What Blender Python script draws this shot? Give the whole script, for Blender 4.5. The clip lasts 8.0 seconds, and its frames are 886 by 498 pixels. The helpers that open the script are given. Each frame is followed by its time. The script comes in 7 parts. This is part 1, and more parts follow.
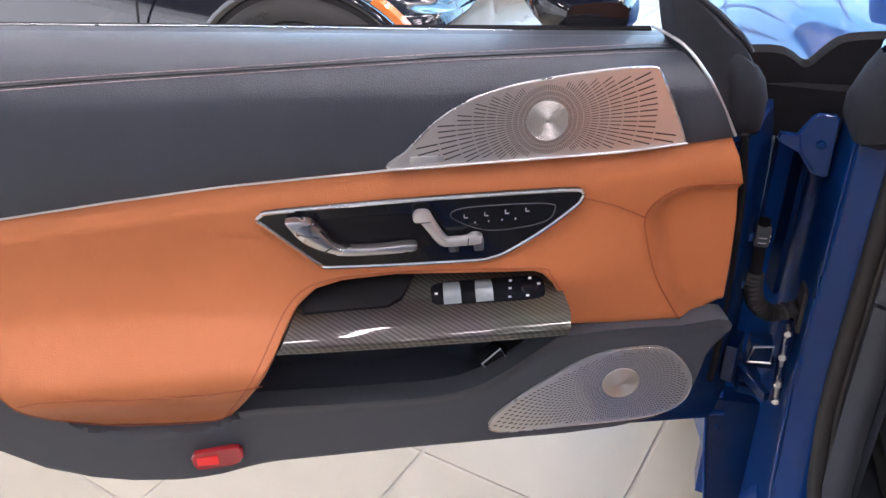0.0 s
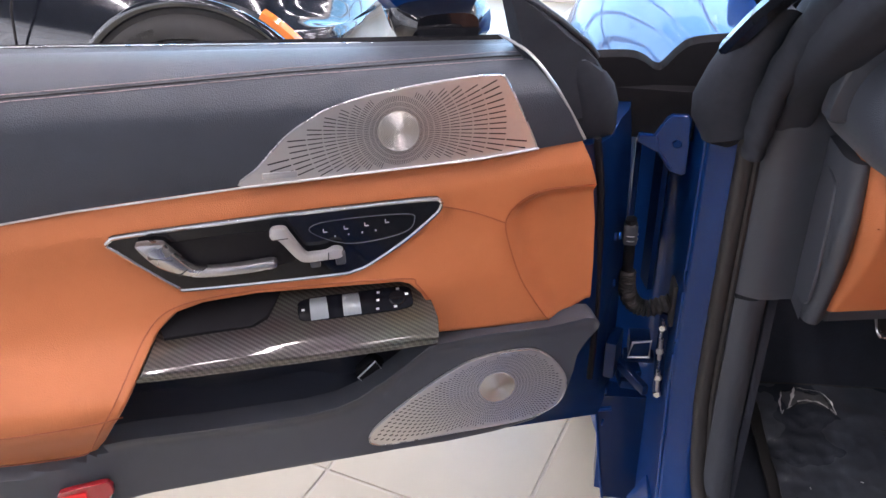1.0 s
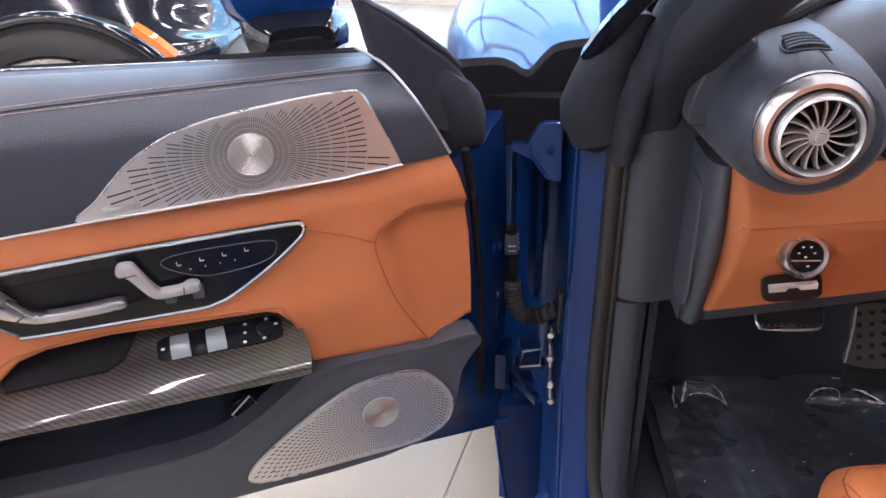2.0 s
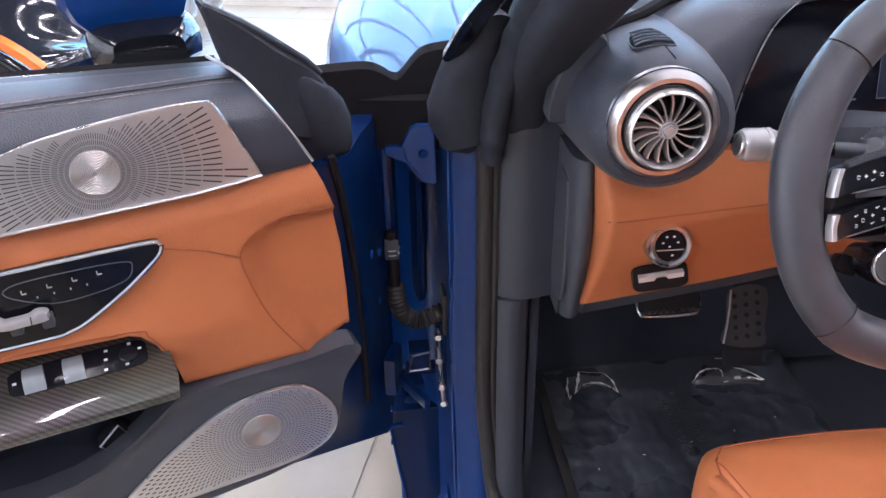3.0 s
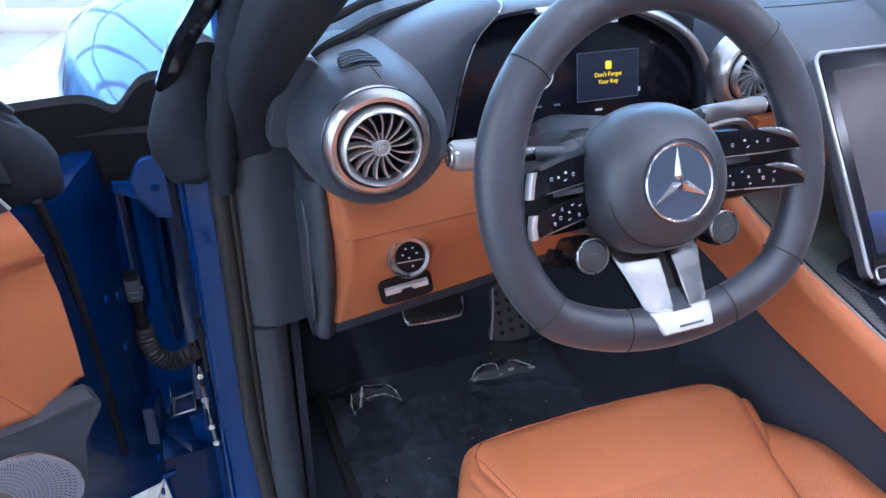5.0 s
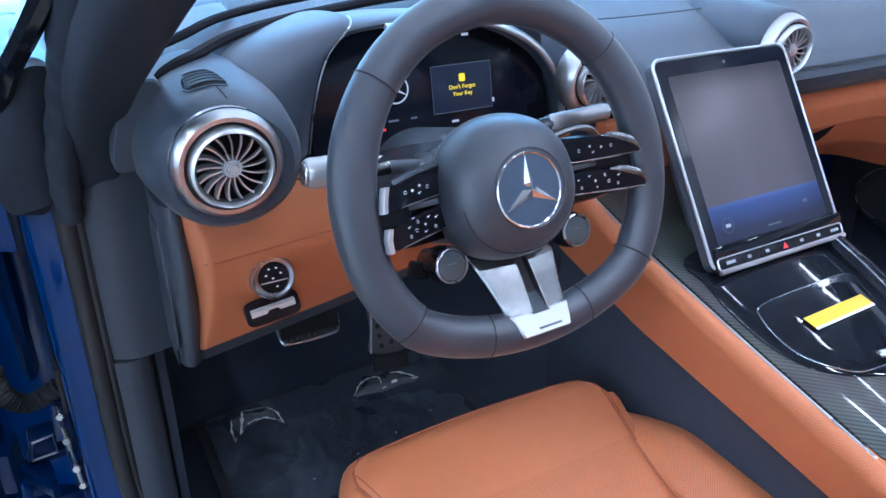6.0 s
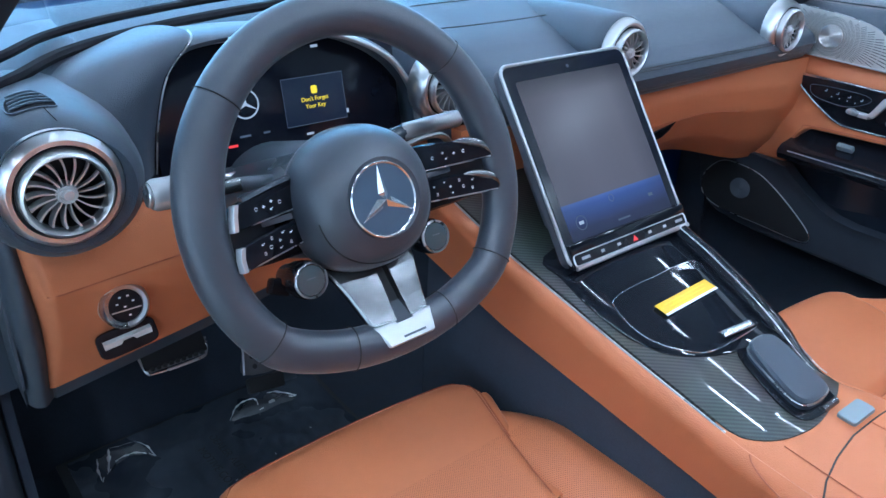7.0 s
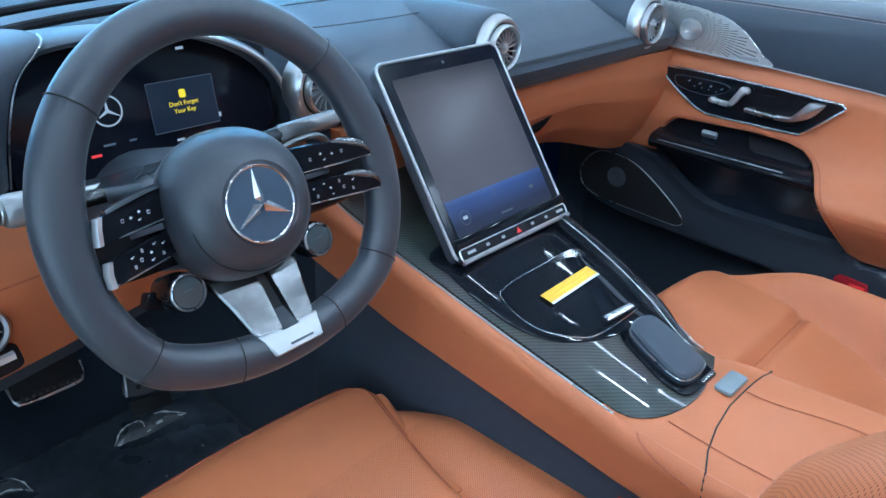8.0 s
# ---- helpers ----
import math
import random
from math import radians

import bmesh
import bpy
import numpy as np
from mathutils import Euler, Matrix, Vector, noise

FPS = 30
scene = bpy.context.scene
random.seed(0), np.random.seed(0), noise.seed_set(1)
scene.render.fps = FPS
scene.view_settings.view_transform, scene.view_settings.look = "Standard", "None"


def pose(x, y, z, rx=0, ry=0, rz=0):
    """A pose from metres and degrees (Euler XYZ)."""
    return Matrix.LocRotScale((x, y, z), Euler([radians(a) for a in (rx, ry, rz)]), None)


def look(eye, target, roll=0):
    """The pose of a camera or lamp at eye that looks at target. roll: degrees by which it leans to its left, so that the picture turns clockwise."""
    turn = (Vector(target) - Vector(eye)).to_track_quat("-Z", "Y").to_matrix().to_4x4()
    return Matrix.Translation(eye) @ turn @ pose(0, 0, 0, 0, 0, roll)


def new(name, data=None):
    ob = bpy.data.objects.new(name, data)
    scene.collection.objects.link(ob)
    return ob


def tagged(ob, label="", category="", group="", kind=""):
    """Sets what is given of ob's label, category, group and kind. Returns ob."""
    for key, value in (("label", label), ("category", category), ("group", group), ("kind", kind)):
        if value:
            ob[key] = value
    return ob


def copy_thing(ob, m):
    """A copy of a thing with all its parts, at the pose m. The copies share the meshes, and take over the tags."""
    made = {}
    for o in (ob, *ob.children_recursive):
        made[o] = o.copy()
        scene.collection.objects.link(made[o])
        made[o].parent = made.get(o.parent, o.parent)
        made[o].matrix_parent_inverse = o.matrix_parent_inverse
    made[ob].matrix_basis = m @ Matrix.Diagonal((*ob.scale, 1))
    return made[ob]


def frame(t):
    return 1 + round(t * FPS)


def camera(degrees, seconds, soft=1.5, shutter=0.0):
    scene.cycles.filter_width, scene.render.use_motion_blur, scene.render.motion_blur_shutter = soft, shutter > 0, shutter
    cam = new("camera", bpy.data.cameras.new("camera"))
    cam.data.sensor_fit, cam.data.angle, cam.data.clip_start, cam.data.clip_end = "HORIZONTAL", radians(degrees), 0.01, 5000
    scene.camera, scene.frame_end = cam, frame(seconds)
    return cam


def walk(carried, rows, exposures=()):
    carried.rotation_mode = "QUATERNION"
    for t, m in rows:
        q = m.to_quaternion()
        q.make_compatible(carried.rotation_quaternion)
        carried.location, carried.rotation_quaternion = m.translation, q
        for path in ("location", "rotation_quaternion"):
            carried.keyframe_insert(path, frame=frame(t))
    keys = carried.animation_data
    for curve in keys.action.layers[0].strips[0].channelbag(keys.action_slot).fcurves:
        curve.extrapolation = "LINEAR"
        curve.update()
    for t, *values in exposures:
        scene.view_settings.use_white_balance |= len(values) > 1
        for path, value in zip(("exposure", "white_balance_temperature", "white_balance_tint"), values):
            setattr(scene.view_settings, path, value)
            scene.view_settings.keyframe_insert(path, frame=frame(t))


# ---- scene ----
cam = camera(59.8, 8.0)
METRES, EYE, TILT, LEAN, TURN = 0.31, 1.15, 0.0, 0.0, 16.5
ROWS = [
    (0.0, 0.0, 0.0, 0.0, -0.87, -30.04, 1.5),
    (0.5, 0.1129, -0.0383, 0.0098, -3.68, -29.62, 1.55),
    (1.0, 0.2107, -0.0066, -0.0046, -7.09, -29.42, 1.48),
    (1.5, 0.2839, 0.0584, -0.0139, -10.68, -29.31, 1.45),
    (2.0, 0.3757, 0.0832, -0.0105, -14.27, -29.33, 1.37),
    (3.5, 0.5689, 0.0658, -0.0163, -25.18, -29.36, 0.85),
    (4.0, 0.6189, 0.0486, -0.0048, -28.96, -29.2, 0.55),
    (4.5, 0.6778, 0.019, 0.0016, -32.87, -28.95, 0.18),
    (6.0, 0.7953, -0.0751, 0.0223, -45.71, -27.69, -1.01),
    (6.5, 0.8186, -0.1024, 0.0248, -50.47, -27.22, -1.33),
    (7.0, 0.8452, -0.1267, 0.0272, -55.19, -26.84, -1.62),
    (7.5, 0.8631, -0.1378, 0.0223, -59.74, -26.63, -1.88),
    (8.0, 0.8768, -0.1427, 0.0124, -63.74, -26.49, -2.16),
]
walk(cam, [(t, pose(0, 0, EYE, TILT, LEAN, TURN) @ pose(METRES * x, METRES * y, METRES * z, 90 + pitch, roll, yaw)) for t, x, y, z, yaw, pitch, roll in ROWS],
     exposures=[(0.0, 0.30, 7000, 27), (2.0, 0.38, 7000, 29), (4.5, 0.38, 5750, 23), (6.5, 0.20, 4980, 9), (8.0, -0.02, 4900, 0)])
# ---- light ----
world = bpy.data.worlds.new("world")
scene.world = world
world.use_nodes = True
wn = world.node_tree.nodes
sky = wn.new("ShaderNodeTexSky")
sky.sky_type, sky.sun_disc = "NISHITA", False
sky.sun_elevation, sky.sun_rotation = radians(42), radians(-30)
world.node_tree.links.new(sky.outputs[0], wn["Background"].inputs[0])
wn["Background"].inputs[1].default_value = 0.12
sun = new("sun", bpy.data.lights.new("sun", "SUN"))
sun.data.energy, sun.data.angle, sun.data.color = 3.0, radians(0.5), (1.0, 0.95, 0.88)
sun.matrix_world = look((-6, 10, 11), (0, 0, 0))


def area(name, m, sx, sy, power, colour):
    a = new(name, bpy.data.lights.new(name, "AREA"))
    a.data.shape, a.data.size, a.data.size_y = "RECTANGLE", sx, sy
    a.data.energy, a.data.color = power, colour
    a.matrix_world = m
    return a


area("window_light_front", look((0.55, 5.60, 1.95), (-1.05, 0.26, 0.9)), 10.0, 3.2, 590, (0.20, 0.61, 1.0))
# Added fill lamp, out of view inside the room, to brighten the door.
area("window_light_side", look((-6.2, -1.5, 2.0), (0, 1.0, 0.6)), 8.0, 3.0, 130, (0.80, 0.92, 1.0))

# ---- materials ----


def rgb(*c):
    return (*c, 1.0)


def mat(name, col, rough=0.5, metal=0.0, col2=None, scale=30.0, bump=0.0, bscale=300.0, coat=0.0, spec=0.5, stain=0.06, voronoi=False):
    """A principled material with two scales of variation and a fine bump."""
    m = bpy.data.materials.new(name)
    m.use_nodes = True
    n, l = m.node_tree.nodes, m.node_tree.links
    b = n["Principled BSDF"]
    b.inputs["Roughness"].default_value = rough
    b.inputs["Metallic"].default_value = metal
    b.inputs["Specular IOR Level"].default_value = spec
    b.inputs["Coat Weight"].default_value = coat
    b.inputs["Coat Roughness"].default_value = 0.04
    tc = n.new("ShaderNodeTexCoord")
    n1 = n.new("ShaderNodeTexNoise")
    n1.inputs["Scale"].default_value, n1.inputs["Detail"].default_value = scale, 5.0
    n2 = n.new("ShaderNodeTexNoise")
    n2.inputs["Scale"].default_value, n2.inputs["Detail"].default_value = scale * 0.13, 3.0
    add = n.new("ShaderNodeMath")
    add.operation = "ADD"
    half = n.new("ShaderNodeMath")
    half.operation, half.inputs[1].default_value = "MULTIPLY", 0.5
    mix = n.new("ShaderNodeMix")
    mix.data_type = "RGBA"
    c2 = col2 or tuple(min(1.0, c * (1 + 2.2 * stain) + 0.004) for c in col)
    mix.inputs["A"].default_value = rgb(*[c * (1 - stain) for c in col])
    mix.inputs["B"].default_value = rgb(*c2)
    for t in (n1, n2):
        l.new(tc.outputs["Object"], t.inputs["Vector"])
    l.new(n1.outputs["Fac"], add.inputs[0])
    l.new(n2.outputs["Fac"], add.inputs[1])
    l.new(add.outputs[0], half.inputs[0])
    l.new(half.outputs[0], mix.inputs["Factor"])
    l.new(mix.outputs["Result"], b.inputs["Base Color"])
    mr = n.new("ShaderNodeMapRange")
    mr.inputs["To Min"].default_value, mr.inputs["To Max"].default_value = max(0.0, rough - 0.06), min(1.0, rough + 0.06)
    l.new(n2.outputs["Fac"], mr.inputs["Value"])
    l.new(mr.outputs["Result"], b.inputs["Roughness"])
    if bump:
        if voronoi:
            t = n.new("ShaderNodeTexVoronoi")
            t.inputs["Scale"].default_value = bscale
            src = t.outputs["Distance"]
        else:
            t = n.new("ShaderNodeTexNoise")
            t.inputs["Scale"].default_value, t.inputs["Detail"].default_value = bscale, 3.0
            src = t.outputs["Fac"]
        l.new(tc.outputs["Object"], t.inputs["Vector"])
        bp = n.new("ShaderNodeBump")
        bp.inputs["Strength"].default_value, bp.inputs["Distance"].default_value = bump, 0.001
        l.new(src, bp.inputs["Height"])
        l.new(bp.outputs["Normal"], b.inputs["Normal"])
    return m


def glow(name, col, strength):
    m = bpy.data.materials.new(name)
    m.use_nodes = True
    b = m.node_tree.nodes["Principled BSDF"]
    b.inputs["Base Color"].default_value = rgb(0.02, 0.02, 0.02)
    b.inputs["Emission Color"].default_value = rgb(*col)
    b.inputs["Emission Strength"].default_value = strength
    b.inputs["Roughness"].default_value = 0.2
    b.inputs["Specular IOR Level"].default_value = 0.2
    return m


def glass(name, tint=(1, 1, 1), rough=0.0):
    m = bpy.data.materials.new(name)
    m.use_nodes = True
    b = m.node_tree.nodes["Principled BSDF"]
    b.inputs["Base Color"].default_value = rgb(*tint)
    b.inputs["Transmission Weight"].default_value = 1.0
    b.inputs["Roughness"].default_value = rough
    b.inputs["IOR"].default_value = 1.45
    return m


def carbon_fibre():
    """A woven twill: small squares of tow on the slant, light and dark, under clear lacquer."""
    m = bpy.data.materials.new("carbon_fibre")
    m.use_nodes = True
    n, l = m.node_tree.nodes, m.node_tree.links
    b = n["Principled BSDF"]
    tc = n.new("ShaderNodeTexCoord")
    sx = n.new("ShaderNodeSeparateXYZ")
    l.new(tc.outputs["Object"], sx.inputs[0])

    def op(kind, a, b2):
        q = n.new("ShaderNodeMath")
        q.operation = kind
        for i, v in enumerate((a, b2)):
            if isinstance(v, float):
                q.inputs[i].default_value = v
            else:
                l.new(v, q.inputs[i])
        return q.outputs[0]

    # two-over-two twill: the tows are 1.8 mm wide and its ribs run on the slant
    yz = op("ADD", sx.outputs["Y"], op("MULTIPLY", sx.outputs["Z"], 0.85))
    u = op("MULTIPLY", sx.outputs["X"], 560.0)
    v = op("MULTIPLY", yz, 560.0)
    step4 = op("MULTIPLY", op("FRACT", op("MULTIPLY", op("ADD", op("FLOOR", u, 0.0), op("FLOOR", v, 0.0)), 0.25), 0.0), 4.0)
    warp = op("LESS_THAN", step4, 1.5)
    round_u = op("SINE", op("MULTIPLY", op("FRACT", u, 0.0), 3.1416), 0.0)
    round_v = op("SINE", op("MULTIPLY", op("FRACT", v, 0.0), 3.1416), 0.0)
    weave = op("ADD", op("MULTIPLY", warp, op("ADD", op("MULTIPLY", round_u, 0.5), 0.5)), op("MULTIPLY", op("SUBTRACT", 1.0, warp), op("MULTIPLY", round_v, 0.22)))
    ck = n.new("ShaderNodeMix")
    ck.data_type = "RGBA"
    ck.inputs["A"].default_value, ck.inputs["B"].default_value = rgb(0.014, 0.013, 0.012), rgb(0.092, 0.089, 0.082)
    l.new(weave, ck.inputs["Factor"])
    ns = n.new("ShaderNodeTexNoise")
    ns.inputs["Scale"].default_value = 14.0
    mix = n.new("ShaderNodeMix")
    mix.data_type, mix.blend_type = "RGBA", "MULTIPLY"
    mix.inputs["Factor"].default_value = 0.6
    l.new(tc.outputs["Object"], ns.inputs["Vector"])
    l.new(ck.outputs["Result"], mix.inputs["A"])
    l.new(ns.outputs["Color"], mix.inputs["B"])
    l.new(mix.outputs["Result"], b.inputs["Base Color"])
    b.inputs["Metallic"].default_value, b.inputs["Roughness"].default_value = 0.3, 0.4
    b.inputs["Coat Weight"].default_value, b.inputs["Coat Roughness"].default_value = 1.0, 0.05
    return m


def perforated(name, col, hole):
    """Leather with a grid of pin holes."""
    m = mat(name, col, 0.45, scale=60, bump=0.25, bscale=900, voronoi=True)
    n, l = m.node_tree.nodes, m.node_tree.links
    b = n["Principled BSDF"]
    tc = n.new("ShaderNodeTexCoord")
    mp = n.new("ShaderNodeMapping")
    mp.inputs["Rotation"].default_value = (0, 0, radians(45))
    vo = n.new("ShaderNodeTexVoronoi")
    vo.voronoi_dimensions = "2D"
    vo.inputs["Scale"].default_value, vo.inputs["Randomness"].default_value = 430.0, 0.0
    lt = n.new("ShaderNodeMath")
    lt.operation, lt.inputs[1].default_value = "LESS_THAN", 0.20
    mix = n.new("ShaderNodeMix")
    mix.data_type = "RGBA"
    old = b.inputs["Base Color"].links[0].from_socket
    l.new(tc.outputs["Object"], mp.inputs["Vector"])
    l.new(mp.outputs["Vector"], vo.inputs["Vector"])
    l.new(vo.outputs["Distance"], lt.inputs[0])
    sp_ = n.new("ShaderNodeSeparateXYZ")
    back = n.new("ShaderNodeMath")
    back.operation, back.inputs[1].default_value = "LESS_THAN", -0.13
    both = n.new("ShaderNodeMath")
    both.operation = "MULTIPLY"
    l.new(tc.outputs["Object"], sp_.inputs[0])
    l.new(sp_.outputs["Y"], back.inputs[0])
    l.new(lt.outputs[0], both.inputs[0])
    l.new(back.outputs[0], both.inputs[1])
    l.new(both.outputs[0], mix.inputs["Factor"])
    l.new(old, mix.inputs["A"])
    mix.inputs["B"].default_value = rgb(*hole)
    l.new(mix.outputs["Result"], b.inputs["Base Color"])
    return m


ORANGE = mat("cognac_leather", (0.450, 0.149, 0.059), 0.46, spec=0.28, col2=(0.500, 0.170, 0.070), scale=60, bump=0.25, bscale=900, voronoi=True)
PERF = perforated("cognac_perforated_leather", (0.50, 0.166, 0.062), (0.20, 0.055, 0.02))
BLACK_LEATHER = mat("black_leather", (0.028, 0.037, 0.052), 0.44, spec=0.45, scale=50, bump=0.3, bscale=900, voronoi=True, stain=0.12)
RIM_LEATHER = mat("steering_wheel_leather", (0.028, 0.033, 0.044), 0.35, spec=0.7, scale=50, bump=0.16, bscale=1300, voronoi=True, stain=0.12)
for soft in (BLACK_LEATHER, RIM_LEATHER):
    soft.node_tree.nodes["Principled BSDF"].inputs["Sheen Weight"].default_value = 0.16
    soft.node_tree.nodes["Principled BSDF"].inputs["Sheen Roughness"].default_value = 0.35
BLACK_PLASTIC = mat("black_soft_plastic", (0.036, 0.044, 0.057), 0.55, scale=40, bump=0.15, bscale=1200, stain=0.12)
GREY_PLASTIC = mat("dark_grey_plastic", (0.043, 0.050, 0.064), 0.5, scale=40, bump=0.15, bscale=1200, stain=0.1)
RUBBER = mat("black_rubber", (0.018, 0.018, 0.019), 0.6, scale=40, bump=0.2, bscale=500, stain=0.15)
CLOTH = mat("matt_black_cloth_seal", (0.024, 0.029, 0.038), 0.8, scale=120, bump=0.3, bscale=1400, spec=0.15, stain=0.2)
MATT = mat("matt_black_rubber", (0.010, 0.010, 0.012), 0.8, scale=60, spec=0.06, stain=0.15)
POD_BLACK = mat("deep_gloss_black", (0.004, 0.005, 0.008), 0.10, scale=60, spec=0.13)
POCKET = mat("dark_pocket_plastic", (0.013, 0.018, 0.030), 0.34, scale=60, bump=0.1, bscale=900)
NIGHT = mat("black_switch_plastic", (0.006, 0.006, 0.008), 0.25, scale=60, spec=0.2)
SPOKE = mat("brushed_spoke_metal", (0.21, 0.21, 0.212), 0.24, 1.0, scale=900, stain=0.02)
FOOT = mat("bright_brushed_metal", (0.36, 0.36, 0.36), 0.36, 1.0, scale=900, stain=0.02)
# Pedal metal with the footwell's shadow put into its darker colour.
PEDAL = mat("worn_pedal_metal", (0.16, 0.16, 0.165), 0.45, 0.8, scale=300, stain=0.1)
LEVER = mat("bright_lever_paint", (0.46, 0.47, 0.48), 0.28, 0.6, scale=100, coat=0.3)
KNOB_FACE = mat("pale_knob_display", (0.045, 0.060, 0.066), 0.08, scale=60)
PALE_LEVER = mat("pale_silver_lever", (0.62, 0.62, 0.61), 0.35, 0.2, scale=60)
PALE = mat("pale_satin_button", (0.22, 0.26, 0.28), 0.32, 0.3, scale=60)
SHROUD = mat("smooth_dark_shroud", (0.022, 0.027, 0.034), 0.26, scale=40, bump=0.1, bscale=1200, spec=0.6, stain=0.08)
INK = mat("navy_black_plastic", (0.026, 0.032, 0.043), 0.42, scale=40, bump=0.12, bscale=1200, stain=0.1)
# Speaker metal darkened for the shade on the passenger side.
SHADED_MESH = mat("dark_speaker_metal", (0.030, 0.031, 0.034), 0.4, 0.4, scale=200, bump=0.1, bscale=1500)


def turned_metal():
    """Metal turned on a lathe: its highlight draws out across the fine rings."""
    m = mat("turned_metal", (0.40, 0.395, 0.385), 0.36, 1.0, scale=200, stain=0.05)
    n, l = m.node_tree.nodes, m.node_tree.links
    tg = n.new("ShaderNodeTangent")
    tg.direction_type, tg.axis = "RADIAL", "Y"
    l.new(tg.outputs[0], n["Principled BSDF"].inputs["Tangent"])
    n["Principled BSDF"].inputs["Anisotropic"].default_value = 0.7
    return m


TURNED = turned_metal()
DARK = mat("unlit_black_plastic", (0.008, 0.008, 0.010), 0.7, scale=40)
GLOSS = mat("piano_black", (0.005, 0.006, 0.009), 0.06, coat=0.15, scale=20, spec=0.3)
CHROME = mat("chrome", (0.78, 0.79, 0.80), 0.20, 1.0, scale=80, stain=0.03)
SATIN = mat("satin_silver", (0.58, 0.58, 0.59), 0.28, 1.0, scale=200, bump=0.08, bscale=1500, stain=0.05)
MESH_METAL = mat("brushed_speaker_metal", (0.74, 0.73, 0.70), 0.30, 0.85, scale=200, bump=0.1, bscale=1600, stain=0.06)
CARBON = carbon_fibre()
BLADE = mat("silver_painted_plastic", (0.56, 0.57, 0.58), 0.30, 0.7, scale=200, stain=0.04)
RING = mat("polished_vent_ring", (0.74, 0.74, 0.74), 0.30, 1.0, scale=120, stain=0.04)
BLUE = mat("metallic_blue_paint", (0.0002, 0.031, 0.150), 0.45, 0.0, col2=(0.0002, 0.036, 0.170), scale=6, coat=0.6, spec=0.06, stain=0.03)
# Darker copy of the body blue: shade of the recess put into the paint.
BLUE_SHADED = mat("blue_jamb_paint", (0.0003, 0.013, 0.064), 0.42, 0.0, col2=(0.0003, 0.016, 0.074), scale=6, coat=0.45, spec=0.12, stain=0.04)
DARK_PAINT = mat("dark_blue_black_paint", (0.008, 0.011, 0.018), 0.12, 0.2, scale=500, coat=1.0)
CARPET = mat("black_carpet", (0.026, 0.034, 0.050), 0.95, scale=300, bump=0.8, bscale=900, stain=0.25)
THREAD = mat("pale_pink_thread", (0.36, 0.28, 0.29), 0.7, scale=300)
SEAM = mat("seam_shadow_thread", (0.30, 0.08, 0.03), 0.7, scale=300)
RED = mat("red_reflector_plastic", (0.32, 0.012, 0.022), 0.12, coat=1.0, scale=300, bump=0.3, bscale=700)
AMBER = mat("amber_marker", (0.8, 0.20, 0.03), 0.15, coat=1.0, scale=100)
DIM_MARK = mat("grey_print", (0.34, 0.35, 0.37), 0.5, scale=100)
WHITE_MARK = mat("white_print", (0.75, 0.76, 0.78), 0.5, scale=100)
YELLOW = mat("yellow_sticker", (0.70, 0.41, 0.008), 0.4, scale=30)
CLEAR = glass("clear_glass", (0.97, 0.99, 1.0))
DARK_CEILING = mat("dark_open_ceiling", (0.07, 0.07, 0.075), 0.8, scale=3)
GREY_WALL = mat("grey_wall_paint", (0.42, 0.42, 0.43), 0.6, scale=6, bump=0.1, bscale=200)
WHITE_WALL = mat("white_wall_paint", (0.80, 0.80, 0.79), 0.6, scale=8, bump=0.1, bscale=200)
TILE = mat("cream_floor_tile", (0.41, 0.372, 0.29), 0.30, col2=(0.46, 0.420, 0.335), scale=14, bump=0.05, bscale=60, stain=0.06)
GROUT = mat("grey_grout", (0.42, 0.39, 0.34), 0.85, scale=60)
TYRE = mat("tyre_rubber", (0.022, 0.022, 0.023), 0.75, scale=30, bump=0.3, bscale=300, stain=0.15)

# ---- building blocks ----


def part(name, bm, material, parent=None, label="", smooth=True):
    """Links a bmesh as one mesh object under a thing or part."""
    me = bpy.data.meshes.new(name)
    bmesh.ops.recalc_face_normals(bm, faces=bm.faces[:])
    bm.to_mesh(me)
    bm.free()
    if smooth:
        me.shade_smooth()
        me.set_sharp_from_angle(angle=radians(38))
    me.materials.append(material)
    ob = new(name, me)
    if parent:
        ob.parent = parent
    if label:
        tagged(ob, label)
    return ob


def thing(name, label, category, m=None, kind="", group=""):
    e = new(name)
    e.empty_display_size = 0.05
    if m:
        e.matrix_world = m
    return tagged(e, label, category, group, kind)


def box(sx, sy, sz, at=(0, 0, 0), bevel=0.0, segs=2, rot=None, bm=None):
    b = bmesh.new()
    bmesh.ops.create_cube(b, size=1.0, matrix=Matrix.Diagonal((sx, sy, sz, 1)))
    if bevel:
        bmesh.ops.bevel(b, geom=b.edges[:], offset=bevel, segments=segs, affect="EDGES", profile=0.6)
    m = Matrix.Translation(at) @ (rot or Matrix())
    bmesh.ops.transform(b, matrix=m, verts=b.verts[:])
    return join(bm, b)


def join(bm, b):
    """Adds b to bm, where there is one."""
    if bm is None:
        return b
    me = bpy.data.meshes.new("tmp")
    b.to_mesh(me)
    b.free()
    bm.from_mesh(me)
    bpy.data.meshes.remove(me)
    return bm


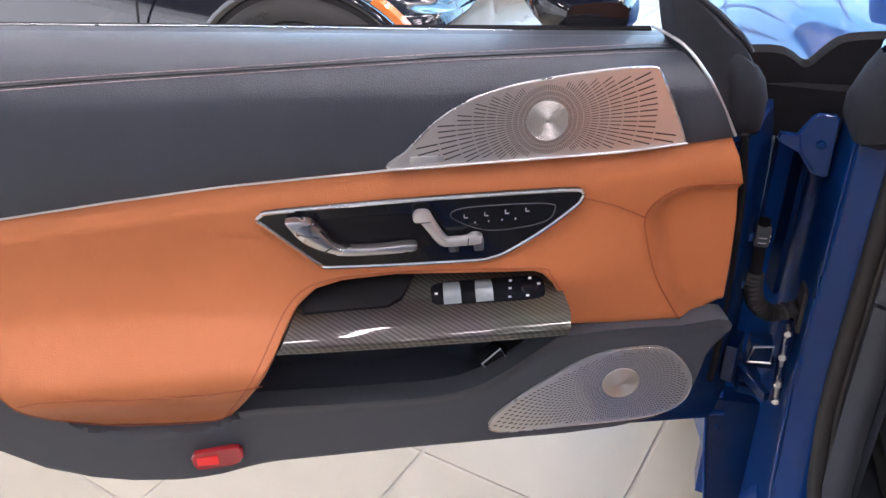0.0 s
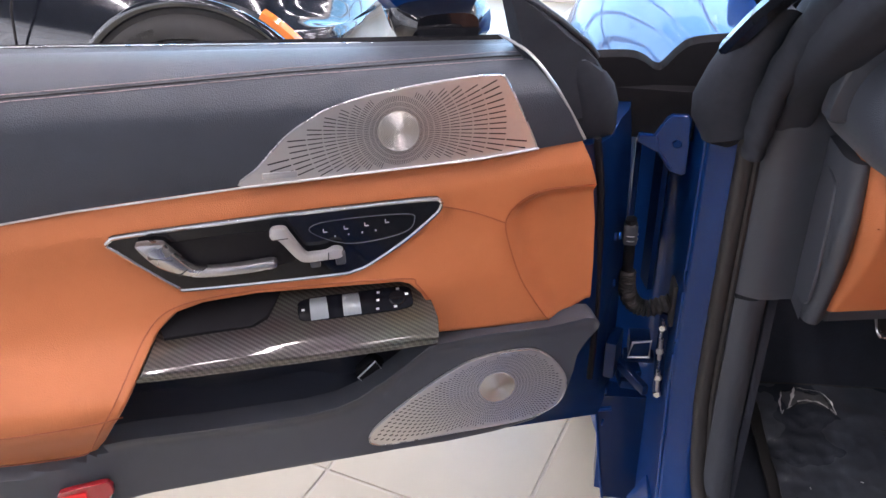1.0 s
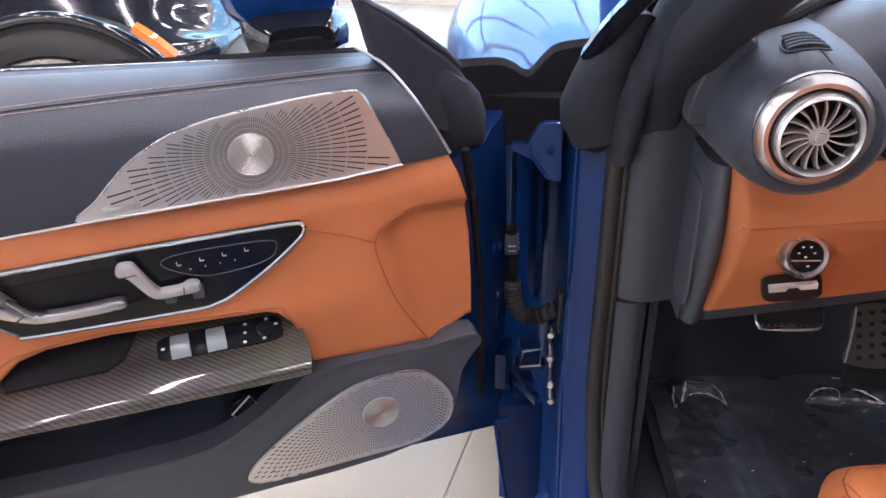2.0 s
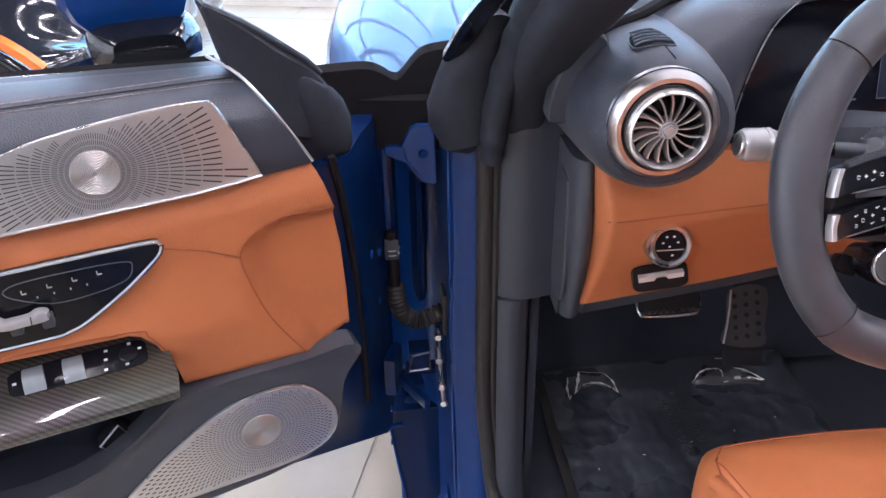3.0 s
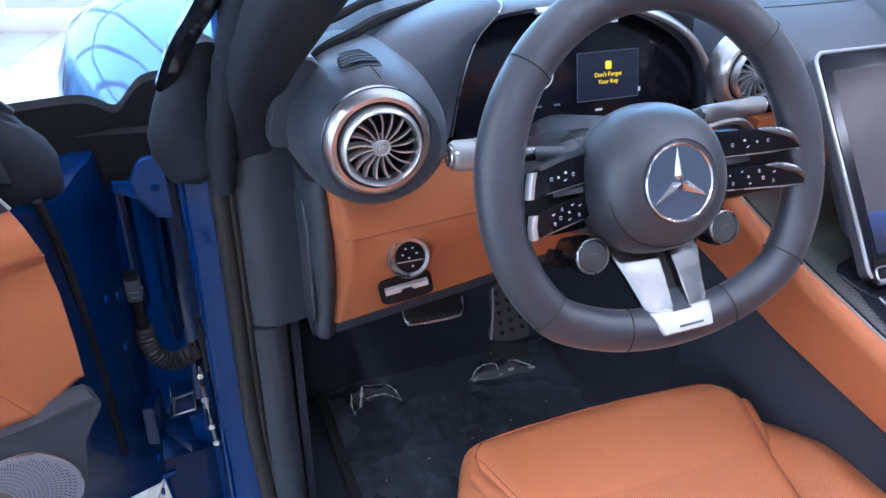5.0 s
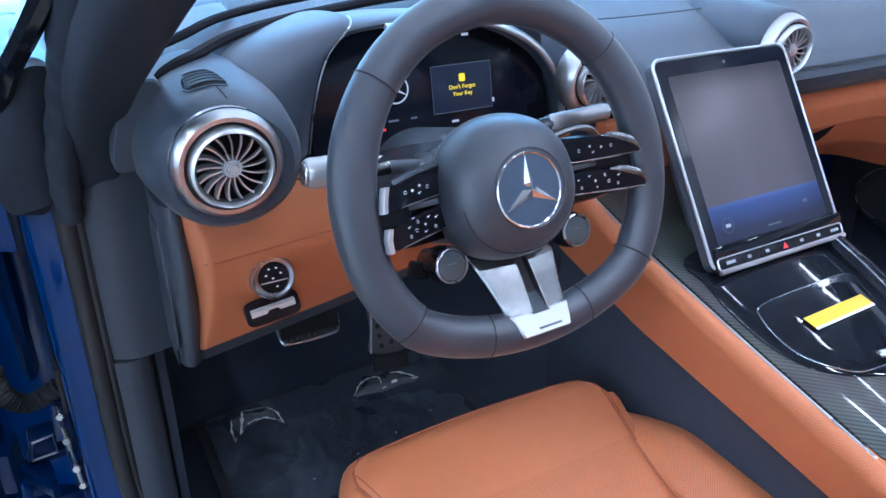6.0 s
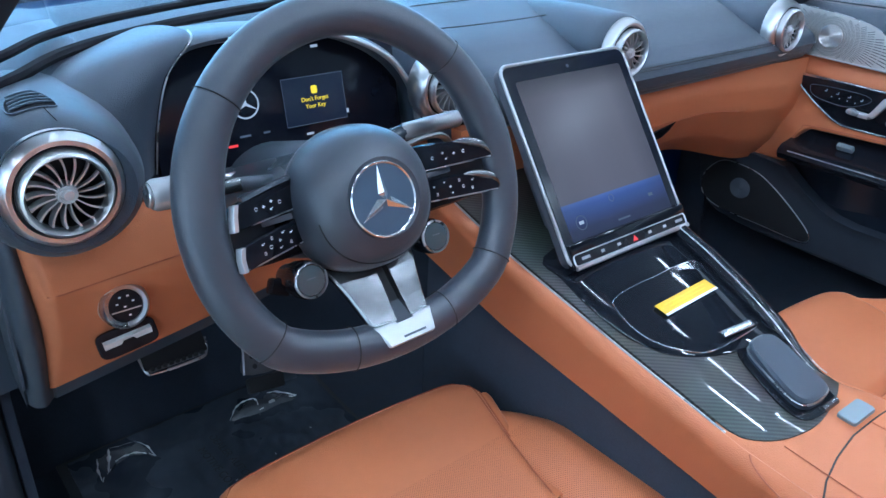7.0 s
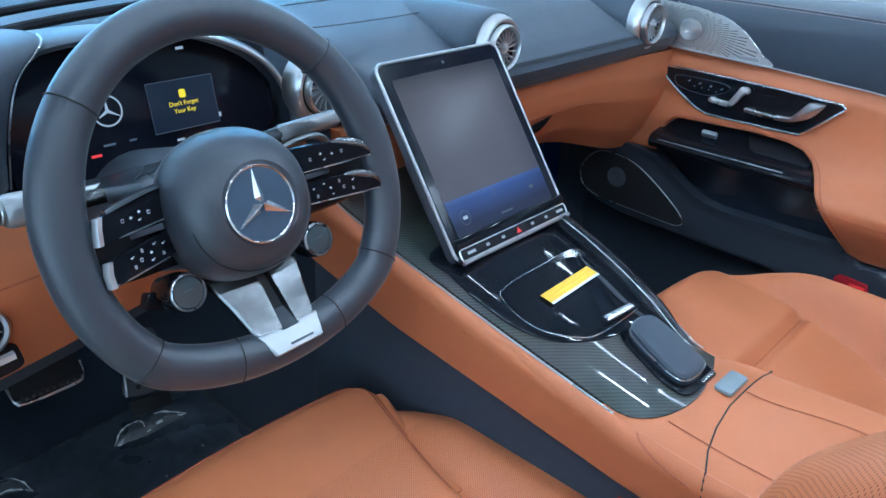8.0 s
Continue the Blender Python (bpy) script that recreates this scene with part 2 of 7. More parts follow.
def spline(pts, n=6, closed=False):
    """Catmull-Rom through the points."""
    pts = [Vector(p) for p in pts]
    out, k = [], len(pts)
    for i in range(k if closed else k - 1):
        if closed:
            a, b, c, d = (pts[(i + j) % k] for j in (-1, 0, 1, 2))
        else:
            b, c = pts[i], pts[i + 1]
            a = pts[i - 1] if i else b * 2 - c
            d = pts[i + 2] if i + 2 < k else c * 2 - b
        for j in range(n):
            t = j / n
            out.append(0.5 * (2 * b + (c - a) * t + (2 * a - 5 * b + 4 * c - d) * t * t + (3 * b - a - 3 * c + d) * t ** 3))
    if not closed:
        out.append(pts[-1])
    return out


def tube(path, r, n=8, closed=False, flat=1.0, bm=None, up=(0, 0, 1)):
    """A tube along a path; r: one radius or one for each point; flat squeezes it along the second axis."""
    b = bmesh.new()
    path = [Vector(p) for p in path]
    k, rings = len(path), []
    for i, p in enumerate(path):
        nxt = path[(i + 1) % k] if closed or i + 1 < k else p
        prv = path[i - 1] if closed or i else p
        t = (nxt - prv).normalized()
        s = t.cross(Vector(up))
        s = s.normalized() if s.length > 1e-4 else t.orthogonal().normalized()
        q = s.cross(t).normalized()
        rr = r[i] if isinstance(r, (list, tuple)) else r
        rings.append([b.verts.new(p + rr * (math.cos(a) * s + flat * math.sin(a) * q)) for a in (2 * math.pi * j / n for j in range(n))])
    bridge(b, rings, closed)
    return join(bm, b)


def bridge(b, rings, closed=False, caps=True):
    n = len(rings[0])
    for i in range(len(rings) if closed else len(rings) - 1):
        x, y = rings[i], rings[(i + 1) % len(rings)]
        for j in range(n):
            b.faces.new((x[j], x[(j + 1) % n], y[(j + 1) % n], y[j]))
    if caps and not closed:
        b.faces.new(rings[0][::-1])
        b.faces.new(rings[-1])


def loft(sections, bm=None, closed=False, caps=True):
    b = bmesh.new()
    bridge(b, [[b.verts.new(p) for p in s] for s in sections], closed, caps)
    return join(bm, b)


def sheet(f, us, vs, thick=0.004, away=(0, 1, 0), bm=None):
    """A surface f(u, v) with thickness: its back lies away from the front."""
    b = bmesh.new()
    w = Vector(away).normalized() * thick
    front = [[b.verts.new(f(u, v)) for v in vs] for u in us]
    back = [[b.verts.new(q.co + w) for q in row] for row in front]
    nu, nv = len(us), len(vs)
    for i in range(nu - 1):
        for j in range(nv - 1):
            b.faces.new((front[i][j], front[i + 1][j], front[i + 1][j + 1], front[i][j + 1]))
            b.faces.new((back[i][j], back[i][j + 1], back[i + 1][j + 1], back[i + 1][j]))
    for i in range(nu - 1):
        b.faces.new((front[i][0], back[i][0], back[i + 1][0], front[i + 1][0]))
        b.faces.new((front[i][-1], front[i + 1][-1], back[i + 1][-1], back[i][-1]))
    for j in range(nv - 1):
        b.faces.new((front[0][j], front[0][j + 1], back[0][j + 1], back[0][j]))
        b.faces.new((front[-1][j], back[-1][j], back[-1][j + 1], front[-1][j + 1]))
    return join(bm, b)


def plate(outline, thick, place, bevel=0.0, bm=None):
    """An outline in two coordinates made into a plate; place(a, b, h) gives the point at height h."""
    b = bmesh.new()
    lo = [b.verts.new(place(p[0], p[1], 0.0)) for p in outline]
    c = [sum(p[i] for p in outline) / len(outline) for i in (0, 1)]
    if bevel:
        mid = [b.verts.new(place(p[0], p[1], thick - bevel)) for p in outline]
        hi = []
        for p in outline:
            d = Vector((c[0] - p[0], c[1] - p[1]))
            d = d.normalized() * bevel
            hi.append(b.verts.new(place(p[0] + d[0], p[1] + d[1], thick)))
        bridge(b, [lo, mid, hi])
    else:
        hi = [b.verts.new(place(p[0], p[1], thick)) for p in outline]
        bridge(b, [lo, hi])
    return join(bm, b)


def disc(c, axis, r, h, n=32, bevel=0.0, r2=None, bm=None):
    """A short cylinder along an axis with an optional bevelled top."""
    z = Vector(axis).normalized()
    x = z.orthogonal().normalized()
    y = z.cross(x)
    prof = [(r, 0.0), (r2 or r, h - bevel), ((r2 or r) - bevel, h)] if bevel else [(r, 0.0), (r2 or r, h)]
    b = bmesh.new()
    rings = [[b.verts.new(Vector(c) + z * hh + rr * (math.cos(a) * x + math.sin(a) * y)) for a in (2 * math.pi * j / n for j in range(n))] for rr, hh in prof]
    bridge(b, rings)
    return join(bm, b)


def lathe(c, axis, prof, n=40, bm=None, closed=False):
    """A turned shape: prof holds (radius, height) along the axis."""
    z = Vector(axis).normalized()
    x = z.orthogonal().normalized()
    y = z.cross(x)
    b = bmesh.new()
    rings = [[b.verts.new(Vector(c) + z * hh + max(rr, 1e-4) * (math.cos(a) * x + math.sin(a) * y)) for a in (2 * math.pi * j / n for j in range(n))] for rr, hh in prof]
    bridge(b, rings, closed=closed)
    return join(bm, b)


def words(text, size, at, material, parent, rot=None):
    c = bpy.data.curves.new("words", "FONT")
    c.body, c.size, c.align_x, c.extrude = text, size, "CENTER", 0.0002
    c.materials.append(material)
    o = new("words", c)
    o.parent = parent
    o.matrix_local = Matrix.Translation(at) @ (rot or Matrix())
    return o


def interp(x, pts):
    return float(np.interp(x, [p[0] for p in pts], [p[1] for p in pts]))


def sstep(a, b, x):
    t = min(1.0, max(0.0, (x - a) / (b - a)))
    return t * t * (3 - 2 * t)


def steps(a, b, n):
    return [a + (b - a) * i / n for i in range(n + 1)]

# ---- showroom ----


def slab(name, sx, sy, sz, at, material, label, category):
    ob = part(name, box(sx, sy, sz), material, smooth=False)
    ob.matrix_world = Matrix.Translation(at)
    return tagged(ob, label, category, kind="structure")


FLOOR = slab("floor", 15.0, 14.0, 0.1, (0.5, 0.5, -0.0490), GROUT, "pale grey grout bed under cream floor tiles", "floor")
slab("ceiling", 15.2, 14.4, 0.1, (0.5, 0.5, 4.25), DARK_CEILING, "dark open showroom ceiling", "ceiling")
slab("wall_south", 15.2, 0.2, 4.2, (0.5, -6.6, 2.1), GREY_WALL, "plain grey painted wall", "wall")
slab("wall_east", 0.2, 13.6, 4.2, (8.0, 0.5, 2.1), GREY_WALL, "plain grey painted wall", "wall")


def window_wall(name, m, width, bays):
    """A glazed wall: a low plinth, posts, rails and panes, built along x."""
    w = thing(name, "tall glazed showroom front with pale metal frames", "window", m, kind="structure")
    part("window_sill", box(width, 0.16, 0.12, (0, 0, 0.06), 0.01), WHITE_WALL, w)
    part("window_head", box(width, 0.16, 0.5, (0, 0, 3.95), 0.01), WHITE_WALL, w)
    pitch = width / bays
    for i in range(bays + 1):
        part("post", box(0.09, 0.14, 3.58, (-width / 2 + i * pitch, 0, 1.91), 0.008), WHITE_WALL, w)
    for i in range(bays):
        cx = -width / 2 + (i + 0.5) * pitch
        part("rail", box(pitch - 0.09, 0.1, 0.07, (cx, 0, 1.5), 0.006), WHITE_WALL, w)
        for z0, z1 in ((0.12, 1.465), (1.535, 3.7)):
            g = part("pane", box(pitch - 0.09, 0.012, z1 - z0, (cx, 0, (z0 + z1) / 2)), CLEAR, w, smooth=False)
            g.visible_shadow = False
    return w


window_wall("window_1", pose(0.5, 5.43, 0, 0, 0, -16.7), 15.0, 12)
window_wall("window_2", pose(-7.0, 0.5, 0, 0, 0, 90), 13.6, 7)
BACK = glow("bright_daylight_backdrop", (0.78, 0.90, 1.0), 1.4)
for i, (m, w) in enumerate(((pose(0.5, 12.0, 3.0, 90), 40.0), (pose(-12.0, 0.5, 3.0, 90, 0, 90), 40.0))):
    b = part("backdrop", box(w, 10.0, 0.02), BACK, smooth=False)
    b.matrix_world = m
    tagged(b, "overexposed pale blue daylight outside the showroom", "backdrop", kind="structure")

TUBE_LIGHT = glow("fluorescent_tube", (0.95, 0.98, 1.0), 90.0)


def ceiling_light():
    e = thing("ceiling_light", "short white fluorescent batten lamp on the ceiling", "lamp", group="showroom battens")
    part("frame", box(0.80, 0.09, 0.05, (0, 0, 0.0), 0.006), WHITE_WALL, e)
    part("tube", tube([(-0.38, 0, -0.045), (0.38, 0, -0.045)], 0.028, 12), TUBE_LIGHT, e)
    return e


first = ceiling_light()
first.matrix_world = pose(-3.6, -3.8, 4.175, 0, 0, 90)
for i in range(7):
    for j in range(7):
        if i or j:
            copy_thing(first, pose(-3.6 + 1.55 * i, -3.8 + 1.4 * j + 0.7 * (i % 2), 4.175, 0, 0, 90))

# ---- the open front door ----
DOOR = pose(0.0877, 0.7565, 0, 0, 0, 19.7)
door = thing("driver_door", "open driver door trimmed in cognac and black leather", "car door", DOOR)


def on_door(a, b, h):
    """A point of the door's trim: a along it, b up, h proud of it."""
    return Vector((a, -h, b))


OR_TOP = [(-1.25, 0.74), (-1.0, 0.782), (-0.724, 0.816), (-0.615, 0.828), (-0.506, 0.838), (-0.348, 0.846), (-0.233, 0.849), (-0.123, 0.852), (-0.067, 0.857), (-0.013, 0.862), (0.02, 0.866)]
OR_LOW = [(-1.25, 0.72), (-1.0, 0.70), (-0.82, 0.70), (-0.768, 0.672), (-0.738, 0.614), (-0.715, 0.585), (-0.677, 0.564), (-0.616, 0.556), (-0.562, 0.556), (-0.543, 0.563), (-0.528, 0.584), (-0.504, 0.628), (-0.474, 0.671),
          (-0.452, 0.702), (-0.432, 0.718), (-0.405, 0.725), (-0.35, 0.728), (-0.205, 0.722), (-0.195, 0.718), (-0.183, 0.704), (-0.174, 0.68), (-0.168, 0.66), (-0.166, 0.646), (-0.103, 0.643), (-0.04, 0.643), (-0.014, 0.641), (0.001, 0.650), (0.016, 0.657)]


def or_right(z):
    return interp(z, [(0.64, 0.012), (0.656, 0.014), (0.706, 0.014), (0.762, 0.012), (0.81, 0.006), (0.84, -0.003), (0.866, -0.014)])


def trim_y(x, z):
    """How far the cognac trim stands off the door's plane; negative is towards the cabin."""
    arm = 0.064 * math.exp(-((z - 0.655) / (0.036 if z > 0.655 else 0.070)) ** 2) * sstep(-0.36, -0.50, x) * sstep(-0.95, -0.70, x)
    low = 0.008 * sstep(0.68, 0.62, z) * sstep(-0.44, -0.52, x)
    ledge = 0.007 * math.exp(-((z - 0.715) / 0.03) ** 2) * sstep(-0.06, -0.18, x)
    cx = interp(z, [(0.64, -0.033), (0.705, -0.072), (0.748, -0.086), (0.778, -0.091), (0.797, -0.08), (0.811, -0.056)])
    dish = 0.014 * sstep(cx - 0.002, cx + 0.022, x) * sstep(0.815, 0.795, z + max(0.0, (-0.05 - x)) * 0.4)
    top = 0.008 * sstep(0.03, 0.0, interp(x, OR_TOP) - z)
    return -arm - low - ledge + dish + top


def trim_point(u, v):
    zb, zt = interp(u, OR_LOW), interp(u, OR_TOP)
    z = zb + (zt - zb) * v
    x = min(u, or_right(z)) if u > -0.05 else u
    if u > -0.05:
        x = -0.05 + (u + 0.05) / 0.07 * (or_right(z) + 0.05)
    edge = 0.007 * (sstep(0.03, 0.0, v) + sstep(0.985, 1.0, v) * 0.6)
    return Vector((x, trim_y(x, z) + edge, z))


us = sorted(set(steps(-1.25, 0.02, 120) + [p[0] for p in OR_LOW if -1.2 < p[0] < 0.02] + steps(-0.21, -0.16, 20) + steps(-0.56, -0.42, 24)))
leather = part("leather_panel", sheet(trim_point, us, steps(0, 1, 48), 0.02), ORANGE, door, "cognac leather middle panel with armrest bulge")


def seam_on_trim(pts, n=8, lift=0.0006, r=0.0007, material=SEAM, name="seam"):
    path = [(p[0], trim_y(p[0], p[1]) - lift, p[1]) for p in spline([(*q, 0) for q in pts], n)]
    return part(name, tube(path, r, 5), material, leather)


seam_on_trim([(-0.158, 0.805), (-0.135, 0.798), (-0.117, 0.791), (-0.091, 0.778)])
seam_on_trim([(0.006, 0.811), (-0.025, 0.8115), (-0.056, 0.81), (-0.08, 0.797), (-0.091, 0.778), (-0.086, 0.748), (-0.072, 0.705), (-0.05, 0.665), (-0.037, 0.645)])
seam_on_trim([(-0.735, 0.637), (-0.70, 0.645), (-0.62, 0.640), (-0.55, 0.640), (-0.49, 0.645)])
seam_on_trim([(-0.76, 0.668), (-0.73, 0.616), (-0.71, 0.592), (-0.675, 0.571), (-0.616, 0.563), (-0.565, 0.563), (-0.548, 0.57), (-0.535, 0.592), (-0.512, 0.634), (-0.482, 0.678), (-0.458, 0.71), (-0.436, 0.725), (-0.4, 0.732), (-0.34, 0.734), (-0.205, 0.729), (-0.188, 0.72), (-0.176, 0.70)], 5)

# the black pad above, rolling over into the window sill
PAD = [(p[0], p[1]) for p in spline([(0.004, 0.0, 0), (0.0, 0.20, 0), (0.0, 0.55, 0), (0.005, 0.72, 0), (0.020, 0.86, 0), (0.036, 0.93, 0), (0.060, 0.985, 0), (0.085, 1.0, 0), (0.102, 0.96, 0)], 6)]


def pad_right(z):
    return interp(z, [(0.86, -0.011), (0.893, -0.028), (0.921, -0.046), (0.945, -0.066), (0.956, -0.078)])


def belt(x):
    return 0.9375 - x * 0.052


def pad_point(u, v):
    x0 = -1.25 + u * 1.20
    zb = interp(x0, OR_TOP) + 0.001
    k = v * (len(PAD) - 1)
    i = min(int(k), len(PAD) - 2)
    f = k - i
    y = PAD[i][0] * (1 - f) + PAD[i + 1][0] * f
    h = PAD[i][1] * (1 - f) + PAD[i + 1][1] * f
    z = zb + (belt(x0) - zb) * h
    x = -1.25 + u * (pad_right(z) + 1.25)
    return Vector((x, y, z))


vs = [v / 72 for v in range(73)]
pad = part("upper_pad", sheet(pad_point, steps(0, 1, 70), vs, 0.02), BLACK_LEATHER, door, "black leather upper pad with pale double stitching")


def pad_line(dh):
    """A line along the pad: its share of the pad's height falls away from the hinge."""
    out = []
    crest = max(range(len(PAD)), key=lambda i: PAD[i][1]) / (len(PAD) - 1)
    for u in steps(0.0, 0.995, 90):
        x = -1.25 + u * 1.18
        h = interp(x, [(-1.25, 0.66), (-0.69, 0.795), (-0.5, 0.849), (-0.3, 0.918), (-0.1, 0.966)]) + dh
        v = min(steps(0.3, crest, 400), key=lambda q: abs(interp(q * (len(PAD) - 1), [(i, p[1]) for i, p in enumerate(PAD)]) - h))
        p = pad_point(u, v)
        t = (pad_point(u, min(1.0, v + 0.01)) - pad_point(u, v - 0.01)).normalized()
        out.append(p + Vector((0, -t.z, t.y)) * 0.0006)
    return out


for v in (-0.021, 0.016):
    b = bmesh.new()
    pts = pad_line(v)
    dense = spline(pts, 4)
    for i in range(0, len(dense) - 3, 3):
        tube([dense[i], dense[i + 2] * 0.25 + dense[i + 3] * 0.75], 0.00040, 4, bm=b)
    tagged(part("stitching", b, THREAD, pad, "pale pink double stitching"), kind="stuff")
part("welt", tube(pad_line(-0.003), 0.0008, 6), RUBBER, pad)
part("trim_strip", tube([(u, -0.0055, interp(u, OR_TOP) + 0.0022) for u in steps(-1.25, -0.06, 120)], 0.0011, 6), BLADE, door, "thin bright trim strip")
part("side_moulding", tube(spline([(-0.082, 0.07, 0.955), (-0.062, 0.03, 0.945), (-0.044, 0.006, 0.921), (-0.027, 0.002, 0.893), (-0.010, 0.002, 0.862)], 6), 0.0016, 6), BLADE, door)
part("window_seal", tube([(-1.25, 0.112, belt(-1.25) - 0.008), (-0.5, 0.112, belt(-0.5) - 0.008), (-0.07, 0.112, belt(-0.07) - 0.006)], 0.009, 8), MATT, door, "black rubber window seal")
part("window_seal", tube([(-1.25, 0.104, belt(-1.25) + 0.001), (-0.5, 0.104, belt(-0.5) + 0.001), (-0.1, 0.104, belt(-0.1) - 0.002)], 0.0007, 6), SATIN, door)

# the lower black panel with its map pocket
LOW_TOP = [(-1.25, 0.76), (-0.82, 0.74), (-0.768, 0.70), (-0.70, 0.60), (-0.58, 0.585), (-0.545, 0.572), (-0.531, 0.570), (-0.423, 0.568), (-0.32, 0.569), (-0.285, 0.574), (-0.261, 0.583), (-0.229, 0.603), (-0.198, 0.626), (-0.178, 0.642), (-0.12, 0.648), (-0.04, 0.648), (0.0, 0.653), (0.011, 0.651), (0.017, 0.644), (0.02, 0.634)]
LOW_BOT = [(-1.25, 0.68), (-0.95, 0.60), (-0.807, 0.546), (-0.755, 0.508), (-0.71, 0.489), (-0.664, 0.479), (-0.566, 0.471), (-0.364, 0.480), (-0.158, 0.486), (-0.10, 0.491), (-0.056, 0.500), (-0.038, 0.509), (-0.024, 0.521), (-0.014, 0.54), (-0.008, 0.565), (-0.004, 0.59), (0.006, 0.607), (0.014, 0.617), (0.02, 0.632)]


def low_y(x, z):
    swell = 0.020 * sstep(-0.50, -0.62, x) + 0.006
    edge = 0.012 * sstep(0.012, 0.0, z - interp(x, LOW_BOT)) ** 2
    rim = -0.006 * math.exp(-((z - interp(x, LOW_TOP)) / 0.012) ** 2)
    tuck = 0.045 * sstep(-0.006, 0.006, z - interp(x, OR_LOW)) * sstep(-0.53, -0.545, x)
    return -swell + edge + rim + tuck


def low_point(u, v):
    zb, zt = interp(u, LOW_BOT), interp(u, LOW_TOP)
    z = zb + (zt - zb) * v
    return Vector((u, low_y(u, z), z))


us = sorted(set(steps(-1.25, 0.02, 110) + [p[0] for p in LOW_TOP + LOW_BOT]))
lower = part("lower_panel", sheet(low_point, us, [v * v * (3 - 2 * v) for v in steps(0, 1, 24)], 0.03), GREY_PLASTIC, door, "dark grey moulded lower door panel")


def pocket_point(u, v):
    z = 0.548 + v * 0.15
    bulge = 0.02 * math.exp(-((u + 0.27) / 0.03) ** 2) + 0.012 * math.exp(-((u + 0.40) / 0.05) ** 2) * sstep(0.6, 0.2, v)
    return Vector((u, 0.062 - bulge - 0.045 * sstep(0.2, 0.0, v), z))


pocket = part("map_pocket", sheet(pocket_point, steps(-0.57, -0.15, 40), steps(0, 1, 16), 0.006), POCKET, door, "deep black map pocket")
part("boot_switch_frame", tube([(-0.249, 0.012, 0.580), (-0.258, 0.012, 0.593), (-0.237, 0.012, 0.613), (-0.229, 0.012, 0.598)], 0.0012, 6, closed=True), SATIN, pocket)
part("boot_switch", box(0.020, 0.02, 0.03, (-0.243, 0.024, 0.596), 0.003, rot=pose(0, 0, 0, 0, 45, 0)), GLOSS, pocket)

# the carbon armrest with the switches
ARM = [(0.034, 0.728), (0.024, 0.715), (0.0, 0.6975), (-0.022, 0.6905), (-0.034, 0.686), (-0.043, 0.681), (-0.0475, 0.676), (-0.046, 0.671), (-0.036, 0.667), (-0.01, 0.664)]


def arm_ends(z):
    return interp(z, [(0.65, -0.494), (0.672, -0.474), (0.70, -0.452), (0.718, -0.432), (0.728, -0.405)]), interp(z, [(0.65, -0.176), (0.672, -0.174), (0.688, -0.170), (0.70, -0.175), (0.712, -0.186), (0.718, -0.194), (0.728, -0.214)])


def arm_point(u, v):
    k = v * (len(ARM) - 1)
    i = min(int(k), len(ARM) - 2)
    f = k - i
    y, z = (ARM[i][j] * (1 - f) + ARM[i + 1][j] * f for j in (0, 1))
    a, b = arm_ends(z)
    return Vector((a + (b - a) * u, y - 0.002 * math.sin(u * 3.14), z + 0.002 * u))


arm = part("armrest", sheet(arm_point, steps(0, 1, 50), steps(0, 1, 32), 0.006, (0, 0.5, -1)), CARBON, door, "glossy carbon-fibre armrest trim")
part("grip_recess", loft([[(-0.435, 0.028, z), (-0.325, 0.026, z), (-0.345, -0.004, z - 0.016), (-0.36, -0.012, z - 0.021), (-0.448, -0.014, z - 0.022), (-0.452, 0.0, z - 0.014)] for z in (0.712, 0.7185)]), MATT, arm, "black grip recess")
SWITCH = pose(-0.253, 0.0003, 0.6985, 30, -1, 0)
switch_edge = [(0.0605 * math.copysign(abs(math.cos(a)) ** 0.35, math.cos(a)), 0.0142 * math.copysign(abs(math.sin(a)) ** 0.35, math.sin(a))) for a in (2 * math.pi * i / 40 for i in range(40))]
sw = part("switch_panel", plate(switch_edge, 0.005, lambda a, b, h: SWITCH @ Vector((a, b, h)), 0.001), POD_BLACK, arm, "gloss black window and mirror switch panel")
for x in (-0.0385, -0.0045):
    b = loft([[SWITCH @ Vector((x + dx * w, y, z)) for dx in (-1, 1)] + [SWITCH @ Vector((x + dx * w, y, 0.002)) for dx in (1, -1)] for y, z, w in ((0.0125, 0.005, 0.0082), (0.009, 0.0090, 0.0086), (0.002, 0.0105, 0.0090), (-0.001, 0.0108, 0.0090), (-0.008, 0.0085, 0.0092), (-0.0130, 0.005, 0.0092))])
    part("window_switch", b, PALE, sw, "satin silver window switch")
part("mirror_knob", disc(SWITCH @ Vector((0.044, 0.0, 0.004)), SWITCH.to_3x3() @ Vector((0, 0, 1)), 0.009, 0.003, 24, 0.001), GLOSS, sw)
b = bmesh.new()
for x, y in ((-0.055, 0.0), (0.025, 0.009), (0.0235, 0.0), (0.022, -0.010), (0.046, 0.0105), (0.0545, 0.003), (0.041, -0.010)):
    box(0.0032, 0.0022, 0.0006, SWITCH @ Vector((x, y, 0.0054)), rot=SWITCH.to_3x3().to_4x4(), bm=b)
tagged(part("symbol", b, WHITE_MARK, sw), kind="stuff")

# the speaker grilles


def inside(p, poly):
    x, y, hit = p[0], p[1], False
    for i in range(len(poly)):
        (x0, y0), (x1, y1) = poly[i][:2], poly[i - 1][:2]
        if (y0 > y) != (y1 > y) and x < (x1 - x0) * (y - y0) / (y1 - y0) + x0:
            hit = not hit
    return hit


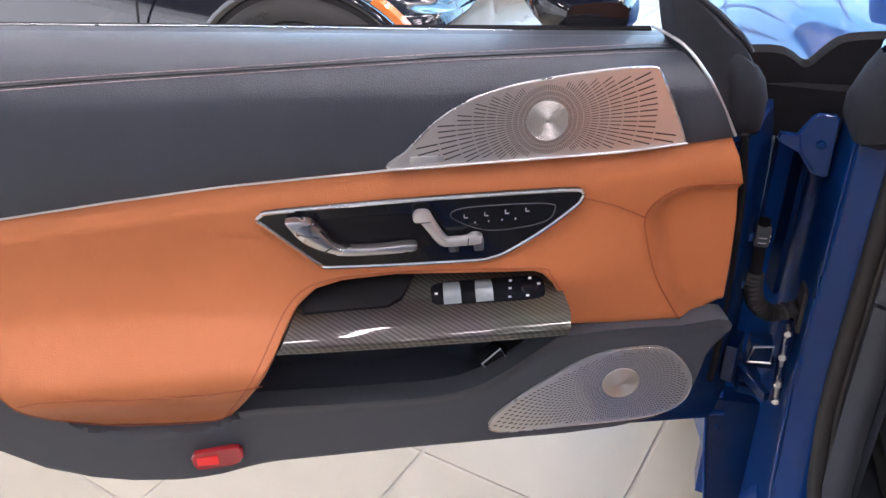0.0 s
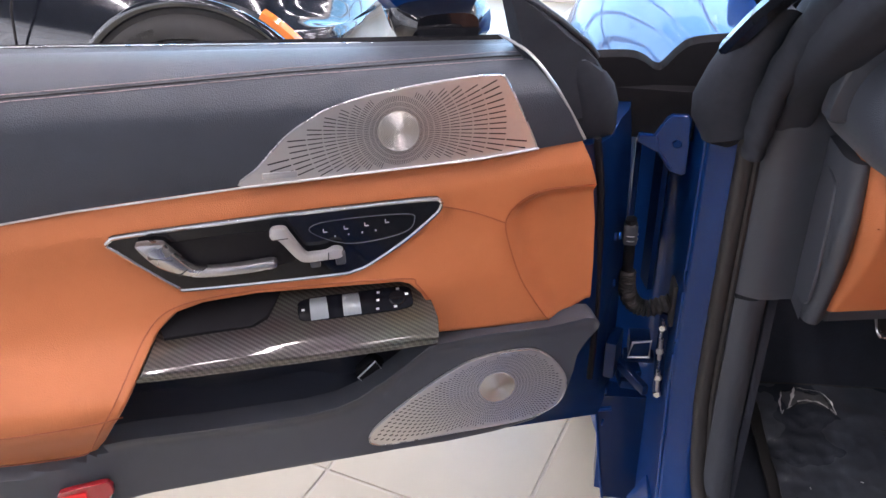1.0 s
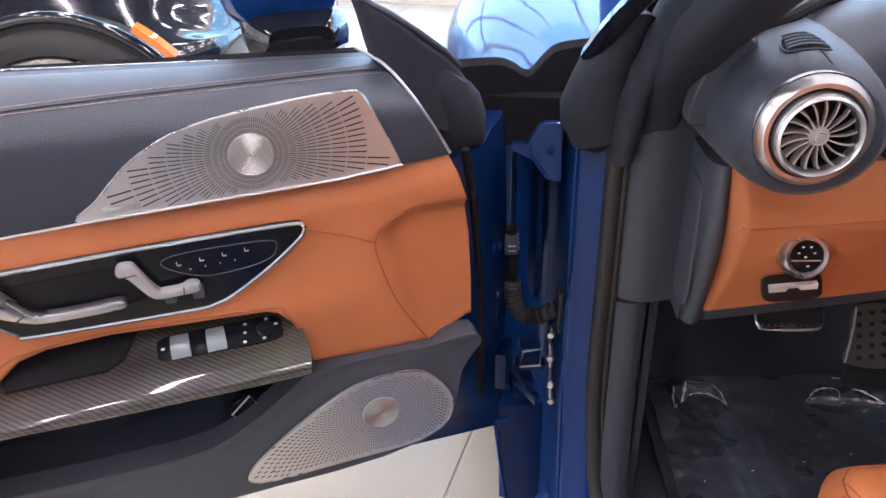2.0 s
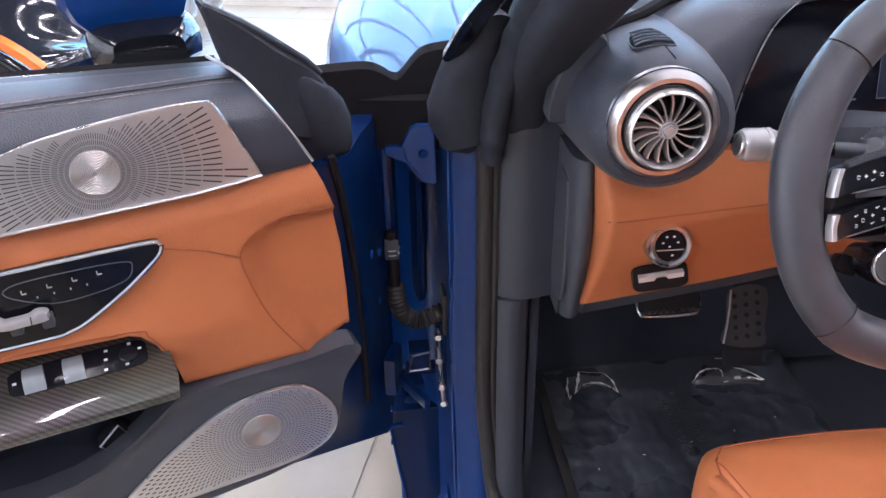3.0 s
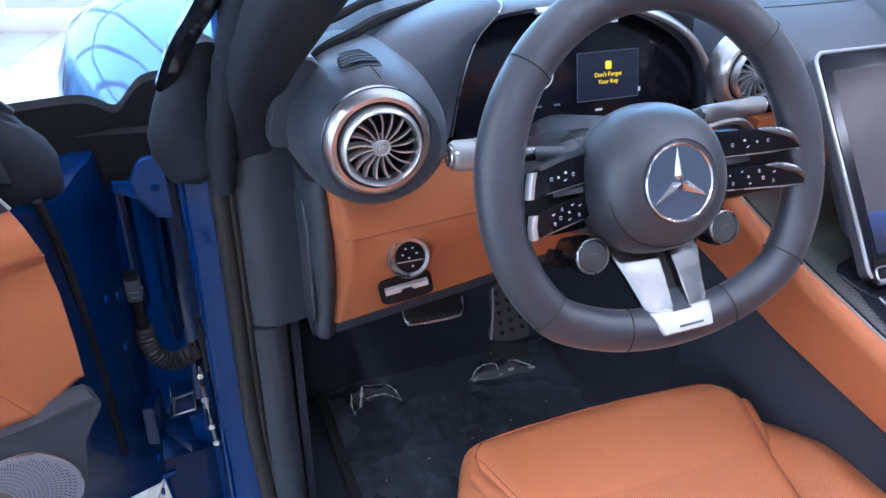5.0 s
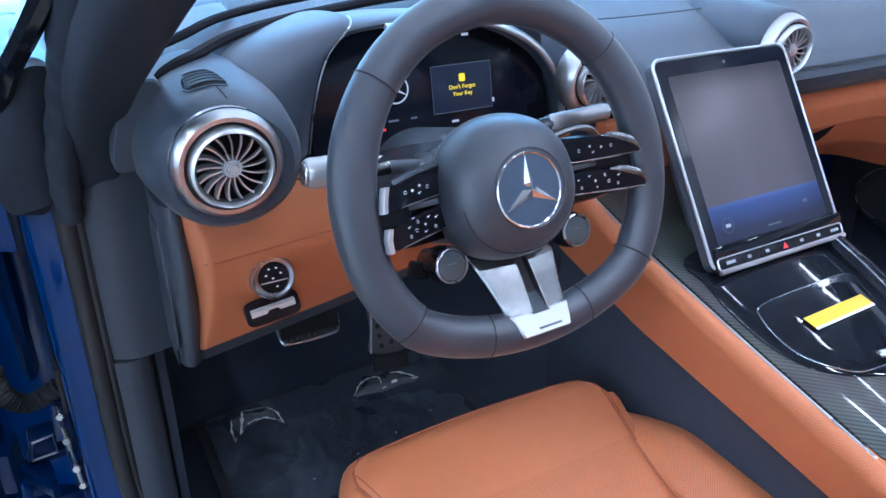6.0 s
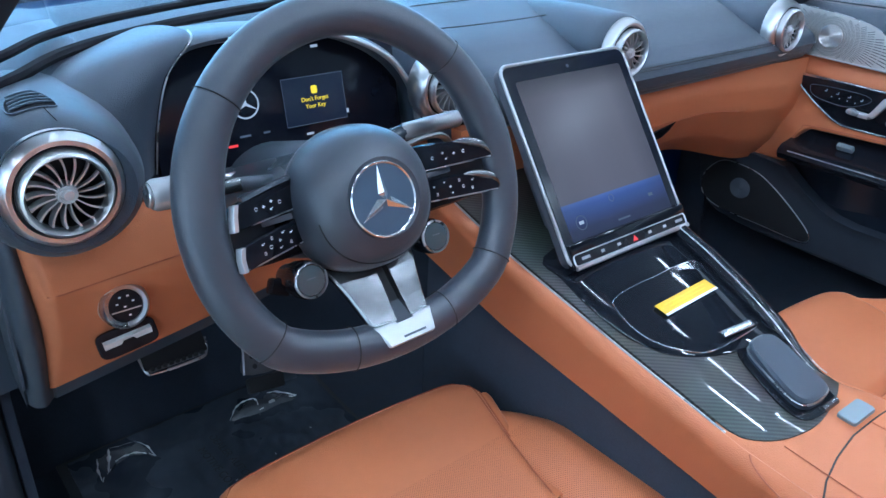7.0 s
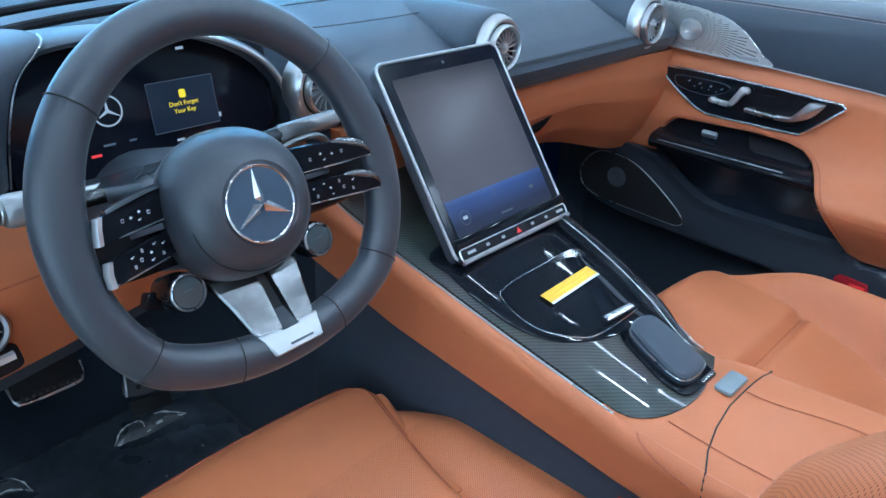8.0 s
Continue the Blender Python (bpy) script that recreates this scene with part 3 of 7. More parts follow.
def grille(name, outline, hub, hub_r, place, parent, rays, label, ring0, growth, width, stagger, metal=MESH_METAL):
    """A metal speaker cover: a bevelled plate, rays of slots that widen outwards, and a turned hub."""
    shape = [(p[0], p[1]) for p in spline([(*p, 0) for p in outline], 5, True)]
    g = part(name, plate(shape, 0.004, place, 0.0012), metal, parent, label)
    path = [place(p[0], p[1], 0.0036) for p in shape]
    part("rim", tube(path, 0.0010, 6, True), SATIN, g)
    c = Vector(hub)
    cen = Vector((sum(p[0] for p in shape) / len(shape), sum(p[1] for p in shape) / len(shape)))
    inner = [(p[0] + 0.0045 * (cen - Vector(p)).normalized()[0], p[1] + 0.0045 * (cen - Vector(p)).normalized()[1]) for p in shape]
    verts, faces = [], []
    for i in range(rays):
        a0 = 2 * math.pi * i / rays
        r, k = hub_r + ring0, 0
        while r < 0.30:
            ln = 0.0026 + growth * (r - hub_r)
            a = a0 + (0.5 * (k % 2) if stagger else 0.0) * 2 * math.pi / rays
            d, s = Vector((math.cos(a), math.sin(a))), Vector((-math.sin(a), math.cos(a)))
            w = width * (0.35 + min(1.0, (r - hub_r) / 0.09))
            q = [c + d * r + s * w, c + d * (r + ln) + s * w * 1.05, c + d * (r + ln) - s * w * 1.05, c + d * r - s * w]
            if all(inside(p, inner) for p in q):
                n0 = len(verts)
                verts += [place(p[0], p[1], 0.0042) for p in q]
                faces.append((n0, n0 + 1, n0 + 2, n0 + 3))
            r += ln + 0.0010 + growth * 0.06 * (r - hub_r)
            k += 1
    me = bpy.data.meshes.new("perforation")
    me.from_pydata([tuple(v) for v in verts], [], faces)
    me.materials.append(DARK)
    o = new("perforation", me)
    o.parent = g
    tagged(o, "fine dark slots in rays", kind="stuff")
    ax = (place(0, 0, 1) - place(0, 0, 0)).normalized()
    hc = place(hub[0], hub[1], 0.003)
    prof = [(hub_r, 0.0), (hub_r, 0.0016)] + [(hub_r * (1 - i / 29), 0.0016 + (0.00045 if i % 2 else 0.0)) for i in range(1, 28)] + [(0.0008, 0.0020)]
    part("hub", lathe(hc, ax, prof, 40), TURNED, g, "turned metal hub with fine rings")
    return g


UP_OUT = [(-0.348, 0.848), (-0.331, 0.866), (-0.303, 0.893), (-0.271, 0.912), (-0.235, 0.922), (-0.182, 0.929), (-0.13, 0.933), (-0.099, 0.933), (-0.092, 0.930), (-0.086, 0.918), (-0.073, 0.889), (-0.062, 0.862), (-0.066, 0.859), (-0.095, 0.855), (-0.178, 0.852), (-0.261, 0.849)]


def up_place(a, b, h):
    return Vector((a, -h + 0.001 + 0.012 * sstep(0.90, 0.95, b), b))


upper = grille("speaker_grille", UP_OUT, (-0.197, 0.889), 0.020, up_place, door, 112, "brushed metal speaker grille with radiating slots", 0.0006, 0.21, 0.00050, False)
part("badge", box(0.032, 0.0012, 0.006, (-0.312, -0.0036, 0.8565), 0.0004), BLADE, upper)
LOW_OUT = [(-0.253, 0.519), (-0.246, 0.533), (-0.228, 0.550), (-0.196, 0.575), (-0.158, 0.600), (-0.127, 0.614), (-0.089, 0.6195), (-0.058, 0.617), (-0.036, 0.601), (-0.019, 0.572), (-0.021, 0.543), (-0.039, 0.525), (-0.078, 0.515), (-0.16, 0.511), (-0.228, 0.508), (-0.247, 0.511)]
grille("speaker_grille", LOW_OUT, (-0.101, 0.571), 0.021, lambda a, b, h: Vector((a, -0.0075 - h, b)), door, 110, "brushed metal lower speaker grille with fine perforation", 0.0012, 0.016, 0.00050, True)

# the handle panel
HP = [(-0.480, 0.803), (-0.476, 0.808), (-0.461, 0.811), (-0.345, 0.8155), (-0.233, 0.8175), (-0.171, 0.8175), (-0.160, 0.8145), (-0.160, 0.808), (-0.167, 0.799), (-0.197, 0.775), (-0.232, 0.753), (-0.250, 0.746), (-0.275, 0.7435), (-0.407, 0.745), (-0.425, 0.750), (-0.449, 0.772), (-0.472, 0.795)]
hp_shape = [(p[0], p[1]) for p in spline([(*p, 0) for p in HP], 4, True)]
hp = part("handle_panel", plate(hp_shape, 0.008, on_door, 0.001), GLOSS, door, "gloss black panel with chrome edge")
part("chrome_edge", tube([on_door(p[0], p[1], 0.0065) for p in hp_shape], 0.0024, 8, True), CHROME, hp)
bowl = [(-0.44, 0.797), (-0.33, 0.801), (-0.315, 0.785), (-0.31, 0.765), (-0.40, 0.760), (-0.425, 0.772)]
part("handle_recess", plate([(p[0], p[1]) for p in spline([(*p, 0) for p in bowl], 4, True)], 0.0005, lambda a, b, h: on_door(a, b, 0.0082 + h)), NIGHT, hp)


def rounded(pts, n=4):
    return [(p[0], p[1]) for p in spline([(*p, 0) for p in pts], n, True)]


def solid(outline, h0, h1, soft):
    """A plate between two heights over the trim, its upper edge rounded in three steps along its own outline."""
    k = len(outline)
    inward = []
    for i in range(k):
        t = Vector(outline[(i + 1) % k]) - Vector(outline[i - 1])
        inward.append(Vector((-t[1], t[0])).normalized())
    turn = sum(outline[i - 1][0] * outline[i][1] - outline[i][0] * outline[i - 1][1] for i in range(k))
    side = 1 if turn > 0 else -1
    rings = []
    for d, h in ((0.0, h0), (0.0, h1 - soft), (soft * 0.3, h1 - soft * 0.35), (soft, h1)):
        rings.append([on_door(p[0] + side * q[0] * d, p[1] + side * q[1] * d, h) for p, q in zip(outline, inward)])
    return loft(rings)


pull = rounded([(-0.451, 0.803), (-0.448, 0.807), (-0.430, 0.806), (-0.424, 0.801), (-0.407, 0.7785), (-0.396, 0.774), (-0.36, 0.7735), (-0.331, 0.775), (-0.326, 0.7705), (-0.331, 0.766), (-0.36, 0.7645), (-0.394, 0.7650), (-0.412, 0.769), (-0.436, 0.782)])
ph = part("pull_handle", solid(pull, 0.0125, 0.023, 0.0026), SATIN, hp, "satin chrome pull handle with a flat paddle")
part("handle_groove", tube([on_door(-0.409, 0.777, 0.0232), on_door(-0.418, 0.771, 0.0232)], 0.0006, 4), DARK, ph)
part("handle_groove", tube([on_door(-0.442, 0.793, 0.0232), on_door(-0.420, 0.788, 0.0232)], 0.0005, 4), DARK, ph)
for a, b2 in ((-0.440, 0.798), (-0.335, 0.770)):
    part("handle_root", disc(on_door(a, b2, 0.006), (0, -1, 0), 0.005, 0.008, 16), NIGHT, ph)
adj = rounded([(-0.329, 0.803), (-0.325, 0.809), (-0.314, 0.8085), (-0.309, 0.800), (-0.2975, 0.7795), (-0.290, 0.7775), (-0.277, 0.7780), (-0.270, 0.7810), (-0.263, 0.7800), (-0.260, 0.775), (-0.264, 0.7700), (-0.280, 0.7690), (-0.298, 0.7690), (-0.307, 0.7750), (-0.320, 0.7945), (-0.327, 0.7975)])
aj = part("seat_switch", solid(adj, 0.0140, 0.0225, 0.0024), LEVER, hp, "chrome seat-shaped adjuster switch")
part("switch_groove", tube([on_door(-0.3265, 0.798, 0.0228), on_door(-0.312, 0.7985, 0.0228)], 0.0005, 4), DARK, aj)
part("switch_groove", tube([on_door(-0.275, 0.7785, 0.0228), on_door(-0.276, 0.770, 0.0228)], 0.0005, 4), DARK, aj)
for a in (-0.289, -0.264):
    part("switch_root", box(0.010, 0.012, 0.012, (a, -0.012, 0.766), 0.002), GREY_PLASTIC, aj)
b = bmesh.new()
for i in range(4):
    x, z = -0.276 + 0.0205 * i, 0.7955 + 0.0012 * i
    box(0.0008, 0.0006, 0.0034, (x - 0.0018, -0.0083, z), bm=b)
    box(0.0036, 0.0006, 0.0010, (x, -0.0083, z - 0.0018), bm=b)
    box(0.0012, 0.0006, 0.0016, (x + 0.009 - 0.007 * i, -0.0083, z - 0.0075 - 0.0006 * i), bm=b)
tagged(part("symbol", b, DIM_MARK, hp, "small grey seat symbols"), kind="stuff")
frame_pts = spline([(-0.290, -0.0082, 0.795), (-0.280, -0.0082, 0.8045), (-0.226, -0.0082, 0.8060), (-0.192, -0.0082, 0.8040), (-0.187, -0.0082, 0.798), (-0.194, -0.0082, 0.786), (-0.221, -0.0082, 0.7795), (-0.258, -0.0082, 0.779)], 4, True)
part("button_outline", tube(frame_pts, 0.0005, 4, True), GREY_PLASTIC, hp)

# the red reflector
rf = [(-0.602, 0.494), (-0.600, 0.502), (-0.592, 0.5065), (-0.555, 0.5065), (-0.547, 0.502), (-0.545, 0.492), (-0.549, 0.484), (-0.557, 0.480), (-0.593, 0.4805), (-0.600, 0.485)]
rshape = [(p[0], p[1]) for p in spline([(*p, 0) for p in rf], 3, True)]
refl = part("reflector", plate(rshape, 0.006, lambda a, b, h: Vector((a + 0.009, -0.016 - h - 0.008 * sstep(-0.53, -0.60, a), b + 0.019)), 0.0015), RED, door, "red plastic door reflector lamp")
LED = glow("lit_red_lamp", (1.0, 0.03, 0.03), 0.6)
part("lamp", box(0.024, 0.002, 0.012, (-0.575, -0.0292, 0.5125), 0.0008), LED, refl, "glowing red half of the lamp")

# the painted shell behind the trim
plan = [(-1.25, 0.085), (-0.10, 0.085), (0.0, 0.05), (0.022, 0.05), (0.045, 0.07), (0.072, 0.115), (0.098, 0.15), (0.11, 0.17), (0.10, 0.19), (0.0, 0.20), (-1.25, 0.20)]


def shell_ring(z, grow):
    out = []
    for x, y in plan:
        out.append((x + (0.012 * grow if x > 0.01 else 0.0), (max(y, min(0.16, 0.06 + (0.50 - z) * 0.9)) if y < 0.16 else y + 0.03 * grow), z + (0.12 * max(0.0, -x - 0.75) if z < 0.6 else 0.0)))
    return out


shell = part("shell", loft([shell_ring(z, g) for z, g in ((0.345, 0.0), (0.36, 0.6), (0.42, 1.0), (0.60, 1.1), (0.75, 0.9), (0.81, 0.6), (0.835, 0.2))]), BLUE_SHADED, door, "glossy dark blue painted door shell")
part("door_seal", tube(spline([(0.020, 0.045, 0.845), (0.030, 0.048, 0.78), (0.037, 0.053, 0.68), (0.041, 0.058, 0.56), (0.043, 0.066, 0.50)], 8), 0.0045, 8, up=(1, 0, 0)), MATT, shell, "black rubber door seal")
part("lower_flange", tube(spline([(0.122, 0.16, 0.352), (0.08, 0.17, 0.348), (0.0, 0.19, 0.345)], 6), 0.004, 6), BLUE, shell)
for z in (0.50,):
    part("hinge_leaf", box(0.016, 0.045, 0.06, (0.104, 0.135, z - 0.02), 0.004, rot=pose(0, 0, 0, 0, 0, -35)), BLUE_SHADED, shell)
for x, y, z in ((0.075, 0.105, 0.62), (0.062, 0.085, 0.70), (0.083, 0.12, 0.68), (0.09, 0.13, 0.42), (0.08, 0.11, 0.38)):
    part("plug", disc((x + 0.004, y - 0.004, z), (0.85, -0.5, 0), 0.005, 0.003, 16, 0.001), BLUE, shell)

# the mirror sail, its cloth seal and the mirror
sail = [(-0.084, 1.006), (-0.078, 1.004), (-0.052, 0.986), (-0.026, 0.966), (0.008, 0.938), (0.030, 0.912), (0.045, 0.88), (0.03, 0.855), (-0.01, 0.866), (-0.035, 0.892), (-0.058, 0.930), (-0.069, 0.947), (-0.078, 0.985)]


def sail_place(a, b, h):
    return Vector((a, 0.075 + 0.5 * max(0.0, a + 0.03) - h, b))


part("mirror_sail", plate([(p[0], p[1]) for p in spline([(*p, 0) for p in sail], 3, True)], 0.035, sail_place, 0.005), CLOTH, door, "matt black triangular cover at the mirror foot")
part("sail_lip", tube([sail_place(a, b, 0.030) for a, b in ((-0.082, 1.006), (-0.052, 0.9885), (-0.025, 0.969), (0.009, 0.941), (0.024, 0.924))], 0.0035, 8), BLACK_PLASTIC, door)
bulge = []
for z, r, kx, ky in ((0.818, 0.35, 0.030, 0.10), (0.828, 0.75, 0.026, 0.095), (0.845, 0.95, 0.022, 0.09), (0.868, 1.0, 0.020, 0.088), (0.89, 0.95, 0.014, 0.085), (0.908, 0.85, 0.006, 0.08), (0.922, 0.65, -0.006, 0.075), (0.934, 0.3, -0.016, 0.07)):
    bulge.append([(kx + 0.036 * r * math.cos(a), ky + 0.034 * r * math.sin(a), z + 0.004 * math.sin(3 * a + z * 60)) for a in (2 * math.pi * i / 20 for i in range(20))])
part("corner_seal", loft(bulge), CLOTH, door, "soft black corner seal")


def mirror_ring(y, k, lo, hi, dx=0.0):
    """A rounded cross-section of the mirror in its x and z."""
    out = []
    for i in range(20):
        a = 2 * math.pi * i / 20
        c, q = math.copysign(abs(math.cos(a)) ** 0.6, math.cos(a)), math.copysign(abs(math.sin(a)) ** 0.6, math.sin(a))
        out.append((-0.135 + dx + 0.066 * k * c, y, (lo + hi) / 2 + (hi - lo) / 2 * k * q))
    return out


mirror = part("mirror", loft([mirror_ring(y, k, 0.953, 1.10) for y, k in ((0.135, 0.5), (0.15, 0.85), (0.19, 1.0), (0.27, 1.0), (0.34, 0.85), (0.37, 0.45))]), BLUE, door, "glossy blue door mirror housing")
part("mirror_base", loft([mirror_ring(y, k, 0.925, 0.985, 0.008) for y, k in ((0.11, 0.5), (0.14, 0.8), (0.19, 0.82), (0.30, 0.78), (0.345, 0.4))]), GLOSS, mirror, "gloss black lower mirror shell")
part("mirror_foot", loft([mirror_ring(y, k, 0.90, 0.935, 0.03) for y, k in ((0.07, 0.45), (0.10, 0.5), (0.15, 0.55))]), GLOSS, mirror)
# ---- the car's body round the door opening ----
CX = 0.995


def mirrored(ob, parent):
    """A mirror image of a part, for the other side of the car."""
    me = ob.data.copy()
    for v in me.vertices:
        v.co.x = -1.05 * v.co.x
    me.flip_normals()
    o = new(ob.name.split(".")[0], me)
    o.parent = parent
    for k in ("label", "kind"):
        if k in ob:
            o[k] = ob[k]
    return o


body = thing("sports_car", "metallic blue sports car body round the open door", "car", pose(0, 0, 0))


def fender_ring(y, bulge, top):
    return [(0.10 - bulge, y, 0.16), (0.085 - bulge, y, 0.36), (0.07 - bulge, y, 0.55), (0.078 - bulge, y, 0.66), (0.095 - bulge, y, top - 0.14), (0.125 - bulge, y, top - 0.07), (0.165 - bulge * 0.8, y, top - 0.03), (0.21 - bulge * 0.5, y, top - 0.008), (0.27, y, top), (0.33, y, top - 0.004), (0.34, y, top - 0.06), (0.30, y, 0.16)]


part("fender", loft([fender_ring(y, b, t) for y, b, t in ((1.035, -0.046, 0.862), (1.10, -0.040, 0.872), (1.2, -0.020, 0.882), (1.35, 0.015, 0.895), (1.6, 0.05, 0.90), (1.8, 0.055, 0.88), (2.0, 0.04, 0.84), (2.2, 0.01, 0.77), (2.45, -0.06, 0.64))]), BLUE, body, "glossy metallic blue front fender")


def bonnet_pt(u, v):
    y = 1.30 + 1.25 * v
    k = 2 * u - 1
    return Vector((CX + k * 0.655, y, interp(y, [(1.3, 0.93), (1.6, 0.925), (2.0, 0.87), (2.3, 0.76), (2.6, 0.60)]) + 0.03 * (1 - k * k) + 0.012 * math.exp(-((abs(k) - 0.45) / 0.12) ** 2)))


part("bonnet", sheet(bonnet_pt, steps(0, 1, 30), steps(0, 1, 20), 0.02, (0, 0, -1)), BLUE, body, "glossy metallic blue bonnet")


def pillar_sweep(x, z):
    """The face of the hinge pillar swings out towards the sill at its foot."""
    return -0.16 * max(0.0, (0.44 - z) / 0.34) ** 2 * sstep(0.205, 0.222, x)


pillar_plan = spline([(0.140, 1.030, 0), (0.168, 1.022, 0), (0.200, 1.000, 0), (0.212, 0.955, 0), (0.217, 0.908, 0), (0.2215, 0.897, 0), (0.232, 0.893, 0), (0.262, 0.884, 0), (0.30, 0.90, 0)], 5)
part("hinge_pillar", loft([[(p[0], p[1] + pillar_sweep(p[0], z), z) for p in pillar_plan] + [(0.30, 1.08, z), (0.14, 1.08, z)] for z in steps(0.10, 0.83, 24)]), BLUE, body, "blue painted hinge pillar")
part("pillar_lip", tube(spline([(0.2195, 0.8995, 0.825), (0.2195, 0.8995, 0.6), (0.2195, 0.8995, 0.45), (0.2195, 0.8725, 0.30), (0.2195, 0.833, 0.22)], 6), 0.0026, 8), BLUE, body, "folded blue edge of the pillar")
# Ribs and inner panel take the darkened blue, so the hinge recess looks shaded.
part("jamb_rib", loft([[(0.196 - 0.010 * k, 0.992, z), (0.190 - 0.010 * k, 0.965, z), (0.183 - 0.010 * k, 0.963, z), (0.176 - 0.010 * k, 0.998, z)] for z, k in ((0.82, 0), (0.70, 0.1), (0.56, 0.2))]), BLUE_SHADED, body, "pressed blue rib in the hinge recess")
part("jamb_rib", loft([[(0.158, 1.015, z), (0.154, 0.985, z), (0.148, 0.983, z), (0.142, 1.018, z)] for z in (0.78, 0.70, 0.60)]), BLUE_SHADED, body)
part("inner_panel", box(0.050, 0.006, 0.30, (0.150, 1.042, 0.68), 0.002), BLUE_SHADED, body, "blue inner panel behind the hinges")
part("jamb_seal", tube([(0.122, 0.985, 0.82), (0.120, 0.982, 0.60), (0.118, 0.98, 0.36)], 0.006, 8), RUBBER, body)
tab = [(0.165, 0.798), (0.178, 0.822), (0.184, 0.826), (0.202, 0.827), (0.2055, 0.823), (0.207, 0.752), (0.203, 0.749), (0.188, 0.752), (0.170, 0.776), (0.147, 0.787), (0.1445, 0.790), (0.1465, 0.798)]
tb_ = part("hinge_tab", plate(tab, 0.007, lambda a, b, h: Vector((a, 0.945 - 0.18 * (a - 0.17) - h, b)), 0.0016), BLUE, body, "folded blue metal hinge bracket")
part("tab_fold", tube([(0.168, 0.9385, 0.798), (0.172, 0.937, 0.779), (0.189, 0.934, 0.757)], 0.0016, 6), BLUE, tb_)
part("tab_bolt", disc((0.192, 0.936, 0.79), (0, -1, 0), 0.006, 0.004, 6, 0.001), BLUE, tb_)
b = bmesh.new()
box(0.030, 0.03, 0.030, (0.177, 0.948, 0.480), 0.003, bm=b)
box(0.044, 0.02, 0.012, (0.178, 0.946, 0.458), 0.003, bm=b)
part("check_strap", b, BLUE_SHADED, body, "blue door check strap bracket")
part("check_frame", tube([(0.162, 0.929, 0.466), (0.167, 0.929, 0.492), (0.191, 0.927, 0.498), (0.191, 0.927, 0.470)], 0.0020, 6, closed=True), SATIN, body, "bright frame of the check strap")
part("check_arm", box(0.010, 0.10, 0.016, (0.158, 0.905, 0.462), 0.003, rot=pose(0, 0, 0, 0, 0, 30)), BLUE_SHADED, body)
for z in (0.425, 0.445):
    part("hinge_block", box(0.030, 0.040, 0.014, (0.165, 0.935, z), 0.004, rot=pose(0, 0, 0, 0, 12, 10)), BLUE_SHADED, body)
strip = spline([(0.2035, 0.931, 0.536), (0.2045, 0.929, 0.50), (0.2060, 0.928, 0.455), (0.2095, 0.927, 0.405)], 5)
part("hinge_pin", tube(strip, 0.0030, 8), SATIN, body, "bright metal hinge pin")
part("hinge_plate", loft([[(0.200 + k, 0.940, z), (0.207 + k, 0.932, z), (0.213 + k, 0.932, z), (0.214 + k, 0.944, z)] for z, k in ((0.54, 0.0), (0.47, 0.001), (0.395, 0.004))]), BLUE_SHADED, body)
for x, z in ((0.2045, 0.522), (0.2050, 0.482), (0.2075, 0.435), (0.2095, 0.405)):
    part("bolt", disc((x, 0.928, z), (-0.3, -1, 0.2), 0.0055, 0.005, 6, 0.001), SATIN, body)
boot = spline([(0.1485, 0.930, 0.610), (0.1495, 0.930, 0.588), (0.156, 0.931, 0.565), (0.168, 0.932, 0.552), (0.184, 0.932, 0.550), (0.210, 0.932, 0.562)], 7)
part("wiring_boot", tube(boot, [0.0128 if i % 2 else 0.0100 for i in range(len(boot))], 14), RUBBER, body, "corrugated black rubber wiring boot")
part("boot_plate", box(0.008, 0.034, 0.066, (0.2135, 0.935, 0.562), 0.004), RUBBER, body)
part("wiring_loom", tube(spline([(0.1465, 0.925, 0.690), (0.148, 0.928, 0.655), (0.1485, 0.930, 0.605)], 6), 0.0075, 10), MATT, body, "taped black wiring loom")
part("connector", box(0.018, 0.016, 0.030, (0.147, 0.926, 0.668), 0.003), BLACK_PLASTIC, body)
for dz in (0.0, 0.007):
    part("cable_tie", tube([(0.1475 + 0.0095 * math.cos(a), 0.9265 + 0.0095 * math.sin(a), 0.660 + dz) for a in steps(0, 6.0, 14)], 0.0009, 4, True), DIM_MARK, body)
part("sill", loft([[(0.19, y, 0.12), (0.185, y, 0.19), (0.21, y, 0.24), (0.27, y, 0.252), (0.33, y, 0.24), (0.34, y, 0.12), (0.22, y, 0.10)] for y in (-1.0, 0.2, 0.6, 0.82, 0.93)]), BLUE, body, "glossy blue door sill")
part("sill_cover", loft([[(0.262, y, 0.253), (0.29, y, 0.262), (0.335, y, 0.255), (0.36, y, 0.20), (0.33, y, 0.20), (0.31, y, 0.22), (0.27, y, 0.245)] for y in (-1.0, 0.3, 0.7, 0.86)]), GREY_PLASTIC, body)
part("lower_corner", loft([[(0.150 + k, y, 0.12), (0.137 + k, y, 0.22), (0.124 + k, y, 0.34), (0.215, y, 0.345), (0.225, y, 0.34), (0.24, y, 0.12)] for y, k in ((0.990, 0.004), (0.996, 0.0), (1.06, 0.0))]), BLUE_SHADED, body, "glossy blue foot of the hinge pillar")
part("corner_lip", tube([(0.152, 0.989, 0.12), (0.139, 0.989, 0.22), (0.126, 0.989, 0.34)], 0.0025, 8), BLUE, body)
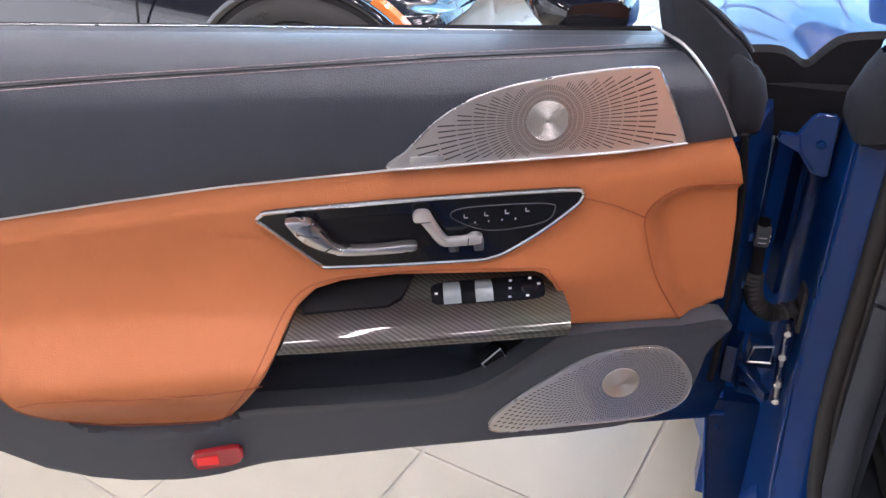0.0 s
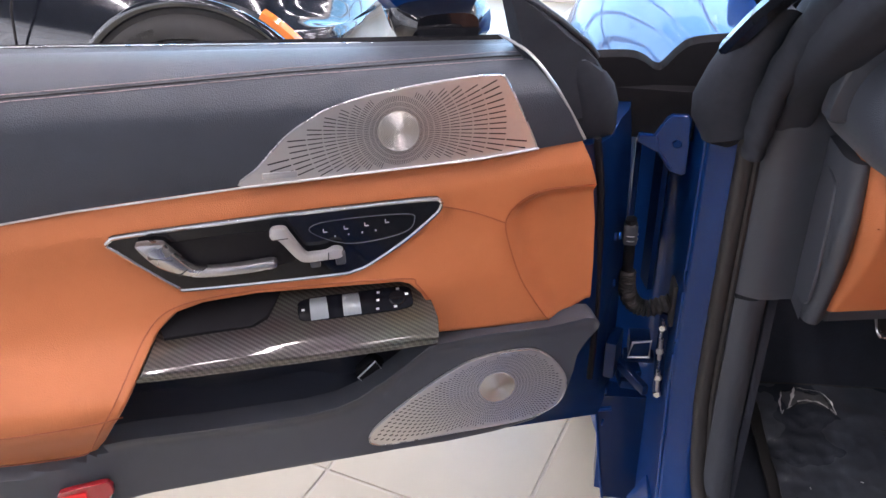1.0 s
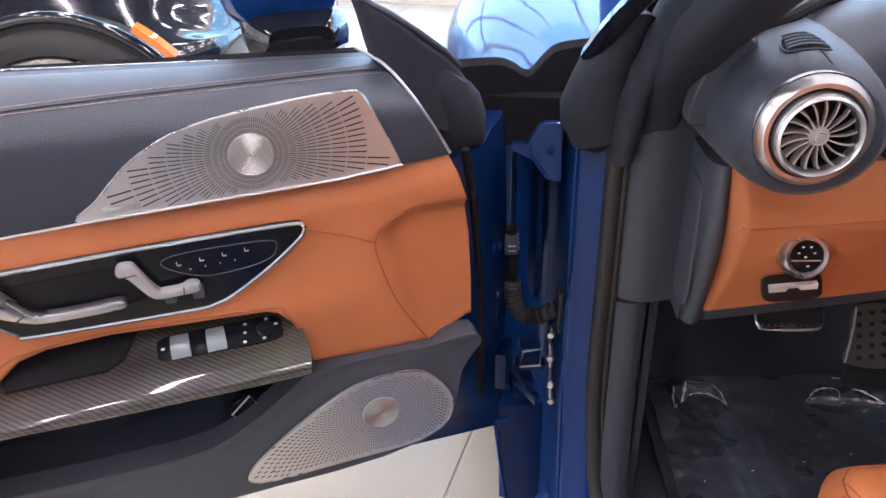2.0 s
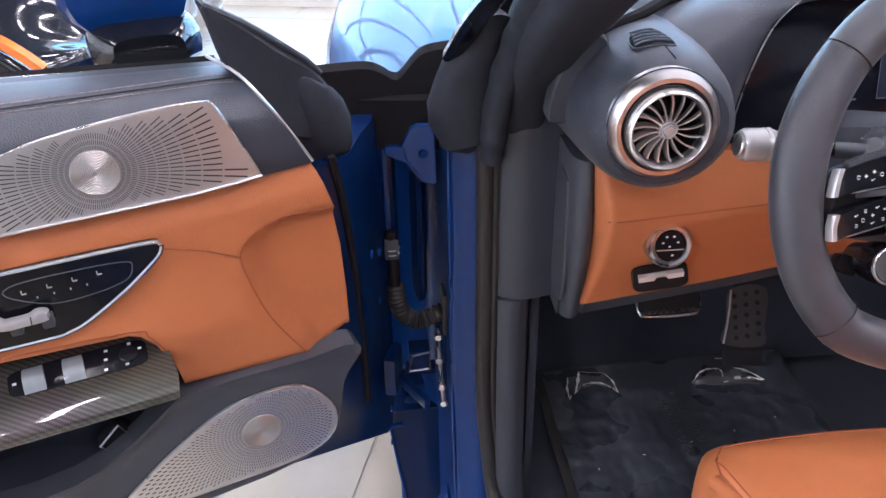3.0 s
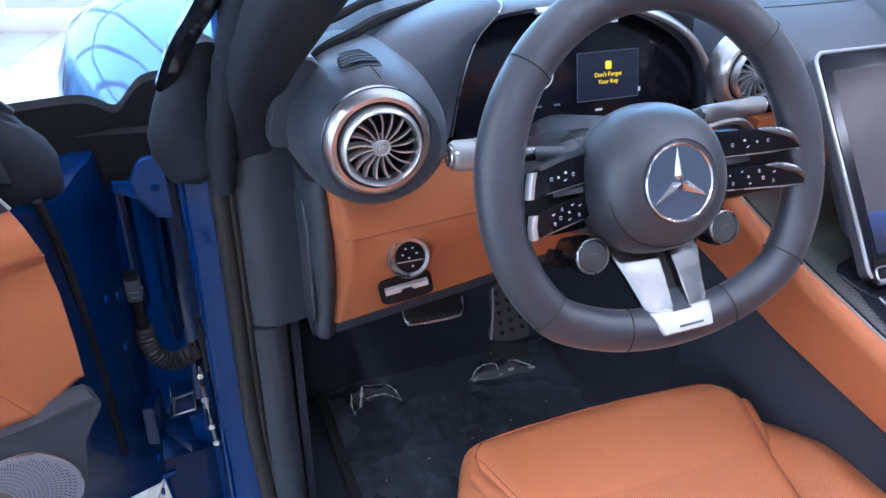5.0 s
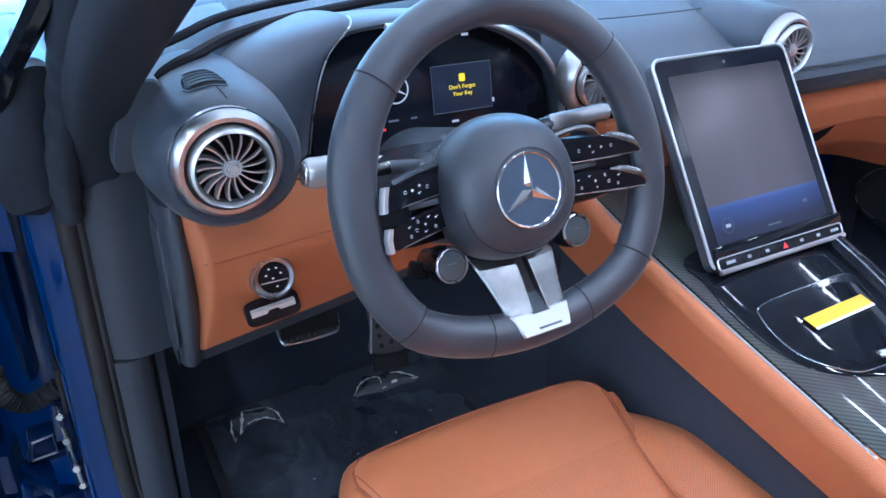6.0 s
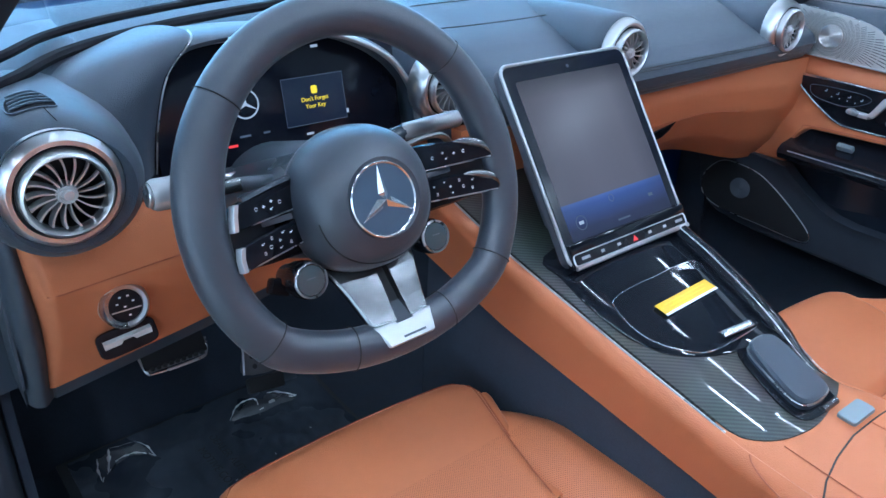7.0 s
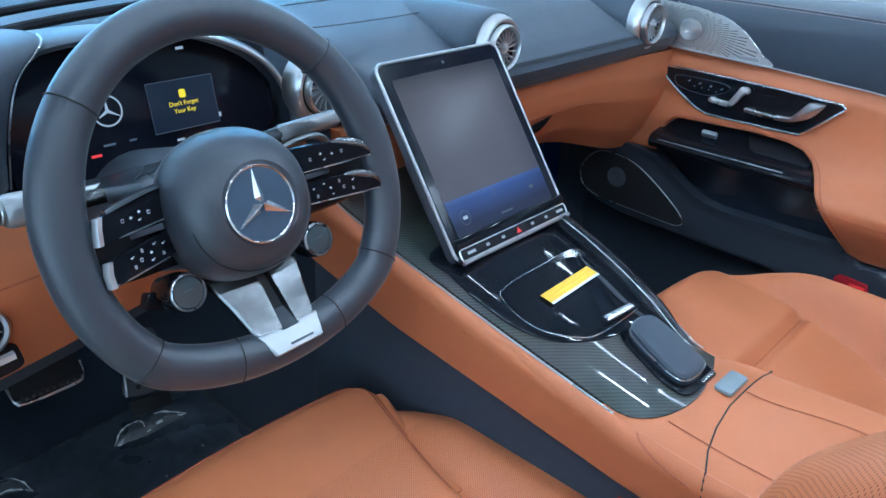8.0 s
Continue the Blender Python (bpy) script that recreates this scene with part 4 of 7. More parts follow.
# black cowl pieces at the top of the gap
cowl = spline([(0.03, 0.897, 0.06), (0.09, 0.896, 0.07), (0.128, 0.894, 0.08), (0.146, 0.887, 0.08), (0.160, 0.877, 0.07), (0.170, 0.879, 0.07), (0.186, 0.897, 0.08), (0.202, 0.908, 0.09), (0.24, 0.913, 0.09), (0.30, 0.917, 0.09)], 5)
part("cowl_seal", loft([[(x, 0.97 - 0.3 * max(0.0, 0.16 - x), z - h), (x, 1.03, z - h), (x, 1.03, z - 0.022), (x, 0.998 - 0.3 * max(0.0, 0.16 - x), z - 0.004), (x, 0.985 - 0.3 * max(0.0, 0.16 - x), z), (x, 0.972 - 0.3 * max(0.0, 0.16 - x), z - 0.006)] for x, z, h in cowl]), MATT, body, "matt black rubber cowl seal")
part("cowl_block", loft([[(0.10, 0.96, z), (0.21, 0.945, z), (0.24, 1.03, z), (0.10, 1.03, z)] for z in (0.79, 0.852)]), MATT, body)
foot = []
for z, r, kx, ky in ((0.815, 0.4, 0.245, 0.885), (0.825, 0.85, 0.24, 0.885), (0.85, 1.05, 0.234, 0.885), (0.875, 1.05, 0.235, 0.88), (0.90, 0.95, 0.238, 0.875), (0.92, 0.85, 0.245, 0.865), (0.945, 0.7, 0.255, 0.85), (0.975, 0.5, 0.262, 0.82)):
    foot.append([(kx + 0.036 * r * math.cos(a), ky + 0.034 * r * math.sin(a), z + 0.005 * math.sin(2 * a + z * 50)) for a in (2 * math.pi * i / 20 for i in range(20))])
foot = [[Vector(p) + noise.noise(Vector(p) * 28) * Vector((0.006, 0.006, 0.002)) for p in r] for r in foot]
part("pillar_foot", loft(foot), CLOTH, body, "soft black seal at the pillar foot")
part("pillar_clip", box(0.02, 0.03, 0.05, (0.232, 0.895, 0.895), 0.008, rot=pose(0, 0, 0, 0, 20, 0)), GREY_PLASTIC, body)


def soft_square(a, q=0.55):
    return math.copysign(abs(math.cos(a)) ** q, math.cos(a)), math.copysign(abs(math.sin(a)) ** q, math.sin(a))


def pillar_ring(c, wx, wy, n=32):
    return [(c[0] + wx * p, c[1] + wy * q * 0.9, c[2] + wy * q * 0.55) for p, q in (soft_square(2 * math.pi * i / n) for i in range(n))]


def pillars(s):
    """The windscreen pillar on one side; s is 1 for the open door's side."""
    fx = (lambda x: x) if s > 0 else (lambda x: 2 * CX - x)
    path = spline([(0.300, 0.905, 0.850), (0.300, 0.871, 0.905), (0.304, 0.808, 0.96), (0.317, 0.74, 1.015), (0.346, 0.64, 1.095), (0.405, 0.50, 1.21), (0.45, 0.38, 1.30)], 5)
    rings = [[(fx(p[0]), p[1], p[2]) for p in pillar_ring(c, 0.027 + 0.010 * sstep(5, 20, i), 0.046)] for i, c in enumerate(path)]
    return part("windscreen_pillar", loft(rings), CLOTH, body, "black trimmed windscreen pillar")


pillars(1)
pillars(-1)
part("pillar_strip", tube(spline([(0.222, 0.865, 0.925), (0.24, 0.80, 0.98), (0.262, 0.745, 1.025), (0.30, 0.65, 1.105), (0.36, 0.50, 1.23)], 6), 0.011, 8), GLOSS, body, "gloss black outer pillar strip")
seal_path = spline([(0.2585, 0.866, 0.835), (0.2585, 0.868, 0.78), (0.258, 0.868, 0.62), (0.258, 0.867, 0.48), (0.262, 0.862, 0.40), (0.270, 0.845, 0.31), (0.282, 0.78, 0.272), (0.285, 0.6, 0.265), (0.285, 0.1, 0.262)], 8)
part("opening_seal", tube(seal_path, 0.0105, 12, up=(1, 0, 0)), RUBBER, body, "black rubber door opening seal")
part("seal_lip", tube([p + Vector((0.0125, -0.002, 0)) for p in seal_path], 0.0045, 8, up=(1, 0, 0)), RUBBER, body)
pad_up = spline([(0.264, 0.862, 0.809), (0.265, 0.858, 0.834), (0.267, 0.850, 0.869), (0.273, 0.832, 0.911), (0.280, 0.805, 0.952), (0.285, 0.775, 0.985), (0.288, 0.745, 1.015), (0.300, 0.680, 1.075), (0.322, 0.590, 1.150), (0.350, 0.490, 1.235)], 6)
part("pillar_pad", tube(pad_up, [0.0165 + 0.004 * sstep(0, 10, i) + 0.0012 * math.sin(i * 1.1) for i in range(len(pad_up))], 18, flat=0.75, up=(1, 0, 0)), CLOTH, body, "soft padded seal up the windscreen pillar")


def screen_point(u, v):
    x = CX + (u - 0.5) * 2 * (0.68 - 0.14 * v)
    k = 1 - (2 * u - 1) ** 2
    return Vector((x, 0.98 - 0.62 * v + 0.16 * k * (1 - 0.3 * v), 0.955 + 0.33 * v + 0.02 * k))


ws = part("windscreen", sheet(screen_point, steps(0, 1, 24), steps(0, 1, 12), 0.004, (0, 0.4, 1)), CLEAR, body, "curved clear windscreen")
ws.visible_shadow = False

# side trim inside the opening
part("kick_panel", loft([[(p[0], p[1], z) for p in spline([(0.272, 0.872, 0), (0.277, 0.862, 0), (0.300, 0.852, 0), (0.330, 0.857, 0), (0.350, 0.865, 0), (0.36, 0.90, 0)], 5)] + [(0.29, 0.92, z)] for z in (0.625, 0.70, 0.80, 0.868)]), BLACK_PLASTIC, body, "dark side trim beside the dashboard")
part("kick_panel", loft([[(p[0], p[1] - d * (p[1] < 0.9), z) for p in spline([(0.274, 0.858, 0), (0.290, 0.853, 0), (0.304, 0.857, 0), (0.315, 0.872, 0), (0.322, 0.93, 0), (0.33, 1.02, 0)], 5)] + [(0.285, 1.02, z)] for z, d in ((0.622, 0.0), (0.5, 0.001), (0.40, 0.004), (0.33, 0.012), (0.27, 0.03), (0.22, 0.06))]), BLACK_PLASTIC, body, "dark lower side trim")

# ---- footwell ----
part("footwell", sheet(lambda u, v: Vector((0.31 + u * 1.36, -0.6 + v * 1.85, 0.215 + 0.01 * math.sin(u * 9))), steps(0, 1, 10), steps(0, 1, 20), 0.02, (0, 0, -1)), CARPET, body, "black carpet floor")
part("toe_board", sheet(lambda u, v: Vector((0.31 + u * 1.36, 1.20 + 0.20 * v, 0.22 + 0.45 * v)), steps(0, 1, 10), steps(0, 1, 10), 0.02, (0, 1, -0.4)), CARPET, body)
part("footwell_side", box(0.012, 0.42, 0.46, (0.326, 1.09, 0.42), 0.004), CARPET, body)
part("bulkhead", box(1.36, 0.02, 0.8, (CX, 1.42, 0.6)), DARK, body)
part("side_lining", box(0.01, 1.75, 0.66, (1.748, 0.10, 0.47), 0.003), CARPET, body)
part("side_lining", box(0.012, 0.50, 0.66, (1.735, 1.15, 0.47), 0.003), CARPET, body)
part("far_side", box(0.04, 1.75, 0.72, (1.775, 0.10, 0.50), 0.01), BLUE, body, "blue far body side")
part("fender", loft([[(2 * CX - p[0], p[1], p[2]) for p in fender_ring(y, b, t)] for y, b, t in ((0.98, 0.0, 0.862), (1.10, 0.0, 0.872), (1.2, 0.01, 0.882), (1.35, 0.03, 0.895), (1.6, 0.05, 0.90), (1.8, 0.055, 0.88), (2.0, 0.04, 0.84), (2.2, 0.01, 0.77), (2.45, -0.06, 0.64))]), BLUE, body, "glossy metallic blue front fender")
part("rear_deck", loft([[(CX + w * k, y, 0.22) for k in (-1, 1)] + [(CX + w * k, y, z - d) for k, d in ((1.02, 0.12), (0.95, 0.03), (0.5, 0.0), (-0.5, 0.0), (-0.95, 0.03), (-1.02, 0.12))] for y, w, z in ((-0.79, 0.80, 0.93), (-1.1, 0.85, 0.95), (-1.5, 0.84, 0.93), (-1.8, 0.76, 0.86), (-1.95, 0.66, 0.74))]), BLUE, body, "glossy blue rear deck")
for wx in (0.20, 2 * CX - 0.20):
    for wy in (1.72, -1.15):
        tw = part("wheel", lathe((wx, wy, 0.335), (1, 0, 0), [(0.20, -0.10), (0.31, -0.11), (0.333, -0.08), (0.333, 0.08), (0.31, 0.11), (0.20, 0.10)], 40, closed=True), TYRE, body)
        part("rim", lathe((wx, wy, 0.335), (1, 0, 0), [(0.21, -0.09), (0.19, -0.06), (0.05, -0.07), (0.05, 0.07), (0.19, 0.06), (0.21, 0.09)], 36), SATIN, tw)
part("rear_wall", box(1.5, 0.05, 0.8, (CX, -0.75, 0.6), 0.01), BLACK_PLASTIC, body)

fm = thing("floor_mat", "black rubber floor mat under a clear protective sheet", "floor mat")


def mat_pt(u, v):
    x, y = 0.39 + u * 0.47, 0.35 + v * 0.82
    z = 0.245 + 0.012 * sstep(0.75, 1.1, v) + 0.0015 * noise.noise(Vector((x * 30, y * 30, 0)))
    return Vector((x, y + 0.02 * u, z))


part("mat", sheet(mat_pt, steps(0, 1, 30), steps(0, 1, 50), 0.006, (0, 0, -1)), RUBBER, fm)


def film_pt(u, v):
    p = mat_pt(0.03 + 0.94 * u, 0.05 + 0.93 * v)
    w = abs(noise.noise(Vector((p.x * 16, p.y * 11, 2.0)))) + 0.5 * abs(noise.noise(Vector((p.x * 48 + 3, p.y * 34, 5.0))))
    return p + Vector((0, 0, 0.0125 - 0.006 * w))


FILM = mat("glossy_dark_film", (0.032, 0.040, 0.053), 0.28, scale=60, bump=1.0, bscale=34, spec=0.5, stain=0.12, voronoi=True)
film = part("protective_sheet", sheet(film_pt, steps(0, 1, 80), steps(0, 1, 120), 0.0006, (0, 0, -1)), FILM, fm, "crinkled shiny plastic sheet")
# Near-white colour standing in for reflections on the film's creases.
FILM_HIGHLIGHT = mat("bright_film_edge", (0.72, 0.72, 0.70), 0.25, scale=300, spec=0.8)
FOLD = mat("clear_film_over_black", (0.10, 0.105, 0.11), 0.13, scale=90, bump=1.0, bscale=90, coat=1.0, spec=0.9)


def fold(pts, top, edges):
    """A turned-up piece of clear film over the mat: an outline on the floor, domed to the top, with pale tubes as
    painted highlights on its creases.
    """
    path = spline([(x, y, 0.256) for x, y in pts], 4, True)
    c = sum(path, Vector()) / len(path)
    rings = [[p + (c - p) * k + Vector((0, 0, h)) for p in path] for k, h in ((0.0, 0.0), (0.08, top * 0.6), (0.35, top), (0.8, top * 0.92))]
    rings = [[p + 0.0035 * noise.noise_vector(p * 70) for p in r] for r in rings]
    o = part("clear_corner", loft(rings), FOLD, fm, "turned-up corner of clear film")
    for e, r in edges:
        q = spline(e, 5)
        q = [p + 0.0018 * noise.noise_vector(p * 90) for p in q]
        part("bright_fold", tube(q, [r * (0.15 + 0.75 * math.sin(math.pi * i / (len(q) - 1)) * (0.6 + 0.4 * math.sin(i * 1.7))) for i in range(len(q))], 6, flat=0.4), FILM_HIGHLIGHT, o)
    return o


fold([(0.449, 1.094), (0.470, 1.108), (0.493, 1.110), (0.514, 1.101), (0.526, 1.090), (0.526, 1.125), (0.514, 1.136), (0.470, 1.140), (0.442, 1.135)], 0.014,
     [([(0.449, 1.092, 0.262), (0.470, 1.107, 0.268), (0.493, 1.109, 0.270), (0.514, 1.100, 0.268), (0.527, 1.088, 0.262)], 0.0030), ([(0.527, 1.088, 0.263), (0.520, 1.108, 0.272), (0.508, 1.126, 0.275)], 0.0022),
      ([(0.452, 1.094, 0.264), (0.462, 1.118, 0.272), (0.466, 1.132, 0.276)], 0.0042), ([(0.438, 1.082, 0.262), (0.440, 1.104, 0.266), (0.444, 1.126, 0.272)], 0.0026), ([(0.436, 1.075, 0.260), (0.443, 1.088, 0.263)], 0.002), ([(0.466, 1.132, 0.276), (0.508, 1.127, 0.276)], 0.0008)])
fold([(0.664, 1.098), (0.690, 1.122), (0.720, 1.126), (0.735, 1.112), (0.758, 1.128), (0.791, 1.094), (0.752, 1.090), (0.716, 1.090)], 0.012,
     [([(0.662, 1.097, 0.262), (0.676, 1.112, 0.267), (0.692, 1.122, 0.270), (0.712, 1.124, 0.271), (0.722, 1.114, 0.270), (0.716, 1.096, 0.265)], 0.0030), ([(0.716, 1.092, 0.264), (0.748, 1.098, 0.268), (0.793, 1.094, 0.262)], 0.0055), ([(0.744, 1.118, 0.274), (0.765, 1.112, 0.271), (0.793, 1.094, 0.262)], 0.004), ([(0.722, 1.150, 0.272), (0.736, 1.150, 0.273)], 0.004)])
# Short pale tubes painted in as glints on the sheet.
for i in range(16):
    rx, ry = 0.42 + 0.43 * ((i * 37) % 16) / 16, 0.70 + 0.32 * ((i * 23) % 16) / 16
    part("film_glint", tube([(rx, ry, 0.2585), (rx + 0.004 * math.cos(i * 2.3), ry + 0.004 * math.sin(i * 2.3), 0.2588)], 0.0007, 4), FILM_HIGHLIGHT, film)

for text, x, y, turn in (("DEALER AUTO", 0.618, 1.020, -87), ("MOTIVE COVER", 0.590, 0.995, -87), ("PROTECTIVE C", 0.550, 0.836, 5)):
    words(text, 0.019, (x, y, 0.2605), RUBBER, fm, pose(0, 0, 0, 0, 0, turn))

pedals = thing("pedal_set", "drilled metal brake and accelerator pedals over the footwell", "pedals")
bp = part("brake_pedal", box(0.094, 0.010, 0.05, (0.556, 1.012, 0.512), 0.004, rot=pose(0, 0, 0, -40)), DARK, pedals)
part("pedal_edge", tube(spline([(0.507, 1.010, 0.508), (0.511, 0.998, 0.490), (0.524, 0.994, 0.485), (0.588, 0.994, 0.485), (0.601, 0.998, 0.490), (0.605, 1.010, 0.508)], 4), 0.0022, 6), SATIN, bp)
part("pedal_arm", box(0.02, 0.02, 0.22, (0.556, 1.065, 0.61), 0.004, rot=pose(0, 0, 0, -14)), DARK, bp)
b = bmesh.new()
for i in range(9):
    disc((0.519 + 0.0092 * i, 0.996, 0.492), (0, -0.766, 0.643), 0.0034, 0.006, 8, bm=b)
tagged(part("stud", b, RUBBER, bp), kind="stuff")
part("tread", box(0.084, 0.004, 0.016, (0.556, 0.999, 0.4955), 0.001, rot=pose(0, 0, 0, -40)), PEDAL, bp, "brushed metal tread edge")
acc = [(-0.018, 0.06), (0.040, 0.06), (0.036, 0.0), (0.031, -0.034), (-0.034, -0.026), (-0.026, 0.010)]
ACC = pose(0.706, 1.052, 0.414, 62, 0, 0)
ap = part("accelerator", plate([(p[0], p[1]) for p in spline([(*p, 0) for p in acc], 4, True)], 0.006, lambda a, b2, h: ACC @ Vector((a, b2, h)), 0.001), PEDAL, pedals, "brushed metal accelerator with rubber studs")
part("pedal_toe", box(0.066, 0.012, 0.026, (0.706, 1.032, 0.366), 0.004, rot=pose(0, 0, 0, -28, 8, 0)), RUBBER, ap)
part("pedal_edge", tube([ACC @ Vector((x, y, 0.006)) for x, y in ((-0.018, 0.06), (-0.022, 0.03), (-0.027, 0.006), (-0.035, -0.026))], 0.0018, 6), BLADE, ap)
part("pedal_arm", box(0.018, 0.018, 0.2, (0.712, 1.12, 0.55), 0.004, rot=pose(0, 0, 0, -20)), DARK, ap)
b = bmesh.new()
for i in range(5):
    for j in range(3):
        disc(ACC @ Vector((-0.014 + 0.019 * j, -0.018 + 0.017 * i + 0.002 * j, 0.004)), ACC.to_3x3() @ Vector((0, 0, 1)), 0.0042, 0.004, 8, bm=b)
tagged(part("stud", b, RUBBER, ap), kind="stuff")

# ---- dashboard ----
dash = thing("dashboard", "black leather dashboard with cognac lower half", "dashboard")
TOP = [(0.727, 0.857), (0.706, 0.868), (0.696, 0.888), (0.703, 0.902), (0.73, 0.918), (0.80, 0.945), (0.90, 0.965), (1.02, 0.972), (1.16, 0.965), (1.25, 0.94)]


def dash_point(u, v):
    x = 0.345 + u * (1.645 - 0.345)
    k = v * (len(TOP) - 1)
    i = min(int(k), len(TOP) - 2)
    f = k - i
    y, z = (TOP[i][j] * (1 - f) + TOP[i + 1][j] * f for j in (0, 1))
    driver = sstep(0.93, 0.85, x)
    side = (2 * u - 1) ** 2
    pit = sstep(0.47, 0.50, x) * sstep(0.875, 0.85, x)
    y += 0.10 * pit * sstep(0.8, 0.5, v) + 0.075 * driver * sstep(0.62, 0.35, v) - 0.06 * side * sstep(0.5, 1.0, v)
    z += -0.05 * pit * sstep(0.95, 0.7, v) + 0.012 * driver * sstep(0.3, 0.5, v) + 0.02 * (1 - side) * sstep(0.4, 0.9, v)
    return Vector((x, y, z))


top = part("dash_top", sheet(dash_point, steps(0, 1, 90), steps(0, 1, 40), 0.01, (0, 1, -1)), BLACK_LEATHER, dash, "black leather dash top")
for v in (0.305, 0.33):
    part("stitching", tube([dash_point(u, v) + Vector((0, -0.0006, 0.0004)) for u in steps(0.62, 0.93, 60)], 0.0007, 4), RUBBER, top)
part("lid_seam", tube([(CX + p[0], 0.84 + p[1], 0.9648 + p[1] * 0.2) for p in spline([(-0.14, 0.0, 0), (-0.12, 0.06, 0), (0.0, 0.07, 0), (0.12, 0.06, 0), (0.14, 0.0, 0), (0.0, -0.012, 0)], 5, True)], 0.0009, 5, True), RUBBER, top, "fine seam round the speaker lid")


def barrel(cx, cz, r):
    """The leather drum round an air vent."""
    out = [[(0.394 + q * math.cos(a), y, 0.902 + q * math.sin(a)) for a in (2 * math.pi * i / 40 for i in range(40))] for y, q in ((0.722, 0.042), (0.706, 0.045), (0.700, 0.052))]
    for y, k, dz in ((0.70, 0.80, 0.0), (0.708, 0.92, 0.0), (0.73, 1.02, 0.0), (0.77, 1.10, 0.0), (0.82, 1.15, 0.0), (0.90, 1.16, -0.005), (1.0, 1.1, -0.012)):
        out.append([(cx + r * k * math.cos(a) * (0.88 if math.cos(a) < 0 else 1.0), y, cz + dz + r * k * math.sin(a) * (0.92 if math.sin(a) > 0 else 0.84)) for a in (2 * math.pi * i / 40 for i in range(40))])
    return loft(out, caps=False)


def pod_top(x, y, lift=0.0):
    """A point on top of the leather pod."""
    r = 0.074 * interp(y, [(0.70, 0.78), (0.708, 0.92), (0.73, 1.02), (0.77, 1.10), (0.82, 1.15)])
    return Vector((x, y, 0.894 + 0.92 * math.sqrt(max(0.0, r * r - (x - 0.396) ** 2)) + lift))


pod = part("vent_pod", barrel(0.396, 0.894, 0.074), BLACK_LEATHER, dash, "rounded black leather pod round the outer vent")
part("seam", tube([pod_top(0.398 + 0.004 * t, 0.733 - 0.022 * t, 0.0005) for t in steps(0, 1, 6)], 0.0006, 4), DARK, pod)


def vent(c, yaw):
    """A turbine air vent: a double chrome ring, curved blades and a hub."""
    e = thing("air_vent", "round turbine air vent with chrome rings and curved blades", "air vent", pose(*c, 0, 0, yaw), group="turbine air vents")
    ax = (0, -1, 0)
    part("outer_ring", lathe((0, 0, 0), ax, [(0.0500, -0.036), (0.0522, -0.024), (0.0518, -0.016), (0.0492, -0.007), (0.0450, -0.0025), (0.0410, -0.0025), (0.0392, -0.008), (0.0384, -0.036)], 64, closed=True), RING, e, "broad polished outer ring")
    part("ring_gap", lathe((0, 0, 0), ax, [(0.0388, -0.030), (0.0388, -0.004), (0.0370, -0.004), (0.0370, -0.030)], 56, closed=True), DARK, e)
    part("inner_ring", lathe((0, 0, 0), ax, [(0.0375, -0.035), (0.0375, 0.002), (0.0366, 0.0062), (0.0345, 0.0078), (0.0328, 0.0055), (0.0318, 0.0), (0.0318, -0.006), (0.0340, -0.008), (0.0340, -0.035)], 64, closed=True), RING, e, "satin inner ring")
    part("duct", lathe((0, 0, 0), ax, [(0.0338, -0.045), (0.0326, -0.045), (0.0316, -0.0045), (0.0309, -0.0045), (0.0300, -0.043), (0.0, -0.043)], 40, closed=False), DARK, e)
    for i in range(17):
        a0 = 2 * math.pi * i / 17
        secs = []
        for k in range(9):
            f = k / 8
            r = 0.006 + (0.0310 - 0.006) * f
            a = a0 + 0.24 * f * f - 0.13 * f
            t = 0.00045 + 0.0005 * f
            rad, tan = Vector((math.cos(a), 0, math.sin(a))), Vector((-math.sin(a), 0, math.cos(a)))
            p = rad * r
            secs.append([p + tan * t + Vector((0, -0.001, 0)), p - tan * t + Vector((0, -0.001, 0)), p - tan * (t + 0.0012) + Vector((0, 0.007, 0)), p + tan * (t - 0.0016) + Vector((0, 0.007, 0))])
        part("blade", loft(secs), BLADE, e)
    part("hub", lathe((0, 0, 0), ax, [(0.0088, -0.012), (0.0090, 0.0), (0.0078, 0.003), (0.0068, 0.0026), (0.0060, 0.0046), (0.0050, 0.0042), (0.0040, 0.0062), (0.0012, 0.0066)], 24), BLADE, e, "bright turned hub")
    return e


v1 = vent((0.394, 0.688, 0.902), 0)
copy_thing(v1, pose(0.845, 0.735, 0.914, 0, 0, 0) @ Matrix.Scale(0.88, 4))
copy_thing(v1, pose(1.130, 0.700, 0.930, 0, 0, 0) @ Matrix.Scale(0.86, 4))
copy_thing(v1, pose(1.545, 0.698, 0.919, 0, 0, 0) @ Matrix.Scale(0.94, 4))
for cx, cz, y0 in ((1.130, 0.930, 0.700), (1.545, 0.919, 0.698)):
    part("vent_sleeve", lathe((cx, y0 + 0.005, cz), (0, 1, 0), [(0.040, 0.020), (0.0455, 0.010), (0.0485, 0.014), (0.0495, 0.03), (0.050, 0.10), (0.045, 0.20)], 36), BLACK_LEATHER, dash)

